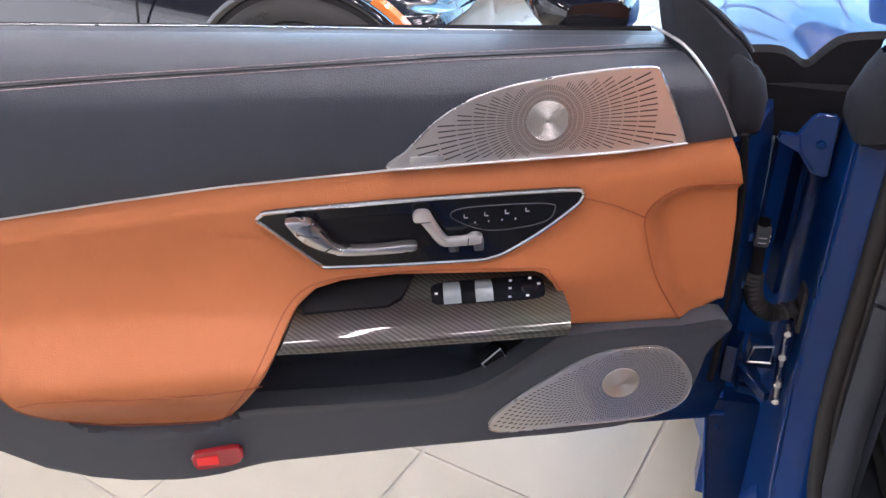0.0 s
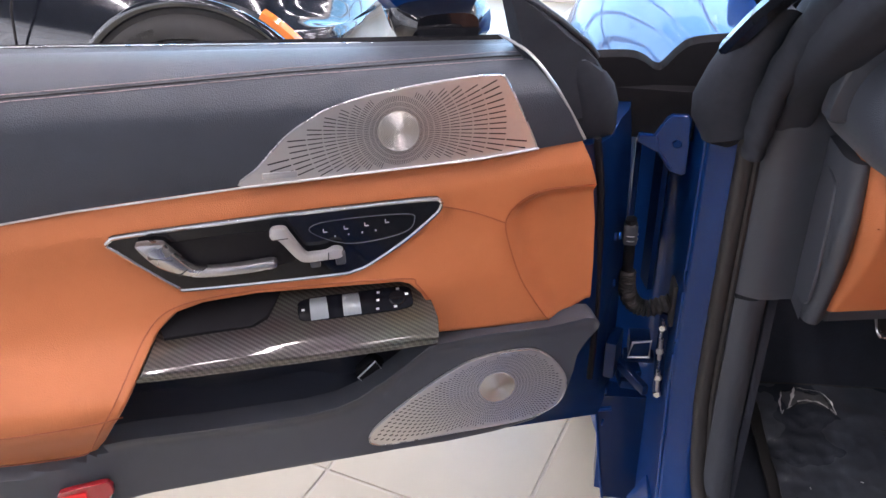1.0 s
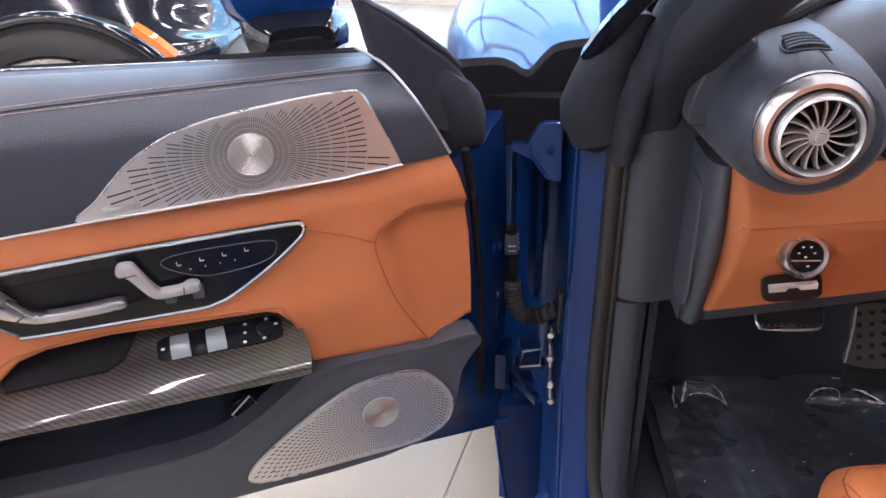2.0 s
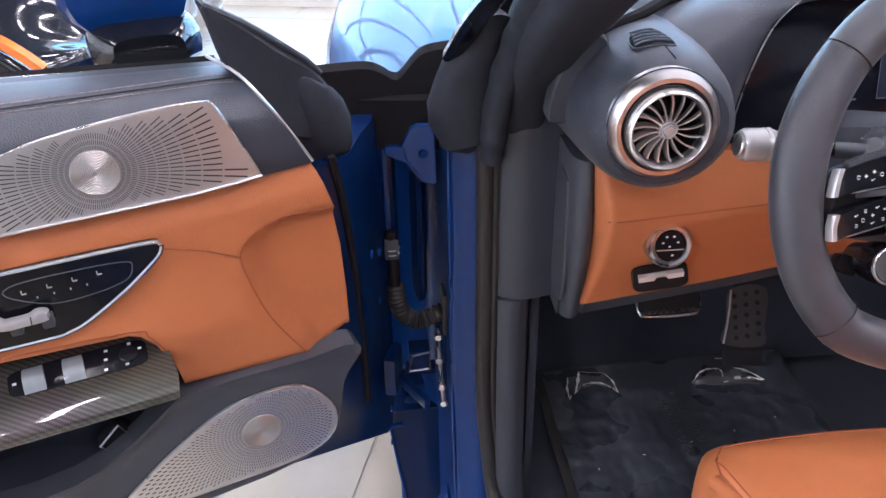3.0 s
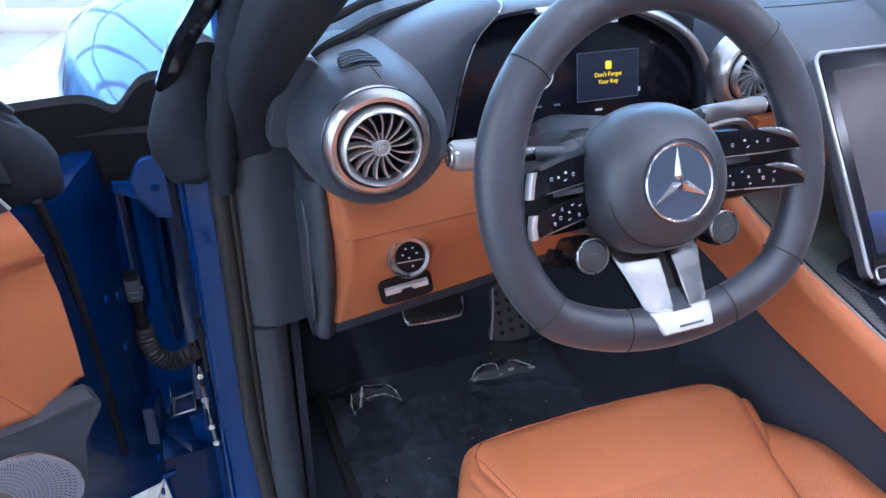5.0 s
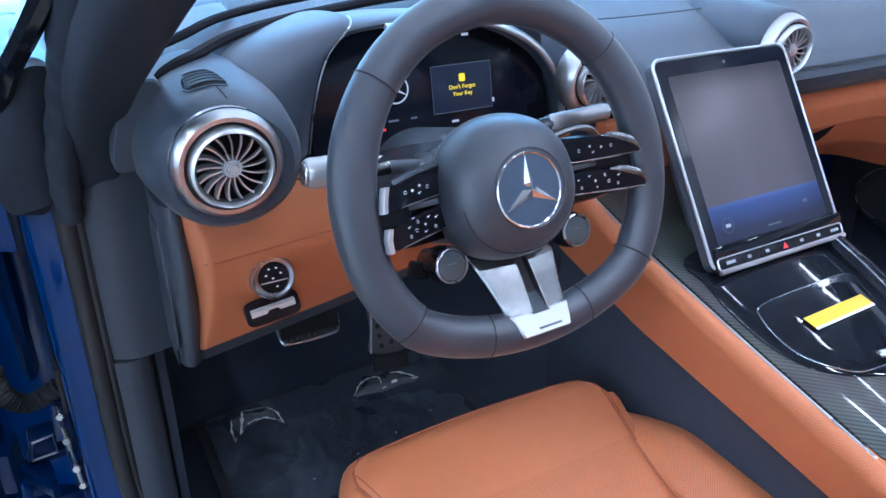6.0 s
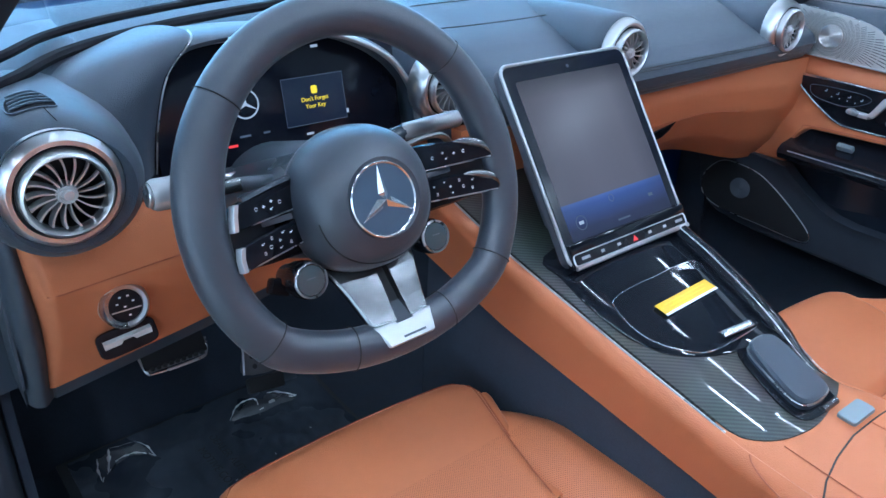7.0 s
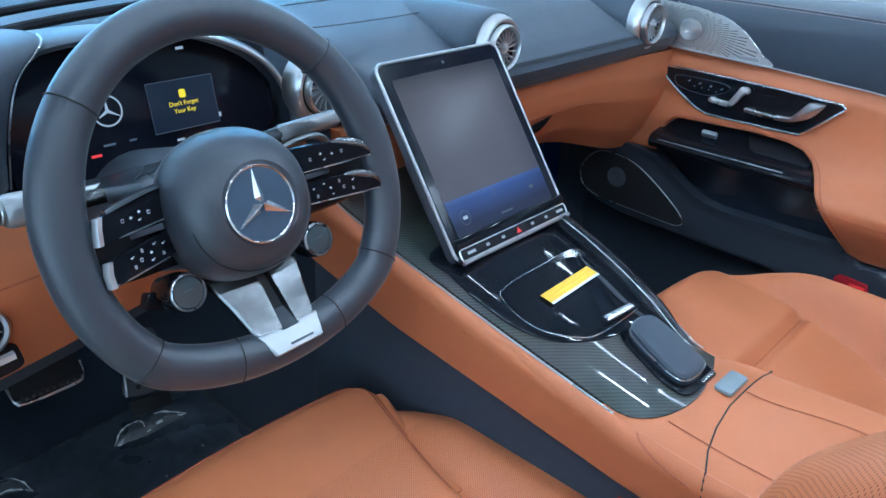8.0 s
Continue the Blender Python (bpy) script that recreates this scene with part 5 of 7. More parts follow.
# demister outlet on top of the pod
dem = [(0.3715, 0.750), (0.377, 0.763), (0.390, 0.770), (0.401, 0.767), (0.408, 0.752), (0.409, 0.733), (0.396, 0.733), (0.374, 0.734)]
dem_pts = [(p[0], p[1]) for p in spline([(*p, 0) for p in dem], 3, True)]
dv = part("demister_outlet", plate(dem_pts, 0.0006, lambda a, b2, h: pod_top(a, b2, h + 0.0004)), MATT, dash, "slatted black demister outlet")
part("outlet_edge", tube([pod_top(p[0], p[1], 0.0006) for p in dem_pts], 0.0009, 5, True), BLACK_LEATHER, dv)
for i in range(5):
    yy = 0.739 + 0.0062 * i
    part("slat", tube([pod_top(x, yy + 0.0035 * math.sin((x - 0.373) * 80), 0.0016) for x in steps(0.3735 + 0.0008 * i, 0.408 - 0.0006 * i * i, 8)], 0.0012, 6), BLACK_LEATHER, dv)

# the cluster under its hood
ARCH = [(0.498, 0.862), (0.502, 0.885), (0.508, 0.915), (0.52, 0.948), (0.54, 0.972), (0.565, 0.982), (0.62, 0.985), (0.70, 0.982), (0.755, 0.966), (0.80, 0.938), (0.828, 0.90), (0.838, 0.865), (0.838, 0.845)]
arch = [(p[0], p[1]) for p in spline([(*p, 0) for p in ARCH], 5)]


def hood_ring(y, grow, lift):
    c = (0.67, 0.90)
    return [Vector((p[0] + (p[0] - c[0]) * grow, y, p[1] + max(0.0, p[1] - c[1]) * grow * 1.2 + lift)) for p in arch]


rings = [hood_ring(y, g, l) for y, g, l in ((0.835, -0.03, -0.004), (0.81, -0.015, -0.001), (0.798, 0.0, 0.001), (0.796, 0.02, 0.003), (0.802, 0.05, 0.003), (0.83, 0.09, 0.0), (0.89, 0.12, -0.012), (0.98, 0.14, -0.03))]
b = bmesh.new()
vv = [[b.verts.new(p) for p in r] for r in rings]
for i in range(len(vv) - 1):
    for j in range(len(arch) - 1):
        b.faces.new((vv[i][j], vv[i][j + 1], vv[i + 1][j + 1], vv[i + 1][j]))
hood = part("cluster_hood", b, BLACK_LEATHER, dash, "black leather hood over the instruments")
sol = hood.modifiers.new("thickness", "SOLIDIFY")
sol.thickness = 0.004
part("hood_edge", tube([Vector((p[0], 0.7955, p[1] + 0.002)) for p in arch[28:]], 0.0058, 8, flat=0.6), BLADE, hood, "broad satin silver edge")

# the leather cheek between the outer vent and the cluster
COLS = [
    [(0.355, 0.92, 0.925), (0.358, 0.86, 0.938), (0.364, 0.80, 0.940), (0.378, 0.775, 0.925), (0.405, 0.768, 0.90), (0.43, 0.767, 0.86)],
    [(0.43, 0.95, 0.952), (0.435, 0.87, 0.966), (0.442, 0.815, 0.967), (0.45, 0.785, 0.952), (0.458, 0.772, 0.92), (0.468, 0.768, 0.862)],
    [(0.49, 0.96, 0.965), (0.50, 0.87, 0.982), (0.506, 0.812, 0.984), (0.494, 0.786, 0.960), (0.488, 0.778, 0.915), (0.486, 0.778, 0.862)],
    [(0.54, 0.96, 0.975), (0.552, 0.87, 0.994), (0.556, 0.80, 0.995), (0.524, 0.790, 0.962), (0.508, 0.790, 0.915), (0.500, 0.793, 0.862)],
]
cols = [spline(c, 8) for c in COLS]


def cheek_pt(u, v):
    j = int(round(v * (len(cols[0]) - 1)))
    row = spline([c[j] for c in cols], 10)
    return row[int(round(u * (len(row) - 1)))]


cheek = part("cheek", sheet(cheek_pt, steps(0, 1, 30), steps(0, 1, 40), 0.012, (0, 1, -0.5)), BLACK_LEATHER, hood, "smooth leather cheek with a swept tip")
part("cheek_edge", tube([cheek_pt(1.0, v) + Vector((0.002, -0.001, 0)) for v in steps(0.35, 1.0, 30)], 0.0009, 6), SATIN, cheek)
for dz, dy, r in ((0.0, 0.0, 0.006), (0.010, 0.045, 0.005)):
    part("windscreen_seal", tube(spline([(0.352, 0.79 + dy, 0.957 + dz), (0.366, 0.795 + dy, 0.966 + dz), (0.40, 0.81 + dy, 0.974 + dz), (0.455, 0.865 + dy, 0.978 + dz), (0.56, 0.935 + dy, 0.978 + dz), (0.72, 1.0 + dy, 0.978 + dz), (CX, 1.06 + dy, 0.978 + dz), (1.3, 1.0 + dy, 0.972 + dz)], 8), [r * min(1.0, 0.1 + i / 14) for i in range(57)], 8), MATT, dash)
trim_edge = [(p[0], p[1]) for p in spline([(0.309, 0.880, 0), (0.309, 0.905, 0), (0.317, 0.936, 0), (0.331, 0.961, 0), (0.343, 0.967, 0), (0.355, 0.965, 0), (0.359, 0.953, 0), (0.352, 0.930, 0), (0.340, 0.905, 0), (0.330, 0.880, 0)], 4, True)]
part("end_trim", plate(trim_edge, 0.024, lambda a, b2, h: Vector((a, 0.800 - h - 0.15 * (b2 - 0.9), b2)), 0.0025), BLACK_PLASTIC, dash, "curved black trim beside the vent pod")
SCREEN = mat("display_glass", (0.004, 0.005, 0.010), 0.12, scale=20, spec=0.25)
CL = pose(0.665, 0.815, 0.912, 78, 0, 0)
cluster = part("instrument_display", box(0.31, 0.135, 0.012, (0, 0, -0.006), 0.004, rot=None), SCREEN, dash, "wide black instrument display")
cluster.matrix_world = CL
BLUE_LIT = glow("lit_navy_screen", (0.02, 0.06, 0.18), 0.11)
YEL_LIT = glow("lit_yellow_text", (1.0, 0.72, 0.02), 1.0)
WHT_LIT = glow("lit_white_symbol", (0.8, 0.85, 0.95), 0.5)
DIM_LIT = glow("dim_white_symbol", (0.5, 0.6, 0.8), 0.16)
RED_LIT = glow("lit_red_symbol", (1.0, 0.05, 0.05), 0.9)
part("message_box", box(0.080, 0.054, 0.0015, (0.036, -0.0075, 0.0012), 0.0005), BLUE_LIT, cluster, "lit navy message window")
part("message_edge", tube([(-0.004, -0.0345, 0.002), (0.076, -0.0345, 0.002), (0.076, 0.0195, 0.002), (-0.004, 0.0195, 0.002)], 0.0004, 4, True), DIM_LIT, cluster)
part("key_symbol", box(0.007, 0.009, 0.001, (0.036, 0.004, 0.0025), 0.002), YEL_LIT, cluster)


words("Don't Forget", 0.0068, (0.036, -0.0085, 0.0022), YEL_LIT, cluster)
words("Your Key", 0.0068, (0.036, -0.0165, 0.0022), YEL_LIT, cluster)
part("ring_symbol", tube([(-0.05 + 0.0155 * math.cos(a), 0.0 + 0.0155 * math.sin(a), 0.0015) for a in steps(0, 2 * math.pi * 23 / 24, 23)], 0.0009, 6, True), WHT_LIT, cluster)
b = bmesh.new()
for a in (90, 210, 330):
    d = Vector((math.cos(radians(a)), math.sin(radians(a)), 0))
    tube([Vector((-0.05, 0, 0.0015)), Vector((-0.05, 0, 0.0015)) + d * 0.0145], [0.0018, 0.0003], 5, bm=b)
part("spoke_symbol", b, WHT_LIT, cluster)
for x, y, w, h, m_ in ((-0.056, -0.0345, 0.013, 0.0022, DIM_LIT), (-0.03, -0.0345, 0.008, 0.0022, DIM_LIT), (0.024, -0.0455, 0.009, 0.0026, WHT_LIT), (-0.072, -0.043, 0.011, 0.0028, RED_LIT), (0.045, 0.052, 0.009, 0.003, WHT_LIT), (0.077, -0.027, 0.005, 0.005, WHT_LIT), (0.073, -0.022, 0.003, 0.003, WHT_LIT)):
    part("symbol", box(w, h, 0.0008, (x, y, 0.0012), 0.0003), m_, cluster)
part("cluster_sill", box(0.33, 0.05, 0.012, (0.67, 0.79, 0.845), 0.004, rot=pose(0, 0, 0, -10)), BLACK_PLASTIC, dash)
part("cluster_trim", tube([(0.51, 0.768, 0.853), (0.83, 0.768, 0.855)], 0.003, 6), SATIN, dash)

# lower cognac panel on the driver's side


def lower_point(u, v):
    x = 0.352 + u * 0.50
    zb = 0.642 + 0.10 * u
    z = 0.842 + (zb - 0.842) * v
    y = interp(z, [(0.64, 0.806), (0.70, 0.783), (0.745, 0.766), (0.775, 0.757), (0.80, 0.760), (0.842, 0.775)])
    y += 0.022 * max(0.0, 1 - u / 0.035) ** 2 + 0.02 * sstep(0.3, 1.0, u)
    return Vector((x + 0.012 * math.sin(v * 3.14) * (1 - u), y, z))


lowdash = part("lower_panel", sheet(lower_point, steps(0, 0.1, 20) + steps(0.12, 1, 40), steps(0, 1, 30), 0.02, (0, 1, 0)), ORANGE, dash, "cognac leather knee panel")
part("seam", tube([lower_point(u, 0.34) + Vector((0, -0.0006, 0)) for u in steps(0.02, 1, 40)], 0.0008, 4), SEAM, lowdash)
part("under_panel", sheet(lambda u, v: lower_point(u, 1.0) + Vector((0, 0.004 + 0.012 * v, -0.024 * v)), steps(0, 1, 30), steps(0, 1, 3), 0.15, (0, 1, 0.1)), BLACK_PLASTIC, dash)
part("end_cap", loft([[(p[0], p[1], z) for p in spline([(0.34, 0.868, 0), (0.339, 0.82, 0), (0.340, 0.798 + d, 0), (0.346, 0.784 + d, 0), (0.356, 0.780 + d, 0), (0.366, 0.792 + d, 0)], 4)] + [(0.37, 0.87, z)] for z, d in ((0.622, 0.03), (0.64, 0.022), (0.66, 0.016), (0.69, 0.007), (0.72, 0.0), (0.75, -0.004), (0.78, -0.006), (0.81, -0.004), (0.835, 0.0))]), BLACK_PLASTIC, dash, "black dashboard end cap")
part("end_cap_panel", plate([(p[0], p[1]) for p in spline([(0.80, 0.66, 0), (0.795, 0.72, 0), (0.80, 0.79, 0), (0.812, 0.806, 0), (0.85, 0.80, 0), (0.853, 0.72, 0), (0.852, 0.655, 0), (0.83, 0.645, 0)], 3, True)], 0.003, lambda a, b2, h: Vector((0.340 - h, a, b2)), 0.001), GREY_PLASTIC, dash)

AXL = Vector((0, -0.95, 0.31)).normalized()
lk = part("light_switch", lathe((0.440, 0.7655, 0.742), AXL, [(0.0245, -0.004), (0.0245, 0.008), (0.021, 0.0135), (0.0172, 0.0125), (0.0165, 0.009)], 40), SATIN, dash, "chrome-ringed rotary light switch")
part("light_face", disc(Vector((0.440, 0.7655, 0.742)) + AXL * 0.008, AXL, 0.0168, 0.003, 32, 0.001), NIGHT, lk)
part("face_line", box(0.030, 0.0008, 0.0010, Vector((0.440, 0.7655, 0.7375)) + AXL * 0.0112 + Vector((0, -0.0015, 0))), BLADE, lk)
b = bmesh.new()
for dx, dz in ((-0.008, 0.003), (-0.004, 0.009), (0.004, 0.009), (0.008, 0.003), (-0.001, -0.001), (0.002, -0.010)):
    box(0.0024, 0.0006, 0.0016, Vector((0.440 + dx, 0.7655, 0.742 + dz)) + AXL * 0.0115 + Vector((0, 0.32 * dz, 0)), bm=b)
tagged(part("symbol", b, WHITE_MARK, lk), kind="stuff")
BR = pose(0.440, 0.7745, 0.6965, 70, -6, 0)
rr = [(0.031 * math.copysign(abs(math.cos(a)) ** 0.4, math.cos(a)), 0.0145 * math.copysign(abs(math.sin(a)) ** 0.4, math.sin(a))) for a in (2 * math.pi * i / 32 for i in range(32))]
br = part("brake_switch", plate(rr, 0.006, lambda a, b2, h: BR @ Vector((a, b2, h)), 0.001), NIGHT, dash, "gloss black parking brake switch")
part("brake_lever", loft([[BR @ Vector((x, 0.007, 0.004)), BR @ Vector((x, 0.003, 0.011)), BR @ Vector((x, -0.003 + 0.003 * k, 0.008)), BR @ Vector((x, -0.001, 0.004))] for x, k in ((-0.025, 0), (-0.008, 0), (-0.005, 1), (0.005, 1), (0.008, 0), (0.025, 0))]), PALE_LEVER, br, "polished lever")
# ---- passenger side of the dashboard ----


def glove_point(u, v):
    x = 0.86 + u * 0.84
    z = 0.858 + (0.68 - 0.858) * v
    y = interp(z, [(0.68, 0.80), (0.72, 0.765), (0.78, 0.735), (0.82, 0.728), (0.858, 0.733)])
    y -= 0.022 * sstep(0.62, 0.95, u)
    return Vector((x, y, z + (0.03 * sstep(0.0, 0.5, u) - 0.06 * sstep(0.6, 0.95, u)) * v))


gl = part("glovebox_panel", sheet(glove_point, steps(0, 1, 50), steps(0, 1, 24), 0.02), ORANGE, dash, "cognac leather passenger panel")
part("seam", tube([glove_point(u, 0.45) + Vector((0, -0.0006, 0)) for u in steps(0.3, 0.75, 30)], 0.0007, 4), SEAM, gl)
part("glovebox_catch", plate([(1.252, 0.771), (1.280, 0.780), (1.322, 0.790), (1.314, 0.774), (1.302, 0.763), (1.270, 0.758), (1.250, 0.760)], 0.006, lambda a, b2, h: Vector((a, 0.748 - h - 0.6 * (b2 - 0.775) * 0.6, b2)), 0.001), NIGHT, gl, "gloss black glovebox catch")
part("under_panel", box(0.8, 0.2, 0.02, (1.26, 0.90, 0.715), 0.004), MATT, dash)

# ---- steering wheel ----
COLUMN = pose(0.633, 0.596, 0.867, 70, 0, 0)
WHEEL = COLUMN @ pose(0, 0, 0, 0, 0, 1.5)
wheel = thing("steering_wheel", "flat-bottomed black leather steering wheel with silver lower spoke", "steering wheel", WHEEL)
RC, RT = 0.159, 0.0200


def rim_pt(a):
    x, y = (RC + 0.003) * math.cos(a), 0.007 + RC * math.sin(a) * (1.055 if math.sin(a) > 0 else 1.0)
    if y < -0.10:
        y = -0.10 - (-0.10 - y) * 0.62
    return Vector((x * (1 + 0.035 * max(0.0, -math.sin(a)) * abs(math.cos(a))), y, 0.0))


n = 96
b = bmesh.new()
rings = []
for i in range(n):
    a = 2 * math.pi * i / n
    p = rim_pt(a)
    t = (rim_pt(a + 0.03) - rim_pt(a - 0.03)).normalized()
    s = t.cross(Vector((0, 0, 1))).normalized()
    fat = 1.0 + 0.10 * math.exp(-((math.sin(a) - 0.25) / 0.35) ** 2) * abs(math.cos(a))
    rings.append([b.verts.new(p + RT * fat * math.cos(q) * s + RT * 0.88 * math.sin(q) * Vector((0, 0, 1))) for q in (2 * math.pi * j / 20 for j in range(20))])
bridge(b, rings, closed=True)
rim = part("rim", b, RIM_LEATHER, wheel, "thick black leather rim")
for a in (138, 42, 322, 218, 250, 290):
    p = rim_pt(radians(a))
    t = (rim_pt(radians(a) + 0.03) - rim_pt(radians(a) - 0.03)).normalized()
    s = t.cross(Vector((0, 0, 1))).normalized()
    part("seam", tube([p + (RT * 1.06) * math.cos(q) * s + RT * 0.9 * math.sin(q) * Vector((0, 0, 1)) for q in steps(0, 6.0, 22)], 0.0007, 4, True), DARK, rim)


def hub_ring(k, z, sq=0.9):
    return [(0.0735 * k * math.copysign(abs(math.cos(a)) ** sq, math.cos(a)), 0.004 + (0.072 if math.sin(a) > 0 else 0.069) * k * math.copysign(abs(math.sin(a)) ** sq, math.sin(a)), z) for a in (2 * math.pi * i / 56 for i in range(56))]


hub = part("airbag_cover", loft([hub_ring(k, z, q) for k, z, q in ((0.80, -0.05, 0.9), (0.97, -0.036, 0.9), (1.0, -0.026, 0.9), (0.99, -0.016, 0.9), (0.955, -0.004, 0.91), (0.90, 0.006, 0.93), (0.82, 0.0145, 0.96), (0.72, 0.021, 0.98), (0.61, 0.0255, 1.0), (0.535, 0.0275, 1.0), (0.525, 0.0270, 1.0), (0.50, 0.0270, 1.0), (0.3, 0.0270, 1.0))]), RIM_LEATHER, wheel, "domed black airbag cover")
part("cover_seam", tube([Vector(p) + Vector((0, 0, 0.0004)) for p in hub_ring(0.86, 0.0105, 0.945)[29:56]], 0.0007, 5), DARK, hub)
badge = part("badge", disc((-0.002, 0.004, 0.0262), (0, 0, 1), 0.0338, 0.003, 48, 0.001), mat("badge_dark_face", (0.045, 0.07, 0.105), 0.35, scale=100), hub, "round badge with a chrome ring and three plain arms")
part("badge_ring", lathe((-0.002, 0.004, 0.0275), (0, 0, 1), [(0.0352, 0.0), (0.0352, 0.002), (0.0342, 0.003), (0.0328, 0.002), (0.0326, 0.0)], 56, closed=True), CHROME, badge)
for a in (90, 210, 330):
    d = Vector((math.cos(radians(a)), math.sin(radians(a)), 0))
    s = Vector((-d[1], d[0], 0))
    o = Vector((-0.002, 0.004, 0.0288))
    low = [o, o + d * 0.006 + s * 0.0054, o + d * 0.0335, o + d * 0.006 - s * 0.0054]
    high = [o + Vector((0, 0, 0.0045)), o + d * 0.007 + s * 0.0005 + Vector((0, 0, 0.0038)), o + d * 0.0325 + Vector((0, 0, 0.001)), o + d * 0.007 - s * 0.0005 + Vector((0, 0, 0.0038))]
    part("badge_arm", loft([low, high]), CHROME, badge, smooth=False)


POD_Z = 0.009


def pod_z(x):
    """The button pods recede towards the hub."""
    return POD_Z - 0.50 * max(0.0, 0.136 - abs(x)) ** 1.0



def button_pod(sx, outline, tip, icons, band, bar):
    """A gloss black blade of thumb buttons with a silver crescent round its outer end."""
    shape = [(p[0], p[1]) for p in spline([(sx * p[0], p[1], 0) for p in outline], 4, True)]
    m_ = part("button_pod", plate(shape, 0.009, lambda a, b2, h: Vector((a, b2, pod_z(a) + h)), 0.0015), POD_BLACK, wheel, "gloss black button pod")
    if tip:
        edge = spline([(sx * x, y, pod_z(x) + 0.0085) for x, y in tip], 5)
        n_ = len(edge) - 1
        part("pod_edge", tube(edge, [0.0008 + 0.0034 * math.sin(math.pi * min(1.0, 1.35 * i / n_)) if i < n_ else 0.0006 for i in range(n_ + 1)], 8, flat=0.7), SPOKE, m_, "satin silver outer end")
    low = [p for p in outline if p[1] < min(q[1] for q in outline) + 0.004]
    part("pod_line", tube(sorted(((sx * x, y + 0.0006, pod_z(x) + 0.0088) for x, y in low), key=lambda p: p[0]), 0.0007, 6), SATIN, m_)
    if band:
        part("pod_band", loft([[(sx * x, y - 0.001, pod_z(x) + 0.004), (sx * x, y + 0.0012, pod_z(x) + 0.0105), (sx * x, y + 0.0048, pod_z(x) + 0.009), (sx * x, y + 0.0052, pod_z(x) + 0.001)] for x, y in band]), SHROUD, m_, "smooth dark thumb rest")
    if bar:
        part("pod_bar", loft([[(sx * (x + dx), y, pod_z(x) + dz) for dx, dz in ((-0.0028, 0.004), (-0.0028, 0.0115), (0.0012, 0.0125), (0.0030, 0.010), (0.0030, 0.004))] for x, y in bar]), LEVER, m_, "satin silver end bar")
    b = bmesh.new()
    for x, y, k in icons:
        x *= sx
        zt = pod_z(x) + 0.0095
        if k == 0:
            for q in (-1, 0, 1):
                box(0.0026 - 0.0005 * abs(q), 0.0004, 0.0004, (x, y + 0.0012 * q, zt), bm=b)
        elif k == 1:
            tube([(x + 0.0014 * math.cos(a), y + 0.0014 * math.sin(a), zt) for a in steps(0.3, 5.6, 9)], 0.00035, 4, bm=b)
        elif k == 2:
            box(0.0030, 0.0007, 0.0004, (x, y, zt), bm=b)
            box(0.0007, 0.0026, 0.0004, (x, y, zt + 0.0001), bm=b)
        else:
            box(0.0018, 0.0012, 0.0004, (x, y, zt), bm=b)
            box(0.0008, 0.0007, 0.0004, (x + 0.0017, y + 0.0009, zt), bm=b)
    tagged(part("symbol", b, WHITE_MARK, m_), kind="stuff")
    return m_


UPPER_POD = [(0.050, 0.013), (0.050, 0.0385), (0.085, 0.038), (0.114, 0.035), (0.132, 0.028), (0.1425, 0.0165), (0.141, 0.0125), (0.112, 0.0125), (0.085, 0.0128)]
UPPER_TIP = [(0.108, 0.0358), (0.120, 0.0337), (0.133, 0.0275), (0.1425, 0.0165), (0.141, 0.0128)]
LOWER_POD = [(0.050, -0.018), (0.050, 0.005), (0.085, 0.003), (0.119, 0.0005), (0.136, -0.006), (0.1455, -0.017), (0.142, -0.0218), (0.126, -0.0215), (0.085, -0.0195)]
LOWER_TIP = [(0.112, 0.0012), (0.123, -0.0005), (0.137, -0.0065), (0.1455, -0.017), (0.142, -0.0215)]
BLUNT_UPPER = [(0.050, 0.013), (0.050, 0.0385), (0.085, 0.038), (0.118, 0.0355), (0.135, 0.0330), (0.1400, 0.0290), (0.1425, 0.0165), (0.141, 0.0125), (0.112, 0.0125), (0.085, 0.0128)]
BLUNT_LOWER = [(0.050, -0.018), (0.050, 0.005), (0.085, 0.003), (0.119, 0.0005), (0.1385, -0.0025), (0.1430, -0.0065), (0.1455, -0.017), (0.142, -0.0218), (0.126, -0.0215), (0.085, -0.0195)]
UP_ICONS = [(0.086, 0.024, 1), (0.096, 0.027, 2), (0.098, 0.0205, 3), (0.106, 0.0245, 2), (0.115, 0.0245, 1)]
LOW_ICONS = [(0.082, -0.005, 3), (0.084, -0.013, 0), (0.092, -0.0025, 3), (0.097, -0.008, 2), (0.098, -0.0145, 3), (0.106, -0.0035, 0), (0.109, -0.0105, 1), (0.118, -0.006, 3), (0.117, -0.014, 0)]
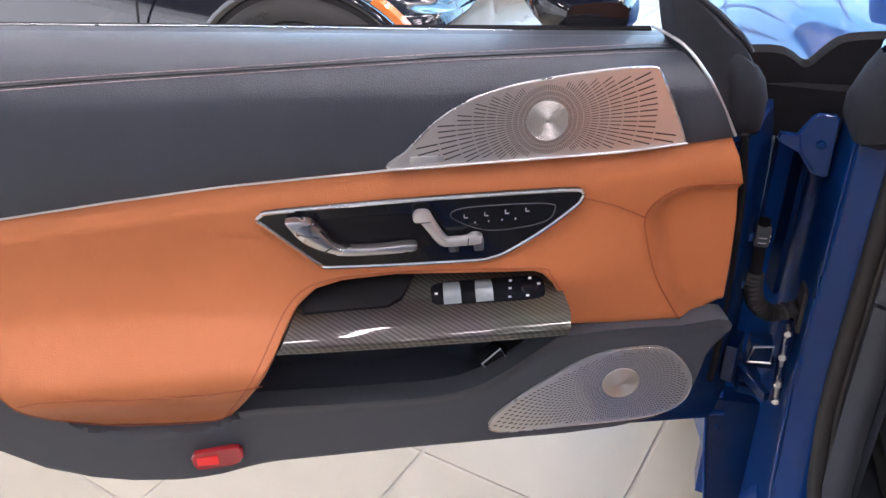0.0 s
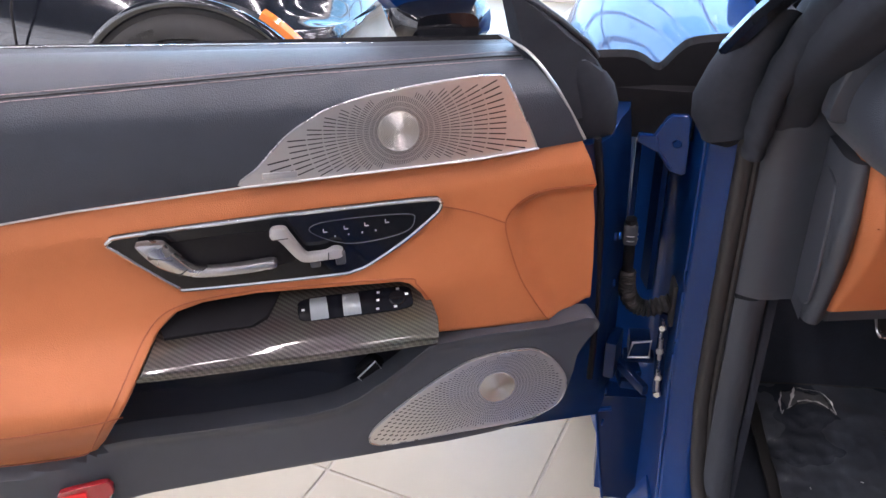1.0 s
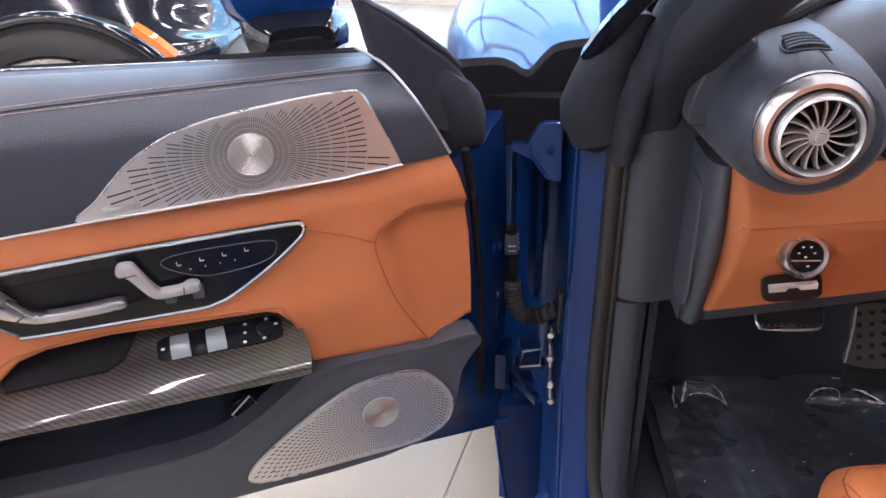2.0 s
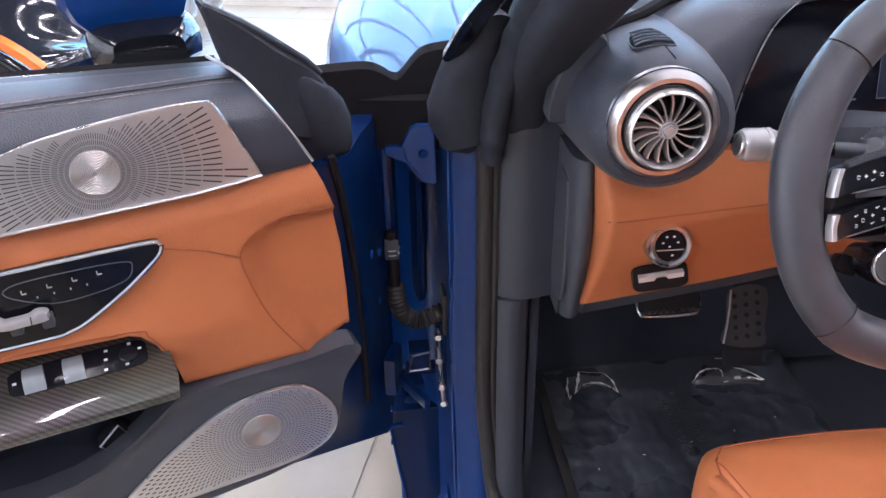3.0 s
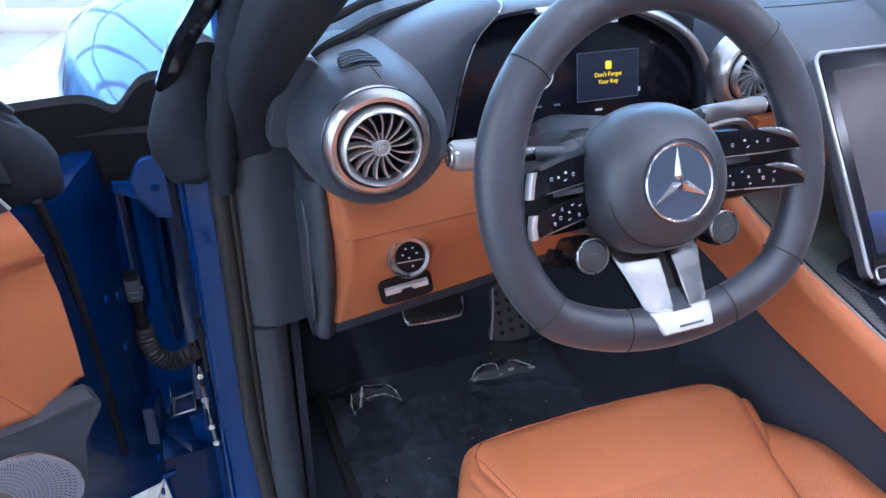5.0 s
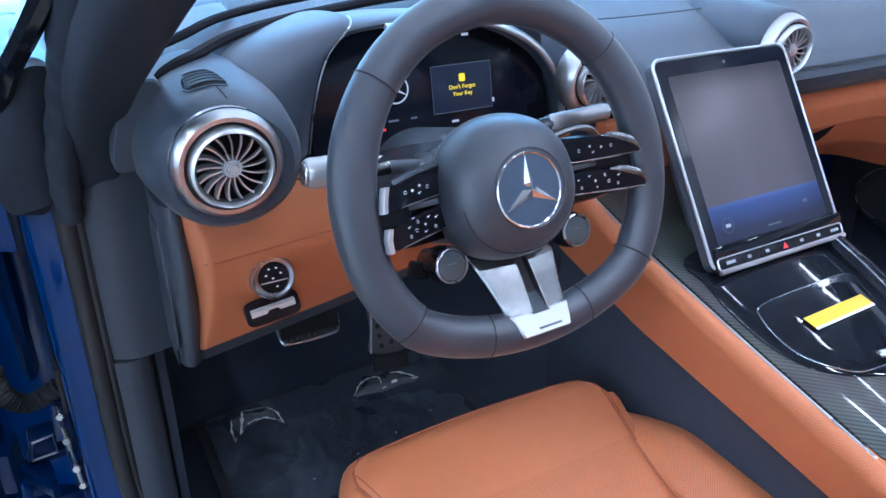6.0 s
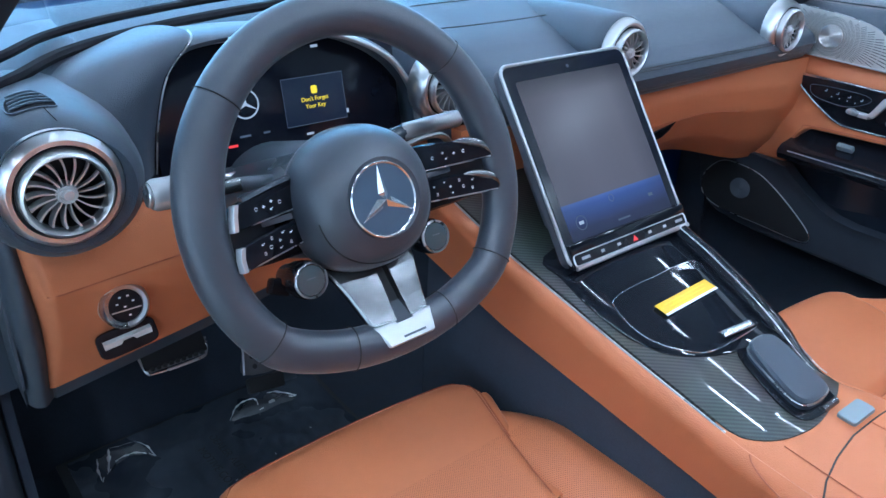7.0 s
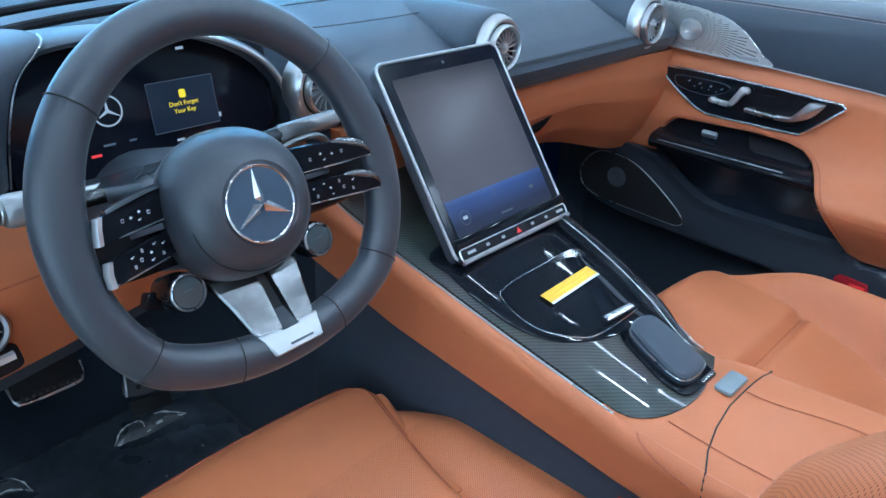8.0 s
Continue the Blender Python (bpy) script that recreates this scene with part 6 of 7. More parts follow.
for sx in (-1, 1):
    if sx > 0:
        button_pod(sx, UPPER_POD, UPPER_TIP, UP_ICONS, None, None)
        button_pod(sx, LOWER_POD, LOWER_TIP, LOW_ICONS, None, None)
    else:
        button_pod(sx, BLUNT_UPPER, None, UP_ICONS, [(0.066, 0.0385), (0.085, 0.0375), (0.105, 0.0355), (0.128, 0.0325)], [(0.1365, 0.0335), (0.1395, 0.0245), (0.1420, 0.0120)])
        button_pod(sx, BLUNT_LOWER, None, LOW_ICONS, None, [(0.1400, -0.0020), (0.1425, -0.0115), (0.1425, -0.0225)])
    part("spoke", loft([[(sx * x, y0, z), (sx * x, y1, z), (sx * x, y1 - 0.004, z + 0.012), (sx * x, y0 + 0.004, z + 0.012)] for x, y0, y1, z in ((0.050, -0.034, 0.040, -0.048), (0.10, -0.030, 0.038, -0.024), (0.132, -0.026, 0.030, -0.010), (0.150, -0.022, 0.020, -0.008))]), NIGHT, wheel, "black horizontal spoke")
    part("middle_button", box(0.032, 0.0055, 0.004, (sx * 0.092, 0.0085, pod_z(0.092) + 0.002), 0.0012), GREY_PLASTIC, wheel, "slim button between the pods")
    kx, ky = sx * 0.073, -0.054
    k = part("drive_knob", lathe((kx, ky, -0.060), (0, 0, 1), [(0.013, 0.0), (0.0145, 0.012), (0.0150, 0.020), (0.0172, 0.022), (0.0176, 0.030), (0.0176, 0.044), (0.0168, 0.0485), (0.0145, 0.0485)], 40), GLOSS, wheel, "rotary drive-mode knob with a glass face")
    b = bmesh.new()
    for i in range(44):
        a = 2 * math.pi * i / 44
        box(0.0011, 0.0011, 0.011, (kx + 0.0177 * math.cos(a), ky + 0.0177 * math.sin(a), -0.0235), rot=pose(0, 0, 0, 0, 0, 360 * i / 44), bm=b)
    tagged(part("knurling", b, NIGHT, k), kind="stuff")
    part("knob_rim", lathe((kx, ky, -0.0125), (0, 0, 1), [(0.0170, 0.0), (0.0168, 0.0022), (0.0156, 0.0030), (0.0148, 0.0012), (0.0148, 0.0)], 40, closed=True), SATIN, k)
    part("knob_face", lathe((kx, ky, -0.0125), (0, 0, 1), [(0.0148, 0.0), (0.0140, 0.0016), (0.010, 0.0024), (0.001, 0.0027)], 32), KNOB_FACE, k, "glassy round display on the knob")
    part("knob_mark", box(0.009, 0.0009, 0.0004, (kx, ky + 0.002, -0.0099), 0.0001), GREY_PLASTIC, k)
    part("knob_bracket", box(0.020, 0.016, 0.016, (sx * 0.086, -0.060, -0.058), 0.004, rot=pose(0, 0, 0, 0, 0, sx * 25)), NIGHT, k)


def spoke_ring(y, w, z, cut, fall):
    """A section of the lower spoke: wings that fall off outwards beside a slot."""
    return [(-w, y, z - fall - 0.008), (-w, y, z - fall - 0.001), (-w * 0.95, y, z - fall + 0.001), (-cut - 0.0030, y, z + 0.003), (-cut - 0.0012, y, z + 0.003), (-cut, y, z - 0.006), (cut, y, z - 0.006), (cut + 0.0012, y, z + 0.003), (cut + 0.0030, y, z + 0.003), (w * 0.95, y, z - fall + 0.001), (w, y, z - fall - 0.001), (w, y, z - fall - 0.008)]


SPOKE_LINE = [(-0.050, 0.052, -0.026, 0.0050, 0.006), (-0.058, 0.049, -0.017, 0.0052, 0.007), (-0.068, 0.0455, -0.0095, 0.0056, 0.007), (-0.082, 0.041, -0.003, 0.0060, 0.006), (-0.097, 0.037, 0.003, 0.0066, 0.005), (-0.113, 0.0335, 0.0095, 0.0072, 0.003)]
sp = part("lower_spoke", loft([spoke_ring(y, *(interp(y, sorted((q[0], q[j]) for q in SPOKE_LINE)) for j in (1, 2, 3, 4))) for y in steps(-0.050, -0.113, 28)]), SPOKE, wheel, "brushed silver lower spoke with a centre slot", smooth=False)
# Foot in a lighter copy of the spoke metal, as if catching more light.
part("foot_plate", loft([[(-w, y, z - 0.008), (-w, y, z + 0.001), (-w * 0.94, y, z + 0.003), (w * 0.94, y, z + 0.003), (w, y, z + 0.001), (w, y, z - 0.008)] for y, w, z in ((-0.113, 0.0335, 0.0082), (-0.1140, 0.0333, 0.0092), (-0.124, 0.0300, 0.0150), (-0.1325, 0.0270, 0.0195), (-0.1345, 0.0255, 0.0175))]), FOOT, sp, "bright flat foot of the spoke", smooth=False)
part("slot", loft([[(-c, y, z), (c, y, z), (c, y, z + 0.001), (-c, y, z + 0.001)] for y, c, z in ((-0.054, 0.0049, -0.0262), (-0.068, 0.0055, -0.0150), (-0.097, 0.0065, -0.0025), (-0.113, 0.0071, 0.0040))]), DARK, sp)
part("slot_ramp", loft([[(-w, y, z - 0.002), (w, y, z - 0.002), (w, y, z), (-w, y, z)] for y, w, z in ((-0.098, 0.0066, -0.001), (-0.1155, 0.0100, 0.0142))]), INK, sp, smooth=False)
part("brand_mark", box(0.026, 0.0022, 0.0005, (0.004, -0.1285, 0.0206), 0.0001, rot=pose(0, 0, 0, -28)), INK, sp)
column = thing("steering_column", "black steering column shroud with silver stalks behind the wheel", "steering column", COLUMN)
part("shroud", lathe((0, 0.005, -0.045), (0, 0, -1), [(0.040, 0.0), (0.055, 0.02), (0.062, 0.06), (0.07, 0.20)], 36), BLACK_PLASTIC, column, "black steering column shroud")
cowl_rings = []
for z, w, hgt, cy in ((-0.046, 0.040, 0.022, 0.014), (-0.054, 0.058, 0.032, 0.016), (-0.066, 0.072, 0.039, 0.017), (-0.085, 0.080, 0.043, 0.017), (-0.12, 0.084, 0.046, 0.015), (-0.20, 0.086, 0.048, 0.012)):
    cowl_rings.append([(w * math.cos(a), cy + hgt * math.sin(a), z) for a in (2 * math.pi * i / 40 for i in range(40))])
part("shroud_cowl", loft(cowl_rings), SHROUD, column, "smooth dark grey column cowl with a soft sheen")
part("stalk_root", tube([(-0.05, 0.034, -0.075), (-0.10, 0.041, -0.073), (-0.142, 0.046, -0.071)], [0.008, 0.007, 0.007], 12), BLACK_PLASTIC, column)
part("stalk_collar", box(0.024, 0.013, 0.012, (-0.108, 0.041, -0.062), 0.003), SPOKE, column, "silver collar on the column")
st = part("stalk", tube([(-0.132, 0.0455, -0.0715), (-0.140, 0.046, -0.0712), (-0.146, 0.047, -0.071), (-0.150, 0.047, -0.071), (-0.172, 0.048, -0.070), (-0.176, 0.048, -0.070)], [0.009, 0.0115, 0.0125, 0.0145, 0.0145, 0.0125], 24), LEVER, column, "satin silver column stalk")
part("stalk_button", disc((-0.176, 0.048, -0.070), (-1, 0.12, 0), 0.0105, 0.003, 24, 0.001), SATIN, st)
for x in (-0.150, -0.1545):
    part("stalk_groove", tube([(x, 0.0472 + 0.0146 * math.cos(a), -0.071 + 0.0146 * math.sin(a)) for a in steps(0, 6.0, 18)], 0.0006, 4, True), DIM_MARK, st)
st = part("stalk", loft([[(x, y + r * c, -0.06 + r * q) for c, q in (soft_square(2 * math.pi * i / 20, 0.6) for i in range(20))] for x, y, r in ((0.090, 0.0555, 0.0070), (0.094, 0.0556, 0.0088), (0.098, 0.056, 0.0095), (0.164, 0.0585, 0.0095), (0.168, 0.0585, 0.008))]), FOOT, column, "satin silver gear stalk")
part("stalk_arm", tube([(0.050, 0.049, -0.068), (0.075, 0.053, -0.063), (0.096, 0.056, -0.060)], [0.010, 0.009, 0.0085], 14), SHROUD, st)
part("stalk_tip", tube([(0.167, 0.0585, -0.06), (0.172, 0.0585, -0.06), (0.186, 0.0585, -0.06), (0.189, 0.0585, -0.06)], [0.0075, 0.0090, 0.0090, 0.006], 16), NIGHT, st, "black stalk tip")
part("stalk_line", tube([(0.169, 0.0585 + 0.0078 * math.cos(a), -0.06 + 0.0078 * math.sin(a)) for a in steps(0, 6.0, 18)], 0.0008, 5, True), CHROME, st)
pad_path = spline([(0.066, 0.036, -0.050), (0.092, 0.0435, -0.050), (0.118, 0.0465, -0.050), (0.134, 0.0440, -0.050), (0.143, 0.0345, -0.050), (0.146, 0.022, -0.050)], 6)
part("paddle", tube(pad_path, [0.004 + 0.0035 * math.sin(math.pi * min(1.0, i / (len(pad_path) - 1))) for i in range(len(pad_path))], 10, flat=0.45, up=(0, 1, 0)), FOOT, column, "silver shift paddle")

# ---- portrait touchscreen ----
TS = pose(0.984, 0.6185, 0.843, 54.7, 0, 0)
ts = thing("touchscreen", "tall tablet-like touchscreen in a silver frame, half lit", "touchscreen", TS)


def rrect(w, h, r, n=6):
    out = []
    for cx, cy, a0 in ((w - r, h - r, 0), (-w + r, h - r, 90), (-w + r, -h + r, 180), (w - r, -h + r, 270)):
        out += [(cx + r * math.cos(radians(a0 + 90 * i / n)), cy + r * math.sin(radians(a0 + 90 * i / n))) for i in range(n + 1)]
    return out


TSH, TSW = 0.124, 0.109
part("housing", plate(rrect(TSW, TSH, 0.012), 0.014, lambda a, b2, h: Vector((a, b2, -0.014 + h)), 0.002), GREY_PLASTIC, ts)
part("frame", tube([(p[0], p[1], 0.0) for p in rrect(TSW, TSH, 0.012)], 0.0021, 8, True), BLADE, ts, "thin satin silver frame")
glass_face = part("display", plate(rrect(TSW - 0.0028, TSH - 0.0028, 0.010), 0.0015, lambda a, b2, h: Vector((a, b2, h)), 0.0003), SCREEN, ts, "dark reflective glass")


def lit_screen():
    """A screen: grey glow painting the ceiling's reflection, thinning towards the top, and a navy menu band that fades
    downwards.
    """
    m = glow("half_lit_screen", (0.1, 0.1, 0.1), 1.25)
    n, l = m.node_tree.nodes, m.node_tree.links
    b = n["Principled BSDF"]
    b.inputs["Roughness"].default_value, b.inputs["Specular IOR Level"].default_value = 0.16, 0.06
    tc = n.new("ShaderNodeTexCoord")
    sp_ = n.new("ShaderNodeSeparateXYZ")
    l.new(tc.outputs["Object"], sp_.inputs[0])

    def ramp(src, stops):
        mr = n.new("ShaderNodeMapRange")
        mr.inputs["From Min"].default_value, mr.inputs["From Max"].default_value = -0.11, 0.11
        l.new(src, mr.inputs["Value"])
        cr = n.new("ShaderNodeValToRGB")
        e = cr.color_ramp.elements
        while len(e) < len(stops):
            e.new(0.5)
        for k, (at, c) in enumerate(stops):
            e[k].position, e[k].color = (at + 0.11) / 0.22, rgb(*c)
        l.new(mr.outputs["Result"], cr.inputs["Fac"])
        return cr.outputs["Color"]

    # Grey stops put the reflected ceiling into the glow; navy stops are the menu.
    up = ramp(sp_.outputs["Y"], [(-0.108, (0.010, 0.010, 0.022)), (-0.085, (0.014, 0.018, 0.050)), (-0.060, (0.030, 0.055, 0.170)), (-0.0535, (0.055, 0.090, 0.230)), (-0.0525, (0.082, 0.072, 0.086)), (0.04, (0.092, 0.080, 0.090)), (0.078, (0.078, 0.066, 0.074)), (0.10, (0.034, 0.030, 0.036))])
    across = ramp(sp_.outputs["X"], [(-0.09, (0.8, 0.8, 0.8)), (-0.02, (1.0, 1.0, 1.0)), (0.055, (0.9, 0.9, 0.9)), (0.09, (0.62, 0.62, 0.66))])
    mix = n.new("ShaderNodeMix")
    mix.data_type, mix.blend_type = "RGBA", "MULTIPLY"
    mix.inputs["Factor"].default_value = 1.0
    l.new(up, mix.inputs["A"])
    l.new(across, mix.inputs["B"])
    l.new(mix.outputs["Result"], b.inputs["Emission Color"])
    return m


part("picture", plate(rrect(0.0930, 0.106, 0.004), 0.0004, lambda a, b2, h: Vector((a, b2 - 0.0035, 0.0014 + h))), lit_screen(), glass_face, "dim grey picture over a blue lit menu band")
for x, y, r in ((-0.070, -0.078, 0.0085), (-0.008, -0.0615, 0.0042)):
    part("menu_symbol", tube([(x + r * math.cos(a), y + r * math.sin(a), 0.0022) for a in steps(0, 6.0, 20)], 0.0004, 4, True), DIM_LIT, glass_face)
part("menu_symbol", box(0.0075, 0.0040, 0.0004, (-0.070, -0.078, 0.0022)), WHT_LIT, glass_face)
part("menu_symbol", box(0.0075, 0.0040, 0.0004, (0.062, -0.073, 0.0022)), DIM_LIT, glass_face)
part("menu_words", box(0.022, 0.0022, 0.0004, (0.002, -0.090, 0.0022)), DIM_LIT, glass_face)
part("menu_mark", disc((0.0, 0.111, 0.0014), (0, 0, 1), 0.0024, 0.0006, 16), GREY_PLASTIC, glass_face)
bar = part("button_bar", plate(rrect(0.105, 0.0068, 0.004), 0.006, lambda a, b2, h: Vector((a, -TSH + 0.0065 + b2, h)), 0.0015), NIGHT, ts, "row of touch buttons")
part("button_bar_edge", tube([(p[0], p[1] - TSH + 0.0065, 0.0056) for p in rrect(0.105, 0.0068, 0.004)], 0.0011, 6, True), RING, bar)
for i in range(7):
    if i == 3:
        part("hazard_symbol", loft([[(-0.0045 + 0.003, -TSH + 0.003, 0.006 + h), (0.0045 + 0.003, -TSH + 0.003, 0.006 + h), (0.003, -TSH + 0.010, 0.006 + h)] for h in (0.0, 0.0006)]), RED_LIT, bar, "red hazard triangle")
    else:
        part("button_symbol", box(0.014 if i in (0, 6) else 0.006, 0.0035, 0.0005, (-0.086 + 0.0295 * i, -TSH + 0.0065, 0.0060), 0.0002), DIM_MARK, bar)
part("mount", box(0.14, 0.10, 0.05, (0, -0.03, -0.04), 0.01), BLACK_PLASTIC, ts)

# ---- centre console ----
cons = thing("center_console", "sloping centre console in carbon fibre, gloss black and cognac leather", "console")


def ridge(y):
    """Height of the console's edge along the car."""
    return interp(y, [(-0.6, 0.660), (0.20, 0.664), (0.29, 0.671), (0.44, 0.700), (0.62, 0.738), (0.78, 0.785)])


def left(y):
    return interp(y, [(-0.6, 0.850), (0.20, 0.848), (0.5, 0.846), (0.78, 0.846)])


def right(y):
    return interp(y, [(-0.6, 1.062), (0.12, 1.062), (0.20, 1.052), (0.262, 1.038), (0.280, 1.028), (0.305, 1.024), (0.34, 1.030), (0.388, 1.046), (0.44, 1.066), (0.495, 1.082), (0.56, 1.095), (0.78, 1.10)])


def carbon_right(y):
    return right(y) - interp(y, [(0.255, 0.060), (0.270, 0.026), (0.285, 0.010), (0.31, 0.002), (0.8, 0.002)])


def crown(y, x):
    """The console's top, a little domed across."""
    k = (x - left(y)) / (right(y) - left(y)) * 2 - 1
    return ridge(y) + 0.013 * (1 - min(1.0, abs(k)) ** 3)


def deck_point(u, v):
    y = 0.285 + 0.50 * v + (0.026 * (1 - math.sqrt(1 - max(0.0, 1 - u / 0.22) ** 2)) - 0.024 * math.sin(u * math.pi) ** 0.8) * (1 - v) ** 8
    x = left(y) + 0.004 + u * (carbon_right(y) - left(y) - 0.004)
    return Vector((x, y, crown(y, x)))


deck = part("carbon_deck", sheet(deck_point, steps(0, 1, 60), [q ** 1.6 for q in steps(0, 1, 60)], 0.008, (0, 0, -1)), CARBON, cons, "glossy carbon-fibre console deck")
part("chrome_line", tube([(left(y) + 0.001, y, ridge(y) - 0.001) for y in steps(0.312, 0.76, 30)], 0.0014, 6), LEVER, cons)
for s in (-1, 1):
    def flank(u, v, s=s):
        """A soft shoulder that turns down into an upright side."""
        y = -0.55 + u * 1.33
        x0 = right(y) if s > 0 else left(y)
        drop = interp(y, [(-0.55, 0.064), (0.29, 0.066), (0.45, 0.078), (0.6, 0.094), (0.78, 0.11)])
        bend, a0, a1 = 0.020, radians(24), radians(97)
        a = a0 + (a1 - a0) * min(1.0, v / 0.5)
        out, z = bend * (math.sin(a) - math.sin(a0)), bend * (math.cos(a) - math.cos(a0))
        rest_ = max(0.0, v - 0.5) * 2 * max(0.0, drop - bend)
        return Vector((x0 + s * (0.001 + out + rest_ * math.cos(a1)), y, ridge(y) - 0.001 + z - rest_))

    side = part("leather_flank", sheet(flank, steps(0, 1, 60), steps(0, 1, 24), 0.012, (-s, 0, -0.3)), ORANGE, cons, "cognac leather console flank")
    if s < 0:
        part("seam", tube([flank((y + 0.55) / 1.33, v) + Vector((-0.0003, 0, 0.0003)) for y, v in ((0.283, 0.02), (0.278, 0.12), (0.268, 0.22), (0.255, 0.30), (0.240, 0.36), (0.222, 0.40))], 0.0008, 5), SEAM, side)
        part("lid_gap", tube([flank((y + 0.55) / 1.33, v) + Vector((0.0006, 0, -0.0006)) for y, v in [(0.212, 0.0), (0.210, 0.15), (0.208, 0.30), (0.207, 0.46), (0.198, 0.50), (0.180, 0.50), (0.15, 0.50)]], 0.0015, 5), DARK, side)
    part("carpet_flank", sheet(lambda u, v, s=s: flank(u, 1.0) + Vector((s * (-0.006 + 0.012 * v), 0, -0.002 - 0.40 * v)), steps(0, 1, 30), steps(0, 1, 4), 0.012, (-s, 0, 0)), CARPET, cons)


def on_deck(a, b2, h):
    return Vector((a, b2, crown(b2, a) + h))


WELL = [(0.874, 0.590), (0.866, 0.552), (0.860, 0.510), (0.859, 0.466), (0.863, 0.437), (0.876, 0.404), (0.902, 0.382), (0.929, 0.370), (0.966, 0.362), (0.998, 0.360), (1.018, 0.368), (1.034, 0.396), (1.052, 0.440), (1.064, 0.490), (1.074, 0.550), (1.080, 0.590), (0.97, 0.592)]
well_pts = [(p[0], p[1]) for p in spline([(*p, 0) for p in WELL], 4, True)]
wc = (0.985, 0.475)
well = part("gloss_surround", loft([[on_deck(wc[0] + (p[0] - wc[0]) * k, wc[1] + (p[1] - wc[1]) * k, h) for p in well_pts] for k, h in ((1.0, -0.004), (1.0, 0.0012), (0.985, 0.0018), (0.85, 0.0018), (0.7, 0.0018), (0.5, 0.0018), (0.3, 0.0018), (0.1, 0.0018))]), GLOSS, cons, "gloss black well round the lid")
LID = [(0.880, 0.482), (0.890, 0.492), (0.930, 0.494), (0.969, 0.494), (1.030, 0.496), (1.046, 0.492), (1.051, 0.478), (1.046, 0.445), (1.036, 0.413), (1.026, 0.390), (1.008, 0.380), (0.960, 0.377), (0.920, 0.379), (0.900, 0.388), (0.884, 0.408), (0.875, 0.430), (0.874, 0.457)]
lid_pts = [(p[0], p[1]) for p in spline([(*p, 0) for p in LID], 4, True)]
lid = part("stowage_lid", plate(lid_pts, 0.0022, lambda a, b2, h: on_deck(a, b2, h + 0.0012), 0.0012), GLOSS, cons, "gloss black sliding lid")
part("lid_edge", tube([on_deck(p[0], p[1], 0.0024) for p in lid_pts], 0.0007, 6, True), CHROME, lid)
part("lid_button", tube([on_deck(0.943, 0.387, 0.0065), on_deck(0.996, 0.384, 0.0065)], 0.0055, 12, flat=0.5), CHROME, lid, "chrome lid button")
part("lid_button_slot", tube([on_deck(0.948, 0.387, 0.0090), on_deck(0.991, 0.384, 0.0090)], 0.0022, 8, flat=0.4), SATIN, lid)
part("step", box(0.216, 0.010, 0.030, (0.985, 0.553, 0.752), 0.003, rot=pose(0, 0, 0, -25)), GLOSS, cons, "gloss black step below the screen")
part("step_trim", tube([(0.88, 0.542, 0.742), (1.092, 0.542, 0.742)], 0.003, 6), RING, cons)
stk = thing("sticker", "yellow protective label stuck on the gloss black lid", "sticker")
sm = part("label", box(0.100, 0.018, 0.0006), YELLOW, stk, smooth=False)
sm.matrix_world = pose(0.967, 0.450, crown(0.450, 0.967) + 0.0041, 11.5, 0, 2)
part("label_edge", box(0.100, 0.003, 0.0008, (0, -0.0085, 0.0)), WHITE_MARK, sm, smooth=False)
for i, y in enumerate((0.004, -0.001)):
    part("print_line", box(0.08 - 0.01 * i, 0.0012, 0.0008, (0, y, 0.0002)), mat("faint_print", (0.75, 0.5, 0.02), 0.5), sm, smooth=False)
REST = [(0.945, 0.362), (0.962, 0.370), (0.988, 0.368), (0.999, 0.356), (0.994, 0.32), (0.984, 0.285), (0.974, 0.276), (0.950, 0.273), (0.928, 0.276), (0.921, 0.288), (0.928, 0.32)]
pp = [(0.959 + (p[0] - 0.961) * 0.84, 0.316 + (p[1] - 0.32) * 0.88) for p in spline([(*p, 0) for p in REST], 4, True)]
part("pad_well", plate([(0.968 + (p[0] - 0.968) * 1.3, 0.318 + (p[1] - 0.318) * 1.22) for p in pp], 0.0014, lambda a, b2, h: on_deck(a, b2, h + 0.0003)), GLOSS, cons)
wp = part("hand_rest", plate(pp, 0.011, lambda a, b2, h: on_deck(a, b2, h + 0.001 + 0.06 * (b2 - 0.27) * (h > 0.005)), 0.003), BLACK_LEATHER, cons, "black padded hand rest")
part("hand_rest_edge", tube([on_deck(p[0], p[1], 0.007) for p in pp], 0.0014, 6, True), SATIN, wp)
part("thumb_wheel", tube([on_deck(0.946, 0.2685, 0.0), on_deck(0.974, 0.2685, 0.0)], 0.0040, 14), SPOKE, cons, "knurled metal thumb wheel")
part("arm_button", plate(rrect(0.0225, 0.0098, 0.004), 0.004, lambda a, b2, h: on_deck(0.973 + a, 0.247 + b2, h - 0.0005), 0.001), PALE, cons, "satin silver armrest button")


def arm_pt(u, v):
    y = -0.55 + 0.875 * v
    x = left(y) + u * (right(y) - left(y))
    return Vector((x, y, crown(y, x) - 0.0015))


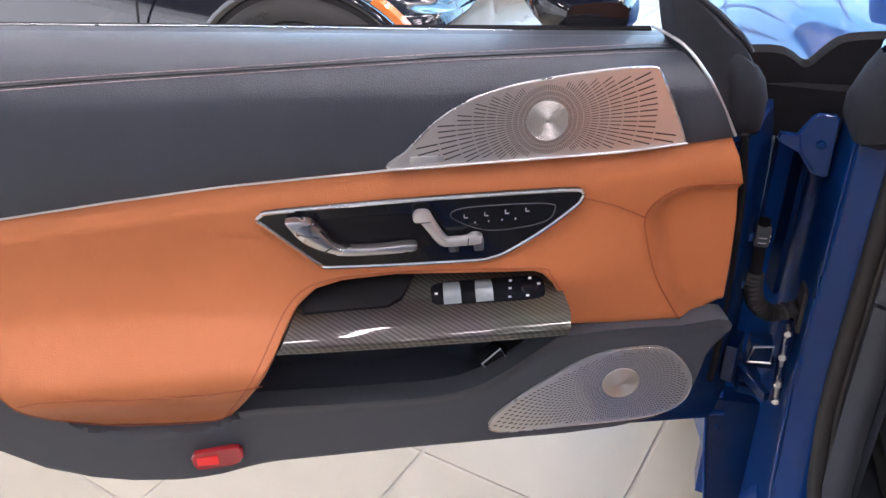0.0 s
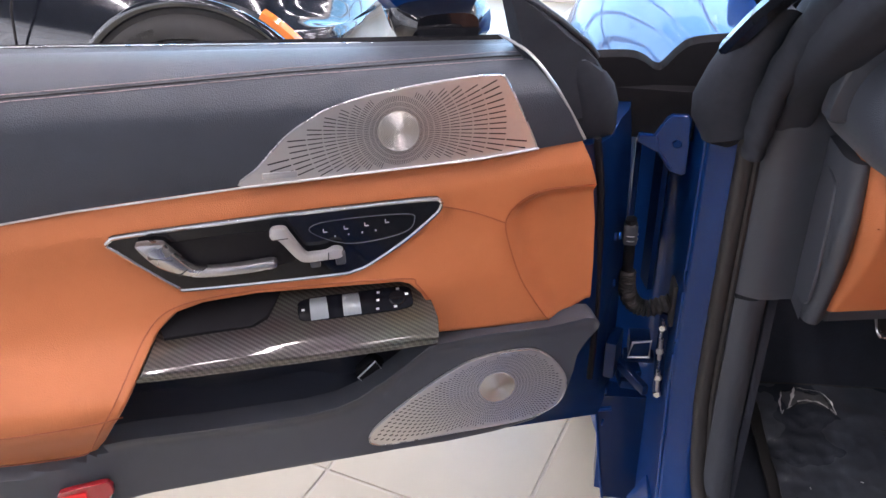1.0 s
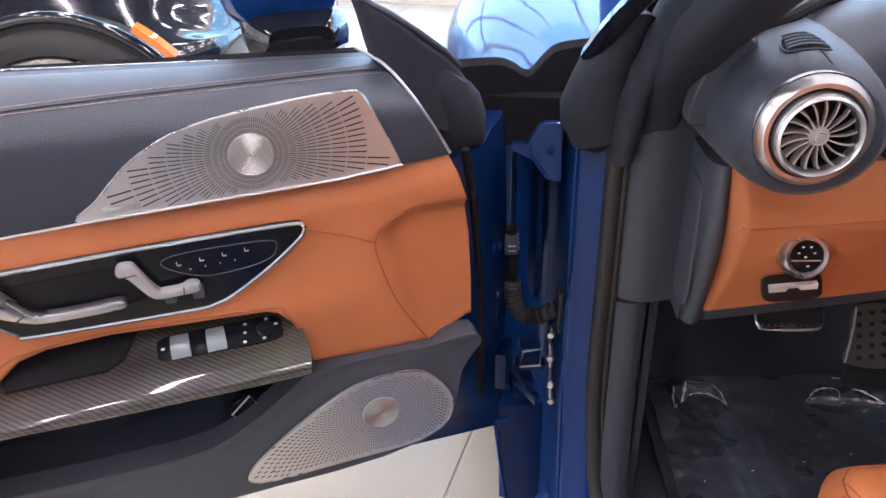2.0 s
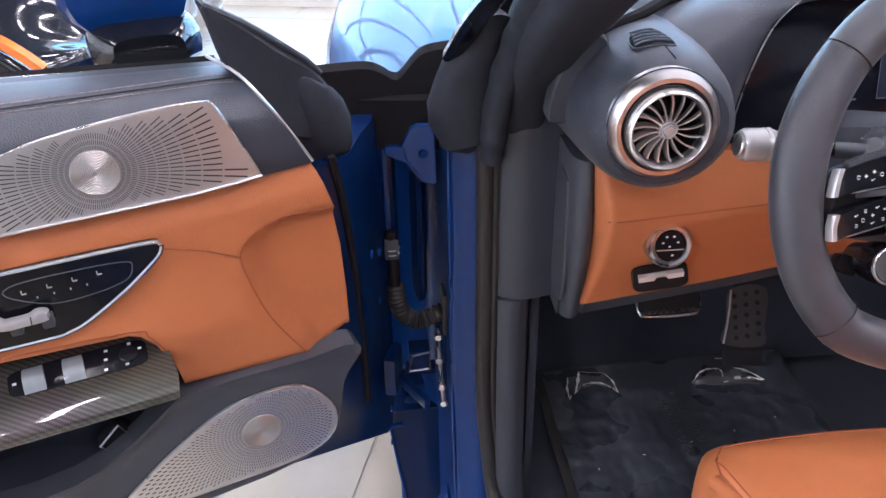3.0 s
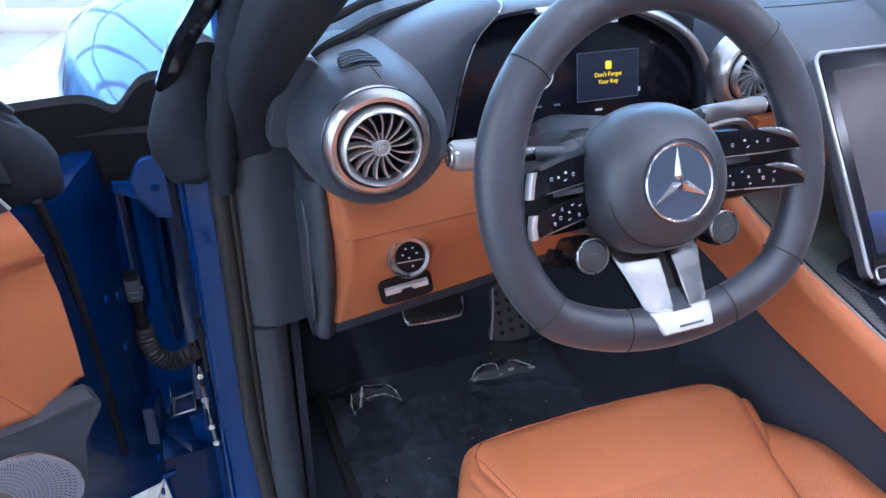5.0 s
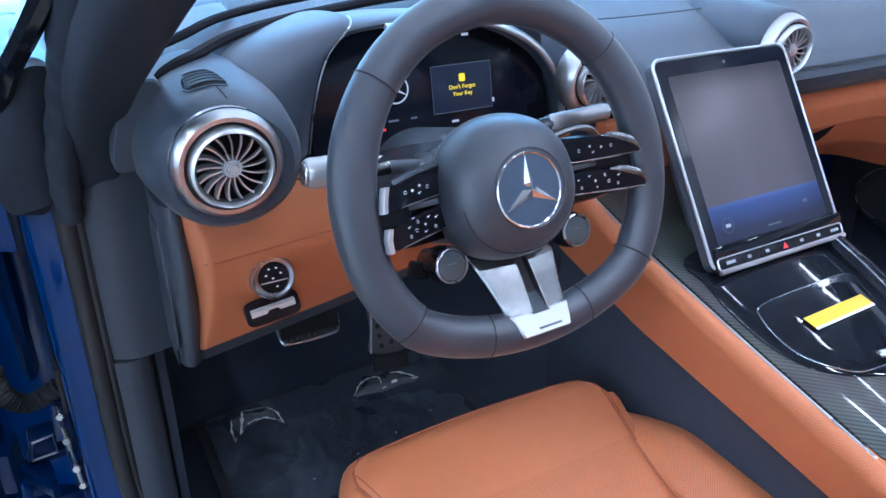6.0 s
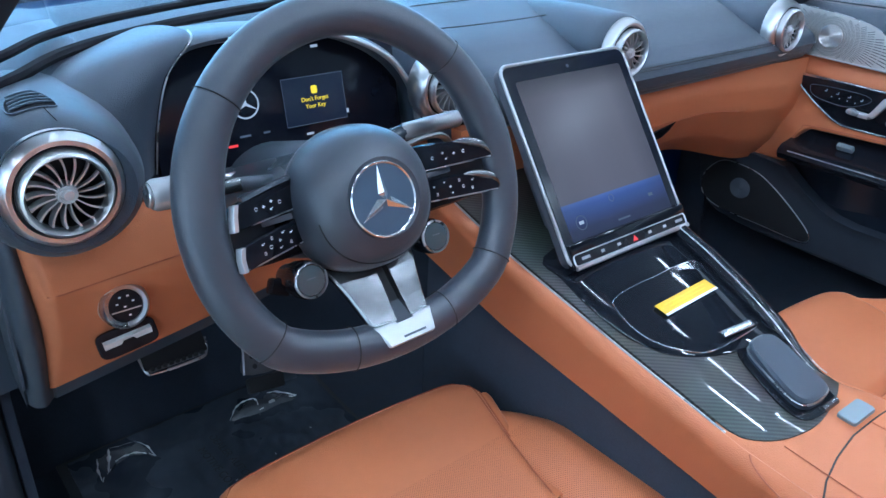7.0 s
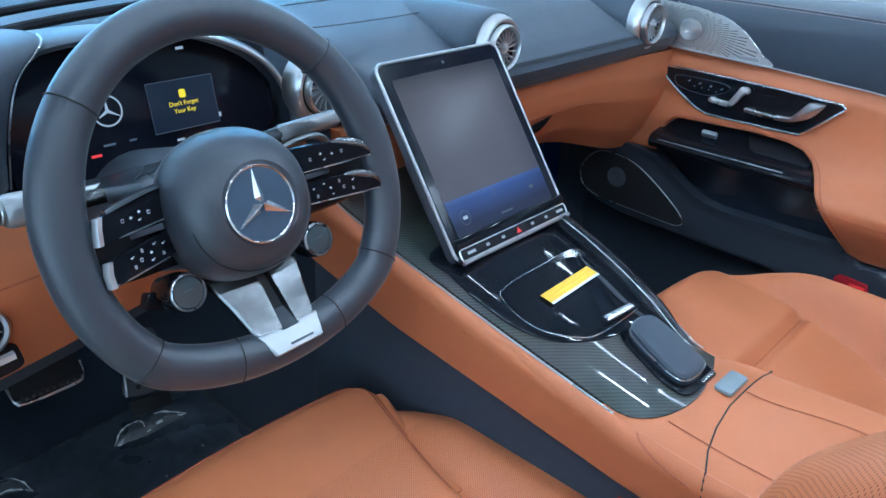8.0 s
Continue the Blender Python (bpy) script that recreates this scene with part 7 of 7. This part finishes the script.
rest = part("armrest", sheet(arm_pt, steps(0, 1, 44), steps(0, 1, 60), 0.03, (0, 0, -1)), ORANGE, cons, "cognac leather armrest")
rail_pts = [(right(y) - 0.012 + 0.002 * sstep(0.40, 0.30, y), y, crown(y, right(y) - 0.012) + 0.012 * sstep(0.30, 0.40, y) - 0.004) for y in steps(0.300, 0.600, 40)]
grab = part("grab_rail", tube(rail_pts, [0.004 + 0.010 * sstep(0, 10, i) for i in range(41)], 14, flat=0.8), GLOSS, cons, "glossy raised rail along the console")
part("rail_line", tube([Vector(p) + Vector((-0.006, 0, 0.0098 * (0.4 + 0.6 * sstep(0, 10, i)))) for i, p in enumerate(rail_pts)], 0.0008, 6), LEVER, grab)
part("rail_line", tube([Vector(p) + Vector((0.012 * (0.4 + 0.6 * sstep(0, 10, i)), 0, 0.004)) for i, p in enumerate(rail_pts)], 0.0008, 6), LEVER, grab)
gap = [Vector((x, y, crown(y, x) - 0.0026)) for x, y in ((left(0.2) + u * (right(0.2) - left(0.2)), interp(u, [(0.0, 0.212), (0.1, 0.221), (0.25, 0.228), (0.45, 0.233), (1.0, 0.232)])) for u in steps(0.0, 1.0, 40))]
part("lid_gap", tube(gap, 0.0015, 6), DARK, rest)
for xs, bow in ((0.874, 0.0), (0.974, 0.022)):
    part("seam", tube([Vector((xs + bow * sstep(0.235, 0.12, y), y, crown(y, xs) - 0.0009)) for y in steps(-0.3, 0.231 if xs > 0.9 else 0.266, 40)], 0.0008, 4), SEAM, rest)

# ---- seats ----


def seat(name, at, label, thigh):
    """A sports seat; thigh: a wide pull-out thigh pad whose edge overlaps the bolsters."""
    e = thing(name, label, "car seat", pose(*at), group="sports seats")

    def cushion(u, v):
        k = 2 * u - 1
        a = abs(k)
        y = -0.52 * (1 - v)
        nose = sstep(0.90, 1.0, v)
        corner = 0.045 * (1 - math.sqrt(max(0.0, 1 - sstep(0.70, 1.0, a) ** 2)))
        if thigh:
            w = interp(v, [(0.0, 0.125), (0.55, 0.135), (0.62, 0.142), (1.0, 0.193)])
            z = 0.056 - 0.022 * (1 - v) - 0.010 * (1 - a * a) * sstep(1.0, 0.4, v)
        else:
            w = interp(v, [(0.0, 0.095), (0.3, 0.098), (0.45, 0.120), (0.62, 0.135), (1.0, 0.150)])
            z = 0.050 - 0.010 * sstep(1.0, 0.66, v) - 0.070 * sstep(0.72, 0.25, v) + 0.016 * a * a * sstep(0.60, 0.40, v)
            z -= 0.012 * math.exp(-((v - 0.635) / 0.020) ** 2)
        z -= 0.030 * (1 - math.sqrt(max(0.0, 1 - nose ** 2))) + 0.030 * (1 - math.sqrt(max(0.0, 1 - sstep(0.84, 1.0, a) ** 2)))
        return Vector((k * w, y + (0.014 * (1 - k * k) - corner) * sstep(0.7, 1.0, v), z))

    pad_ = part("cushion", sheet(cushion, steps(0, 1, 48), steps(0, 1, 90), 0.075, (0, -0.15, -1)), PERF if thigh else ORANGE, e, "perforated cognac leather cushion" if thigh else "smooth cognac leather cushion with a cross seam")
    if thigh:
        part("piping", tube([cushion(u, v) + Vector((0, 0, 0.0003)) for u, v in [(0.035, q) for q in steps(0.62, 0.93, 12)] + [(0.05, 0.955)] + [(q, 0.965) for q in steps(0.09, 0.91, 24)] + [(0.95, 0.955)] + [(0.965, q) for q in steps(0.93, 0.62, 12)]], 0.0012, 6), SEAM, pad_)
    for s in (-1, 1):
        if thigh:
            roll = [cushion(0.5 + s * 0.475, v) + Vector((0, 0, -0.004)) for v in steps(0.545, 0.94, 24)]
            part("edge_roll", tube(roll, [0.0125, 0.0125, 0.0110] + [0.0092] * 22, 12), ORANGE, pad_, "rolled leather edge")
            part("edge_seam", tube([cushion(0.5 + s * 0.452, v) + Vector((0, 0, 0.0004)) for v in steps(0.56, 0.95, 24)], 0.0008, 5), SEAM, pad_)

        def bolster(u, v, s=s):
            y = -0.075 - 0.45 * (1 - v)
            rise = sstep(1.0, 0.72, v)
            hw = interp(v, [(0.0, 0.125), (0.5, 0.125), (0.8, 0.118), (0.93, 0.100), (1.0, 0.07)])
            a = math.pi * (1 - u)
            if not thigh:
                vv = 0.02 + 0.955 * v
                edge = cushion(0.96, vv)
                crest = 0.034 + 0.038 * sstep(0.97, 0.66, v)
                top = sstep(0.0, 0.72, u)
                return Vector((s * (edge.x - 0.004 + (0.215 - edge.x) * u * sstep(1.08, 0.85, v)), edge.y - 0.01, edge.z - 0.012 + (crest - edge.z + 0.012) * top - 0.075 * (1 - math.sqrt(max(0.0, 1 - sstep(0.72, 1.0, u) ** 2)))))
            x = 0.118 + hw * (0.5 - 0.5 * math.cos(math.pi - a))
            z = -0.005 + (0.035 + 0.030 * rise) * math.sin(a) ** 0.7
            return Vector((s * x, y + 0.02 * math.sin(a), z))

        part("bolster", sheet(bolster, steps(0.02, 0.98, 26), steps(0, 1, 36), 0.05, (0, 0, -1)), PERF if thigh else ORANGE, e, "rounded cognac side bolster")
        if thigh:
            part("seam", tube([bolster(0.80, v) + Vector((0, 0, 0.0005)) for v in steps(0.02, 0.9, 30)], 0.0009, 5), SEAM, e)
    if not thigh:
        part("crease", tube([cushion(u, 0.635) + Vector((0, 0, -0.0004)) for u in steps(0.04, 0.96, 24)], 0.0014, 5), SEAM, pad_)

    def back(u, v):
        k = 2 * u - 1
        return Vector((k * (0.17 - 0.02 * v), -0.60 - 0.16 * v + 0.05 * k * k, 0.03 + 0.55 * v))

    part("backrest", sheet(back, steps(0, 1, 20), steps(0, 1, 24), 0.10, (0, -1, 0)), ORANGE, e, "cognac leather backrest")
    for s in (-1, 1):
        wing = spline([(s * 0.196, -0.545, 0.10), (s * 0.195, -0.578, 0.19), (s * 0.192, -0.625, 0.25), (s * 0.186, -0.69, 0.32), (s * 0.176, -0.77, 0.47)], 6)
        part("back_bolster", tube(wing, [0.030, 0.040, 0.048, 0.052, 0.055] + [0.056] * (len(wing) - 5), 18), PERF, e, "perforated backrest side bolster")
    part("seat_base", box(0.34, 0.46, 0.16, (0, -0.28, -0.10 if thigh else -0.17), 0.03), BLACK_PLASTIC, e)
    return e


seat("driver_seat", (0.642, 0.674, 0.500), "cognac leather driver seat with perforated cushion", True)
seat("passenger_seat", (1.328, 0.50, 0.505), "cognac leather passenger seat beside the console", False)
bk = thing("seat_buckle", "black seat belt buckle with a red button beside the driver seat", "buckle")
part("buckle", box(0.03, 0.02, 0.07, (0.800, 0.268, 0.575), 0.005), BLACK_PLASTIC, bk)
part("release", box(0.022, 0.012, 0.014, (0.800, 0.268, 0.612), 0.003), RED, bk, "red release button")

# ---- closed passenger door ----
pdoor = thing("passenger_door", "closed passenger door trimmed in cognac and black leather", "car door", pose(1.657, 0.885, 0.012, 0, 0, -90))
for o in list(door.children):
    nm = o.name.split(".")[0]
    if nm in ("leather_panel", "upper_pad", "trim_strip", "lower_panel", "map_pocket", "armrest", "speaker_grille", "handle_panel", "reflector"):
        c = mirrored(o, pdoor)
        # Far door's lower panel and speaker in darker copies, shade put into colour.
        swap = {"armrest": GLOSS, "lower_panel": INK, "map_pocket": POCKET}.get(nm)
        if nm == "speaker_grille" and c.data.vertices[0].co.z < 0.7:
            swap = SHADED_MESH
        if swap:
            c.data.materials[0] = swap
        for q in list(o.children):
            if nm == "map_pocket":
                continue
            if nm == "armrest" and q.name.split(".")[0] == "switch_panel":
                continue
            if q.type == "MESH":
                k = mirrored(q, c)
                if swap is SHADED_MESH and q.name.split(".")[0] == "hub":
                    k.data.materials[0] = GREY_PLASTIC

part("window_switch", box(0.030, 0.010, 0.012, (0.283, -0.004, 0.706), 0.003, rot=pose(0, 0, 0, 35)), PALE, pdoor, "satin silver window switch")
# Pale tube stands in for the highlight on the armrest's gloss edge.
part("armrest_line", tube([(0.20 + 0.0105 * i, -0.0445 - 0.001 * math.sin(i / 30 * 3.14), 0.6845) for i in range(24)], 0.0010, 6), LEVER, pdoor, "thin bright line along the armrest")

# ---- the dark car parked behind the door ----
oc = thing("parked_car", "dark glossy car parked beyond the open door", "car")
WX, WY = -0.985, 2.03


def side_ring(x, w, top, lo=0.22):
    return [(x, 2.0 + w, lo), (x, 1.985 + w, 0.45), (x, 2.01 + w, 0.62), (x, 2.11 + w, top - 0.10), (x, 2.22 + w, top - 0.03), (x, 2.5 + w, top), (x, 3.0, top + 0.03), (x, 3.8, top - 0.1), (x, 3.8, lo)]


car_rings = spline([(-5.0, 0.05, 0.95), (-4.0, 0.0, 0.97), (-2.6, 0.0, 0.96), (-1.6, 0.0, 0.92), (-1.05, 0.0, 0.87), (-0.82, 0.01, 0.82), (-0.70, 0.06, 0.76), (-0.60, 0.20, 0.70), (-0.56, 0.5, 0.62)], 5)
part("body", loft([[Vector(p) for p in spline(side_ring(*c)[:7], 5)] + [Vector(p) for p in side_ring(*c)[7:]] for c in car_rings]), DARK_PAINT, oc, "glossy dark body side")
part("wheel_arch", disc((WX, 1.978, 0.340), (0, 1, 0), 0.384, 0.1, 64), DARK, oc)
part("arch_lip", tube([(WX + 0.392 * math.cos(a), 1.983, 0.340 + 0.392 * math.sin(a)) for a in steps(-0.3, 3.45, 56)], 0.016, 10), DARK_PAINT, oc)
wl = part("wheel", lathe((WX, 2.12, 0.340), (0, -1, 0), [(0.20, 0.0), (0.355, 0.01), (0.366, 0.04), (0.368, 0.12), (0.362, 0.145), (0.345, 0.160), (0.318, 0.168), (0.303, 0.166), (0.298, 0.155), (0.24, 0.15)], 72), TYRE, oc, "black tyre on a silver rim")
part("rim", lathe((WX, 2.12, 0.340), (0, -1, 0), [(0.297, 0.160), (0.294, 0.168), (0.282, 0.165), (0.272, 0.12), (0.05, 0.13), (0.04, 0.14)], 56), SATIN, wl, "silver wheel rim")
b = bmesh.new()
for i in range(80):
    a = 2 * math.pi * i / 80
    box(0.030, 0.10, 0.006, (WX + 0.3675 * math.cos(a), 2.03, 0.340 + 0.3675 * math.sin(a)), 0.001, 1, rot=pose(0, 0, 0, 0, -360 * i / 80 + 90, 0), bm=b)
tagged(part("tread", b, TYRE, wl, "tread blocks of the tyre"), kind="stuff")
b = bmesh.new()
for i in range(14):
    a = radians(104 + 1.35 * i)
    for r in (0.322, 0.333):
        if (i * 5 + int(r * 1000)) % 4:
            box(0.005, 0.002, 0.007, (WX + r * math.cos(a), 2.12 - 0.1675, 0.340 + r * math.sin(a)), rot=pose(0, 0, 0, 0, 90 - 104 - 1.35 * i, 0), bm=b)
tagged(part("sidewall_print", b, RUBBER, wl, "raised unreadable print on the tyre wall"), kind="stuff")
part("side_marker", loft([[(WX + r * math.cos(a), y, 0.340 + r * math.sin(a)) for r, y in ((0.414, 1.990), (0.418, 1.968), (0.436, 1.968), (0.442, 1.992))] for a in (radians(42 + 1.6 * i) for i in range(11))]), AMBER, oc, "amber side marker lamp")
part("door_mirror_gap", tube([(-1.5, 1.983, 0.25), (-1.52, 1.978, 0.5), (-1.5, 1.99, 0.70), (-1.47, 2.05, 0.88)], 0.004, 6), DARK, oc)
part("door_handle", box(0.22, 0.03, 0.028, (-2.3, 1.975, 0.72), 0.01), CHROME, oc)

# ---- floor tiles, last ----
tm = bpy.data.meshes.new("tile")
tb = box(0.394, 0.394, 0.010, (0, 0, 0), 0.0015, 1)
tb.to_mesh(tm)
tb.free()
tm.materials.append(TILE)
TROT = -16.0
BASE = pose(-0.382, 1.093, 0, 0, 0, TROT)
rest_v, rest_f = [], []
half = 0.197
for i in range(-24, 26):
    for j in range(-24, 26):
        p = BASE @ Vector((0.2 + 0.4 * i, 0.2 + 0.4 * j, 0))
        if not (-6.4 < p.x < 7.5 and -6.1 < p.y < 6.9):
            continue
        if -2.3 < p.x < 1.3 and -0.3 < p.y < 4.2:
            o = new("tile", tm)
            o.parent = FLOOR
            o.matrix_local = FLOOR.matrix_world.inverted() @ (Matrix.Translation((p.x, p.y, -0.001)) @ pose(0, 0, 0, 0, 0, TROT))
        else:
            k = len(rest_v)
            for dx, dy in ((-half, -half), (half, -half), (half, half), (-half, half)):
                q = BASE @ Vector((0.2 + 0.4 * i + dx, 0.2 + 0.4 * j + dy, 0))
                rest_v += [(q.x, q.y, -0.006), (q.x, q.y, 0.004)]
            rest_f += [(k + 1, k + 3, k + 5, k + 7)] + [(k + 2 * n, k + (2 * n + 2) % 8, k + (2 * n + 3) % 8, k + 2 * n + 1) for n in range(4)]
rm = bpy.data.meshes.new("far_tiles")
rm.from_pydata(rest_v, [], rest_f)
rm.materials.append(TILE)
ro = new("far_tiles", rm)
ro.parent = FLOOR
ro.matrix_local = FLOOR.matrix_world.inverted()
tagged(ro, kind="stuff")
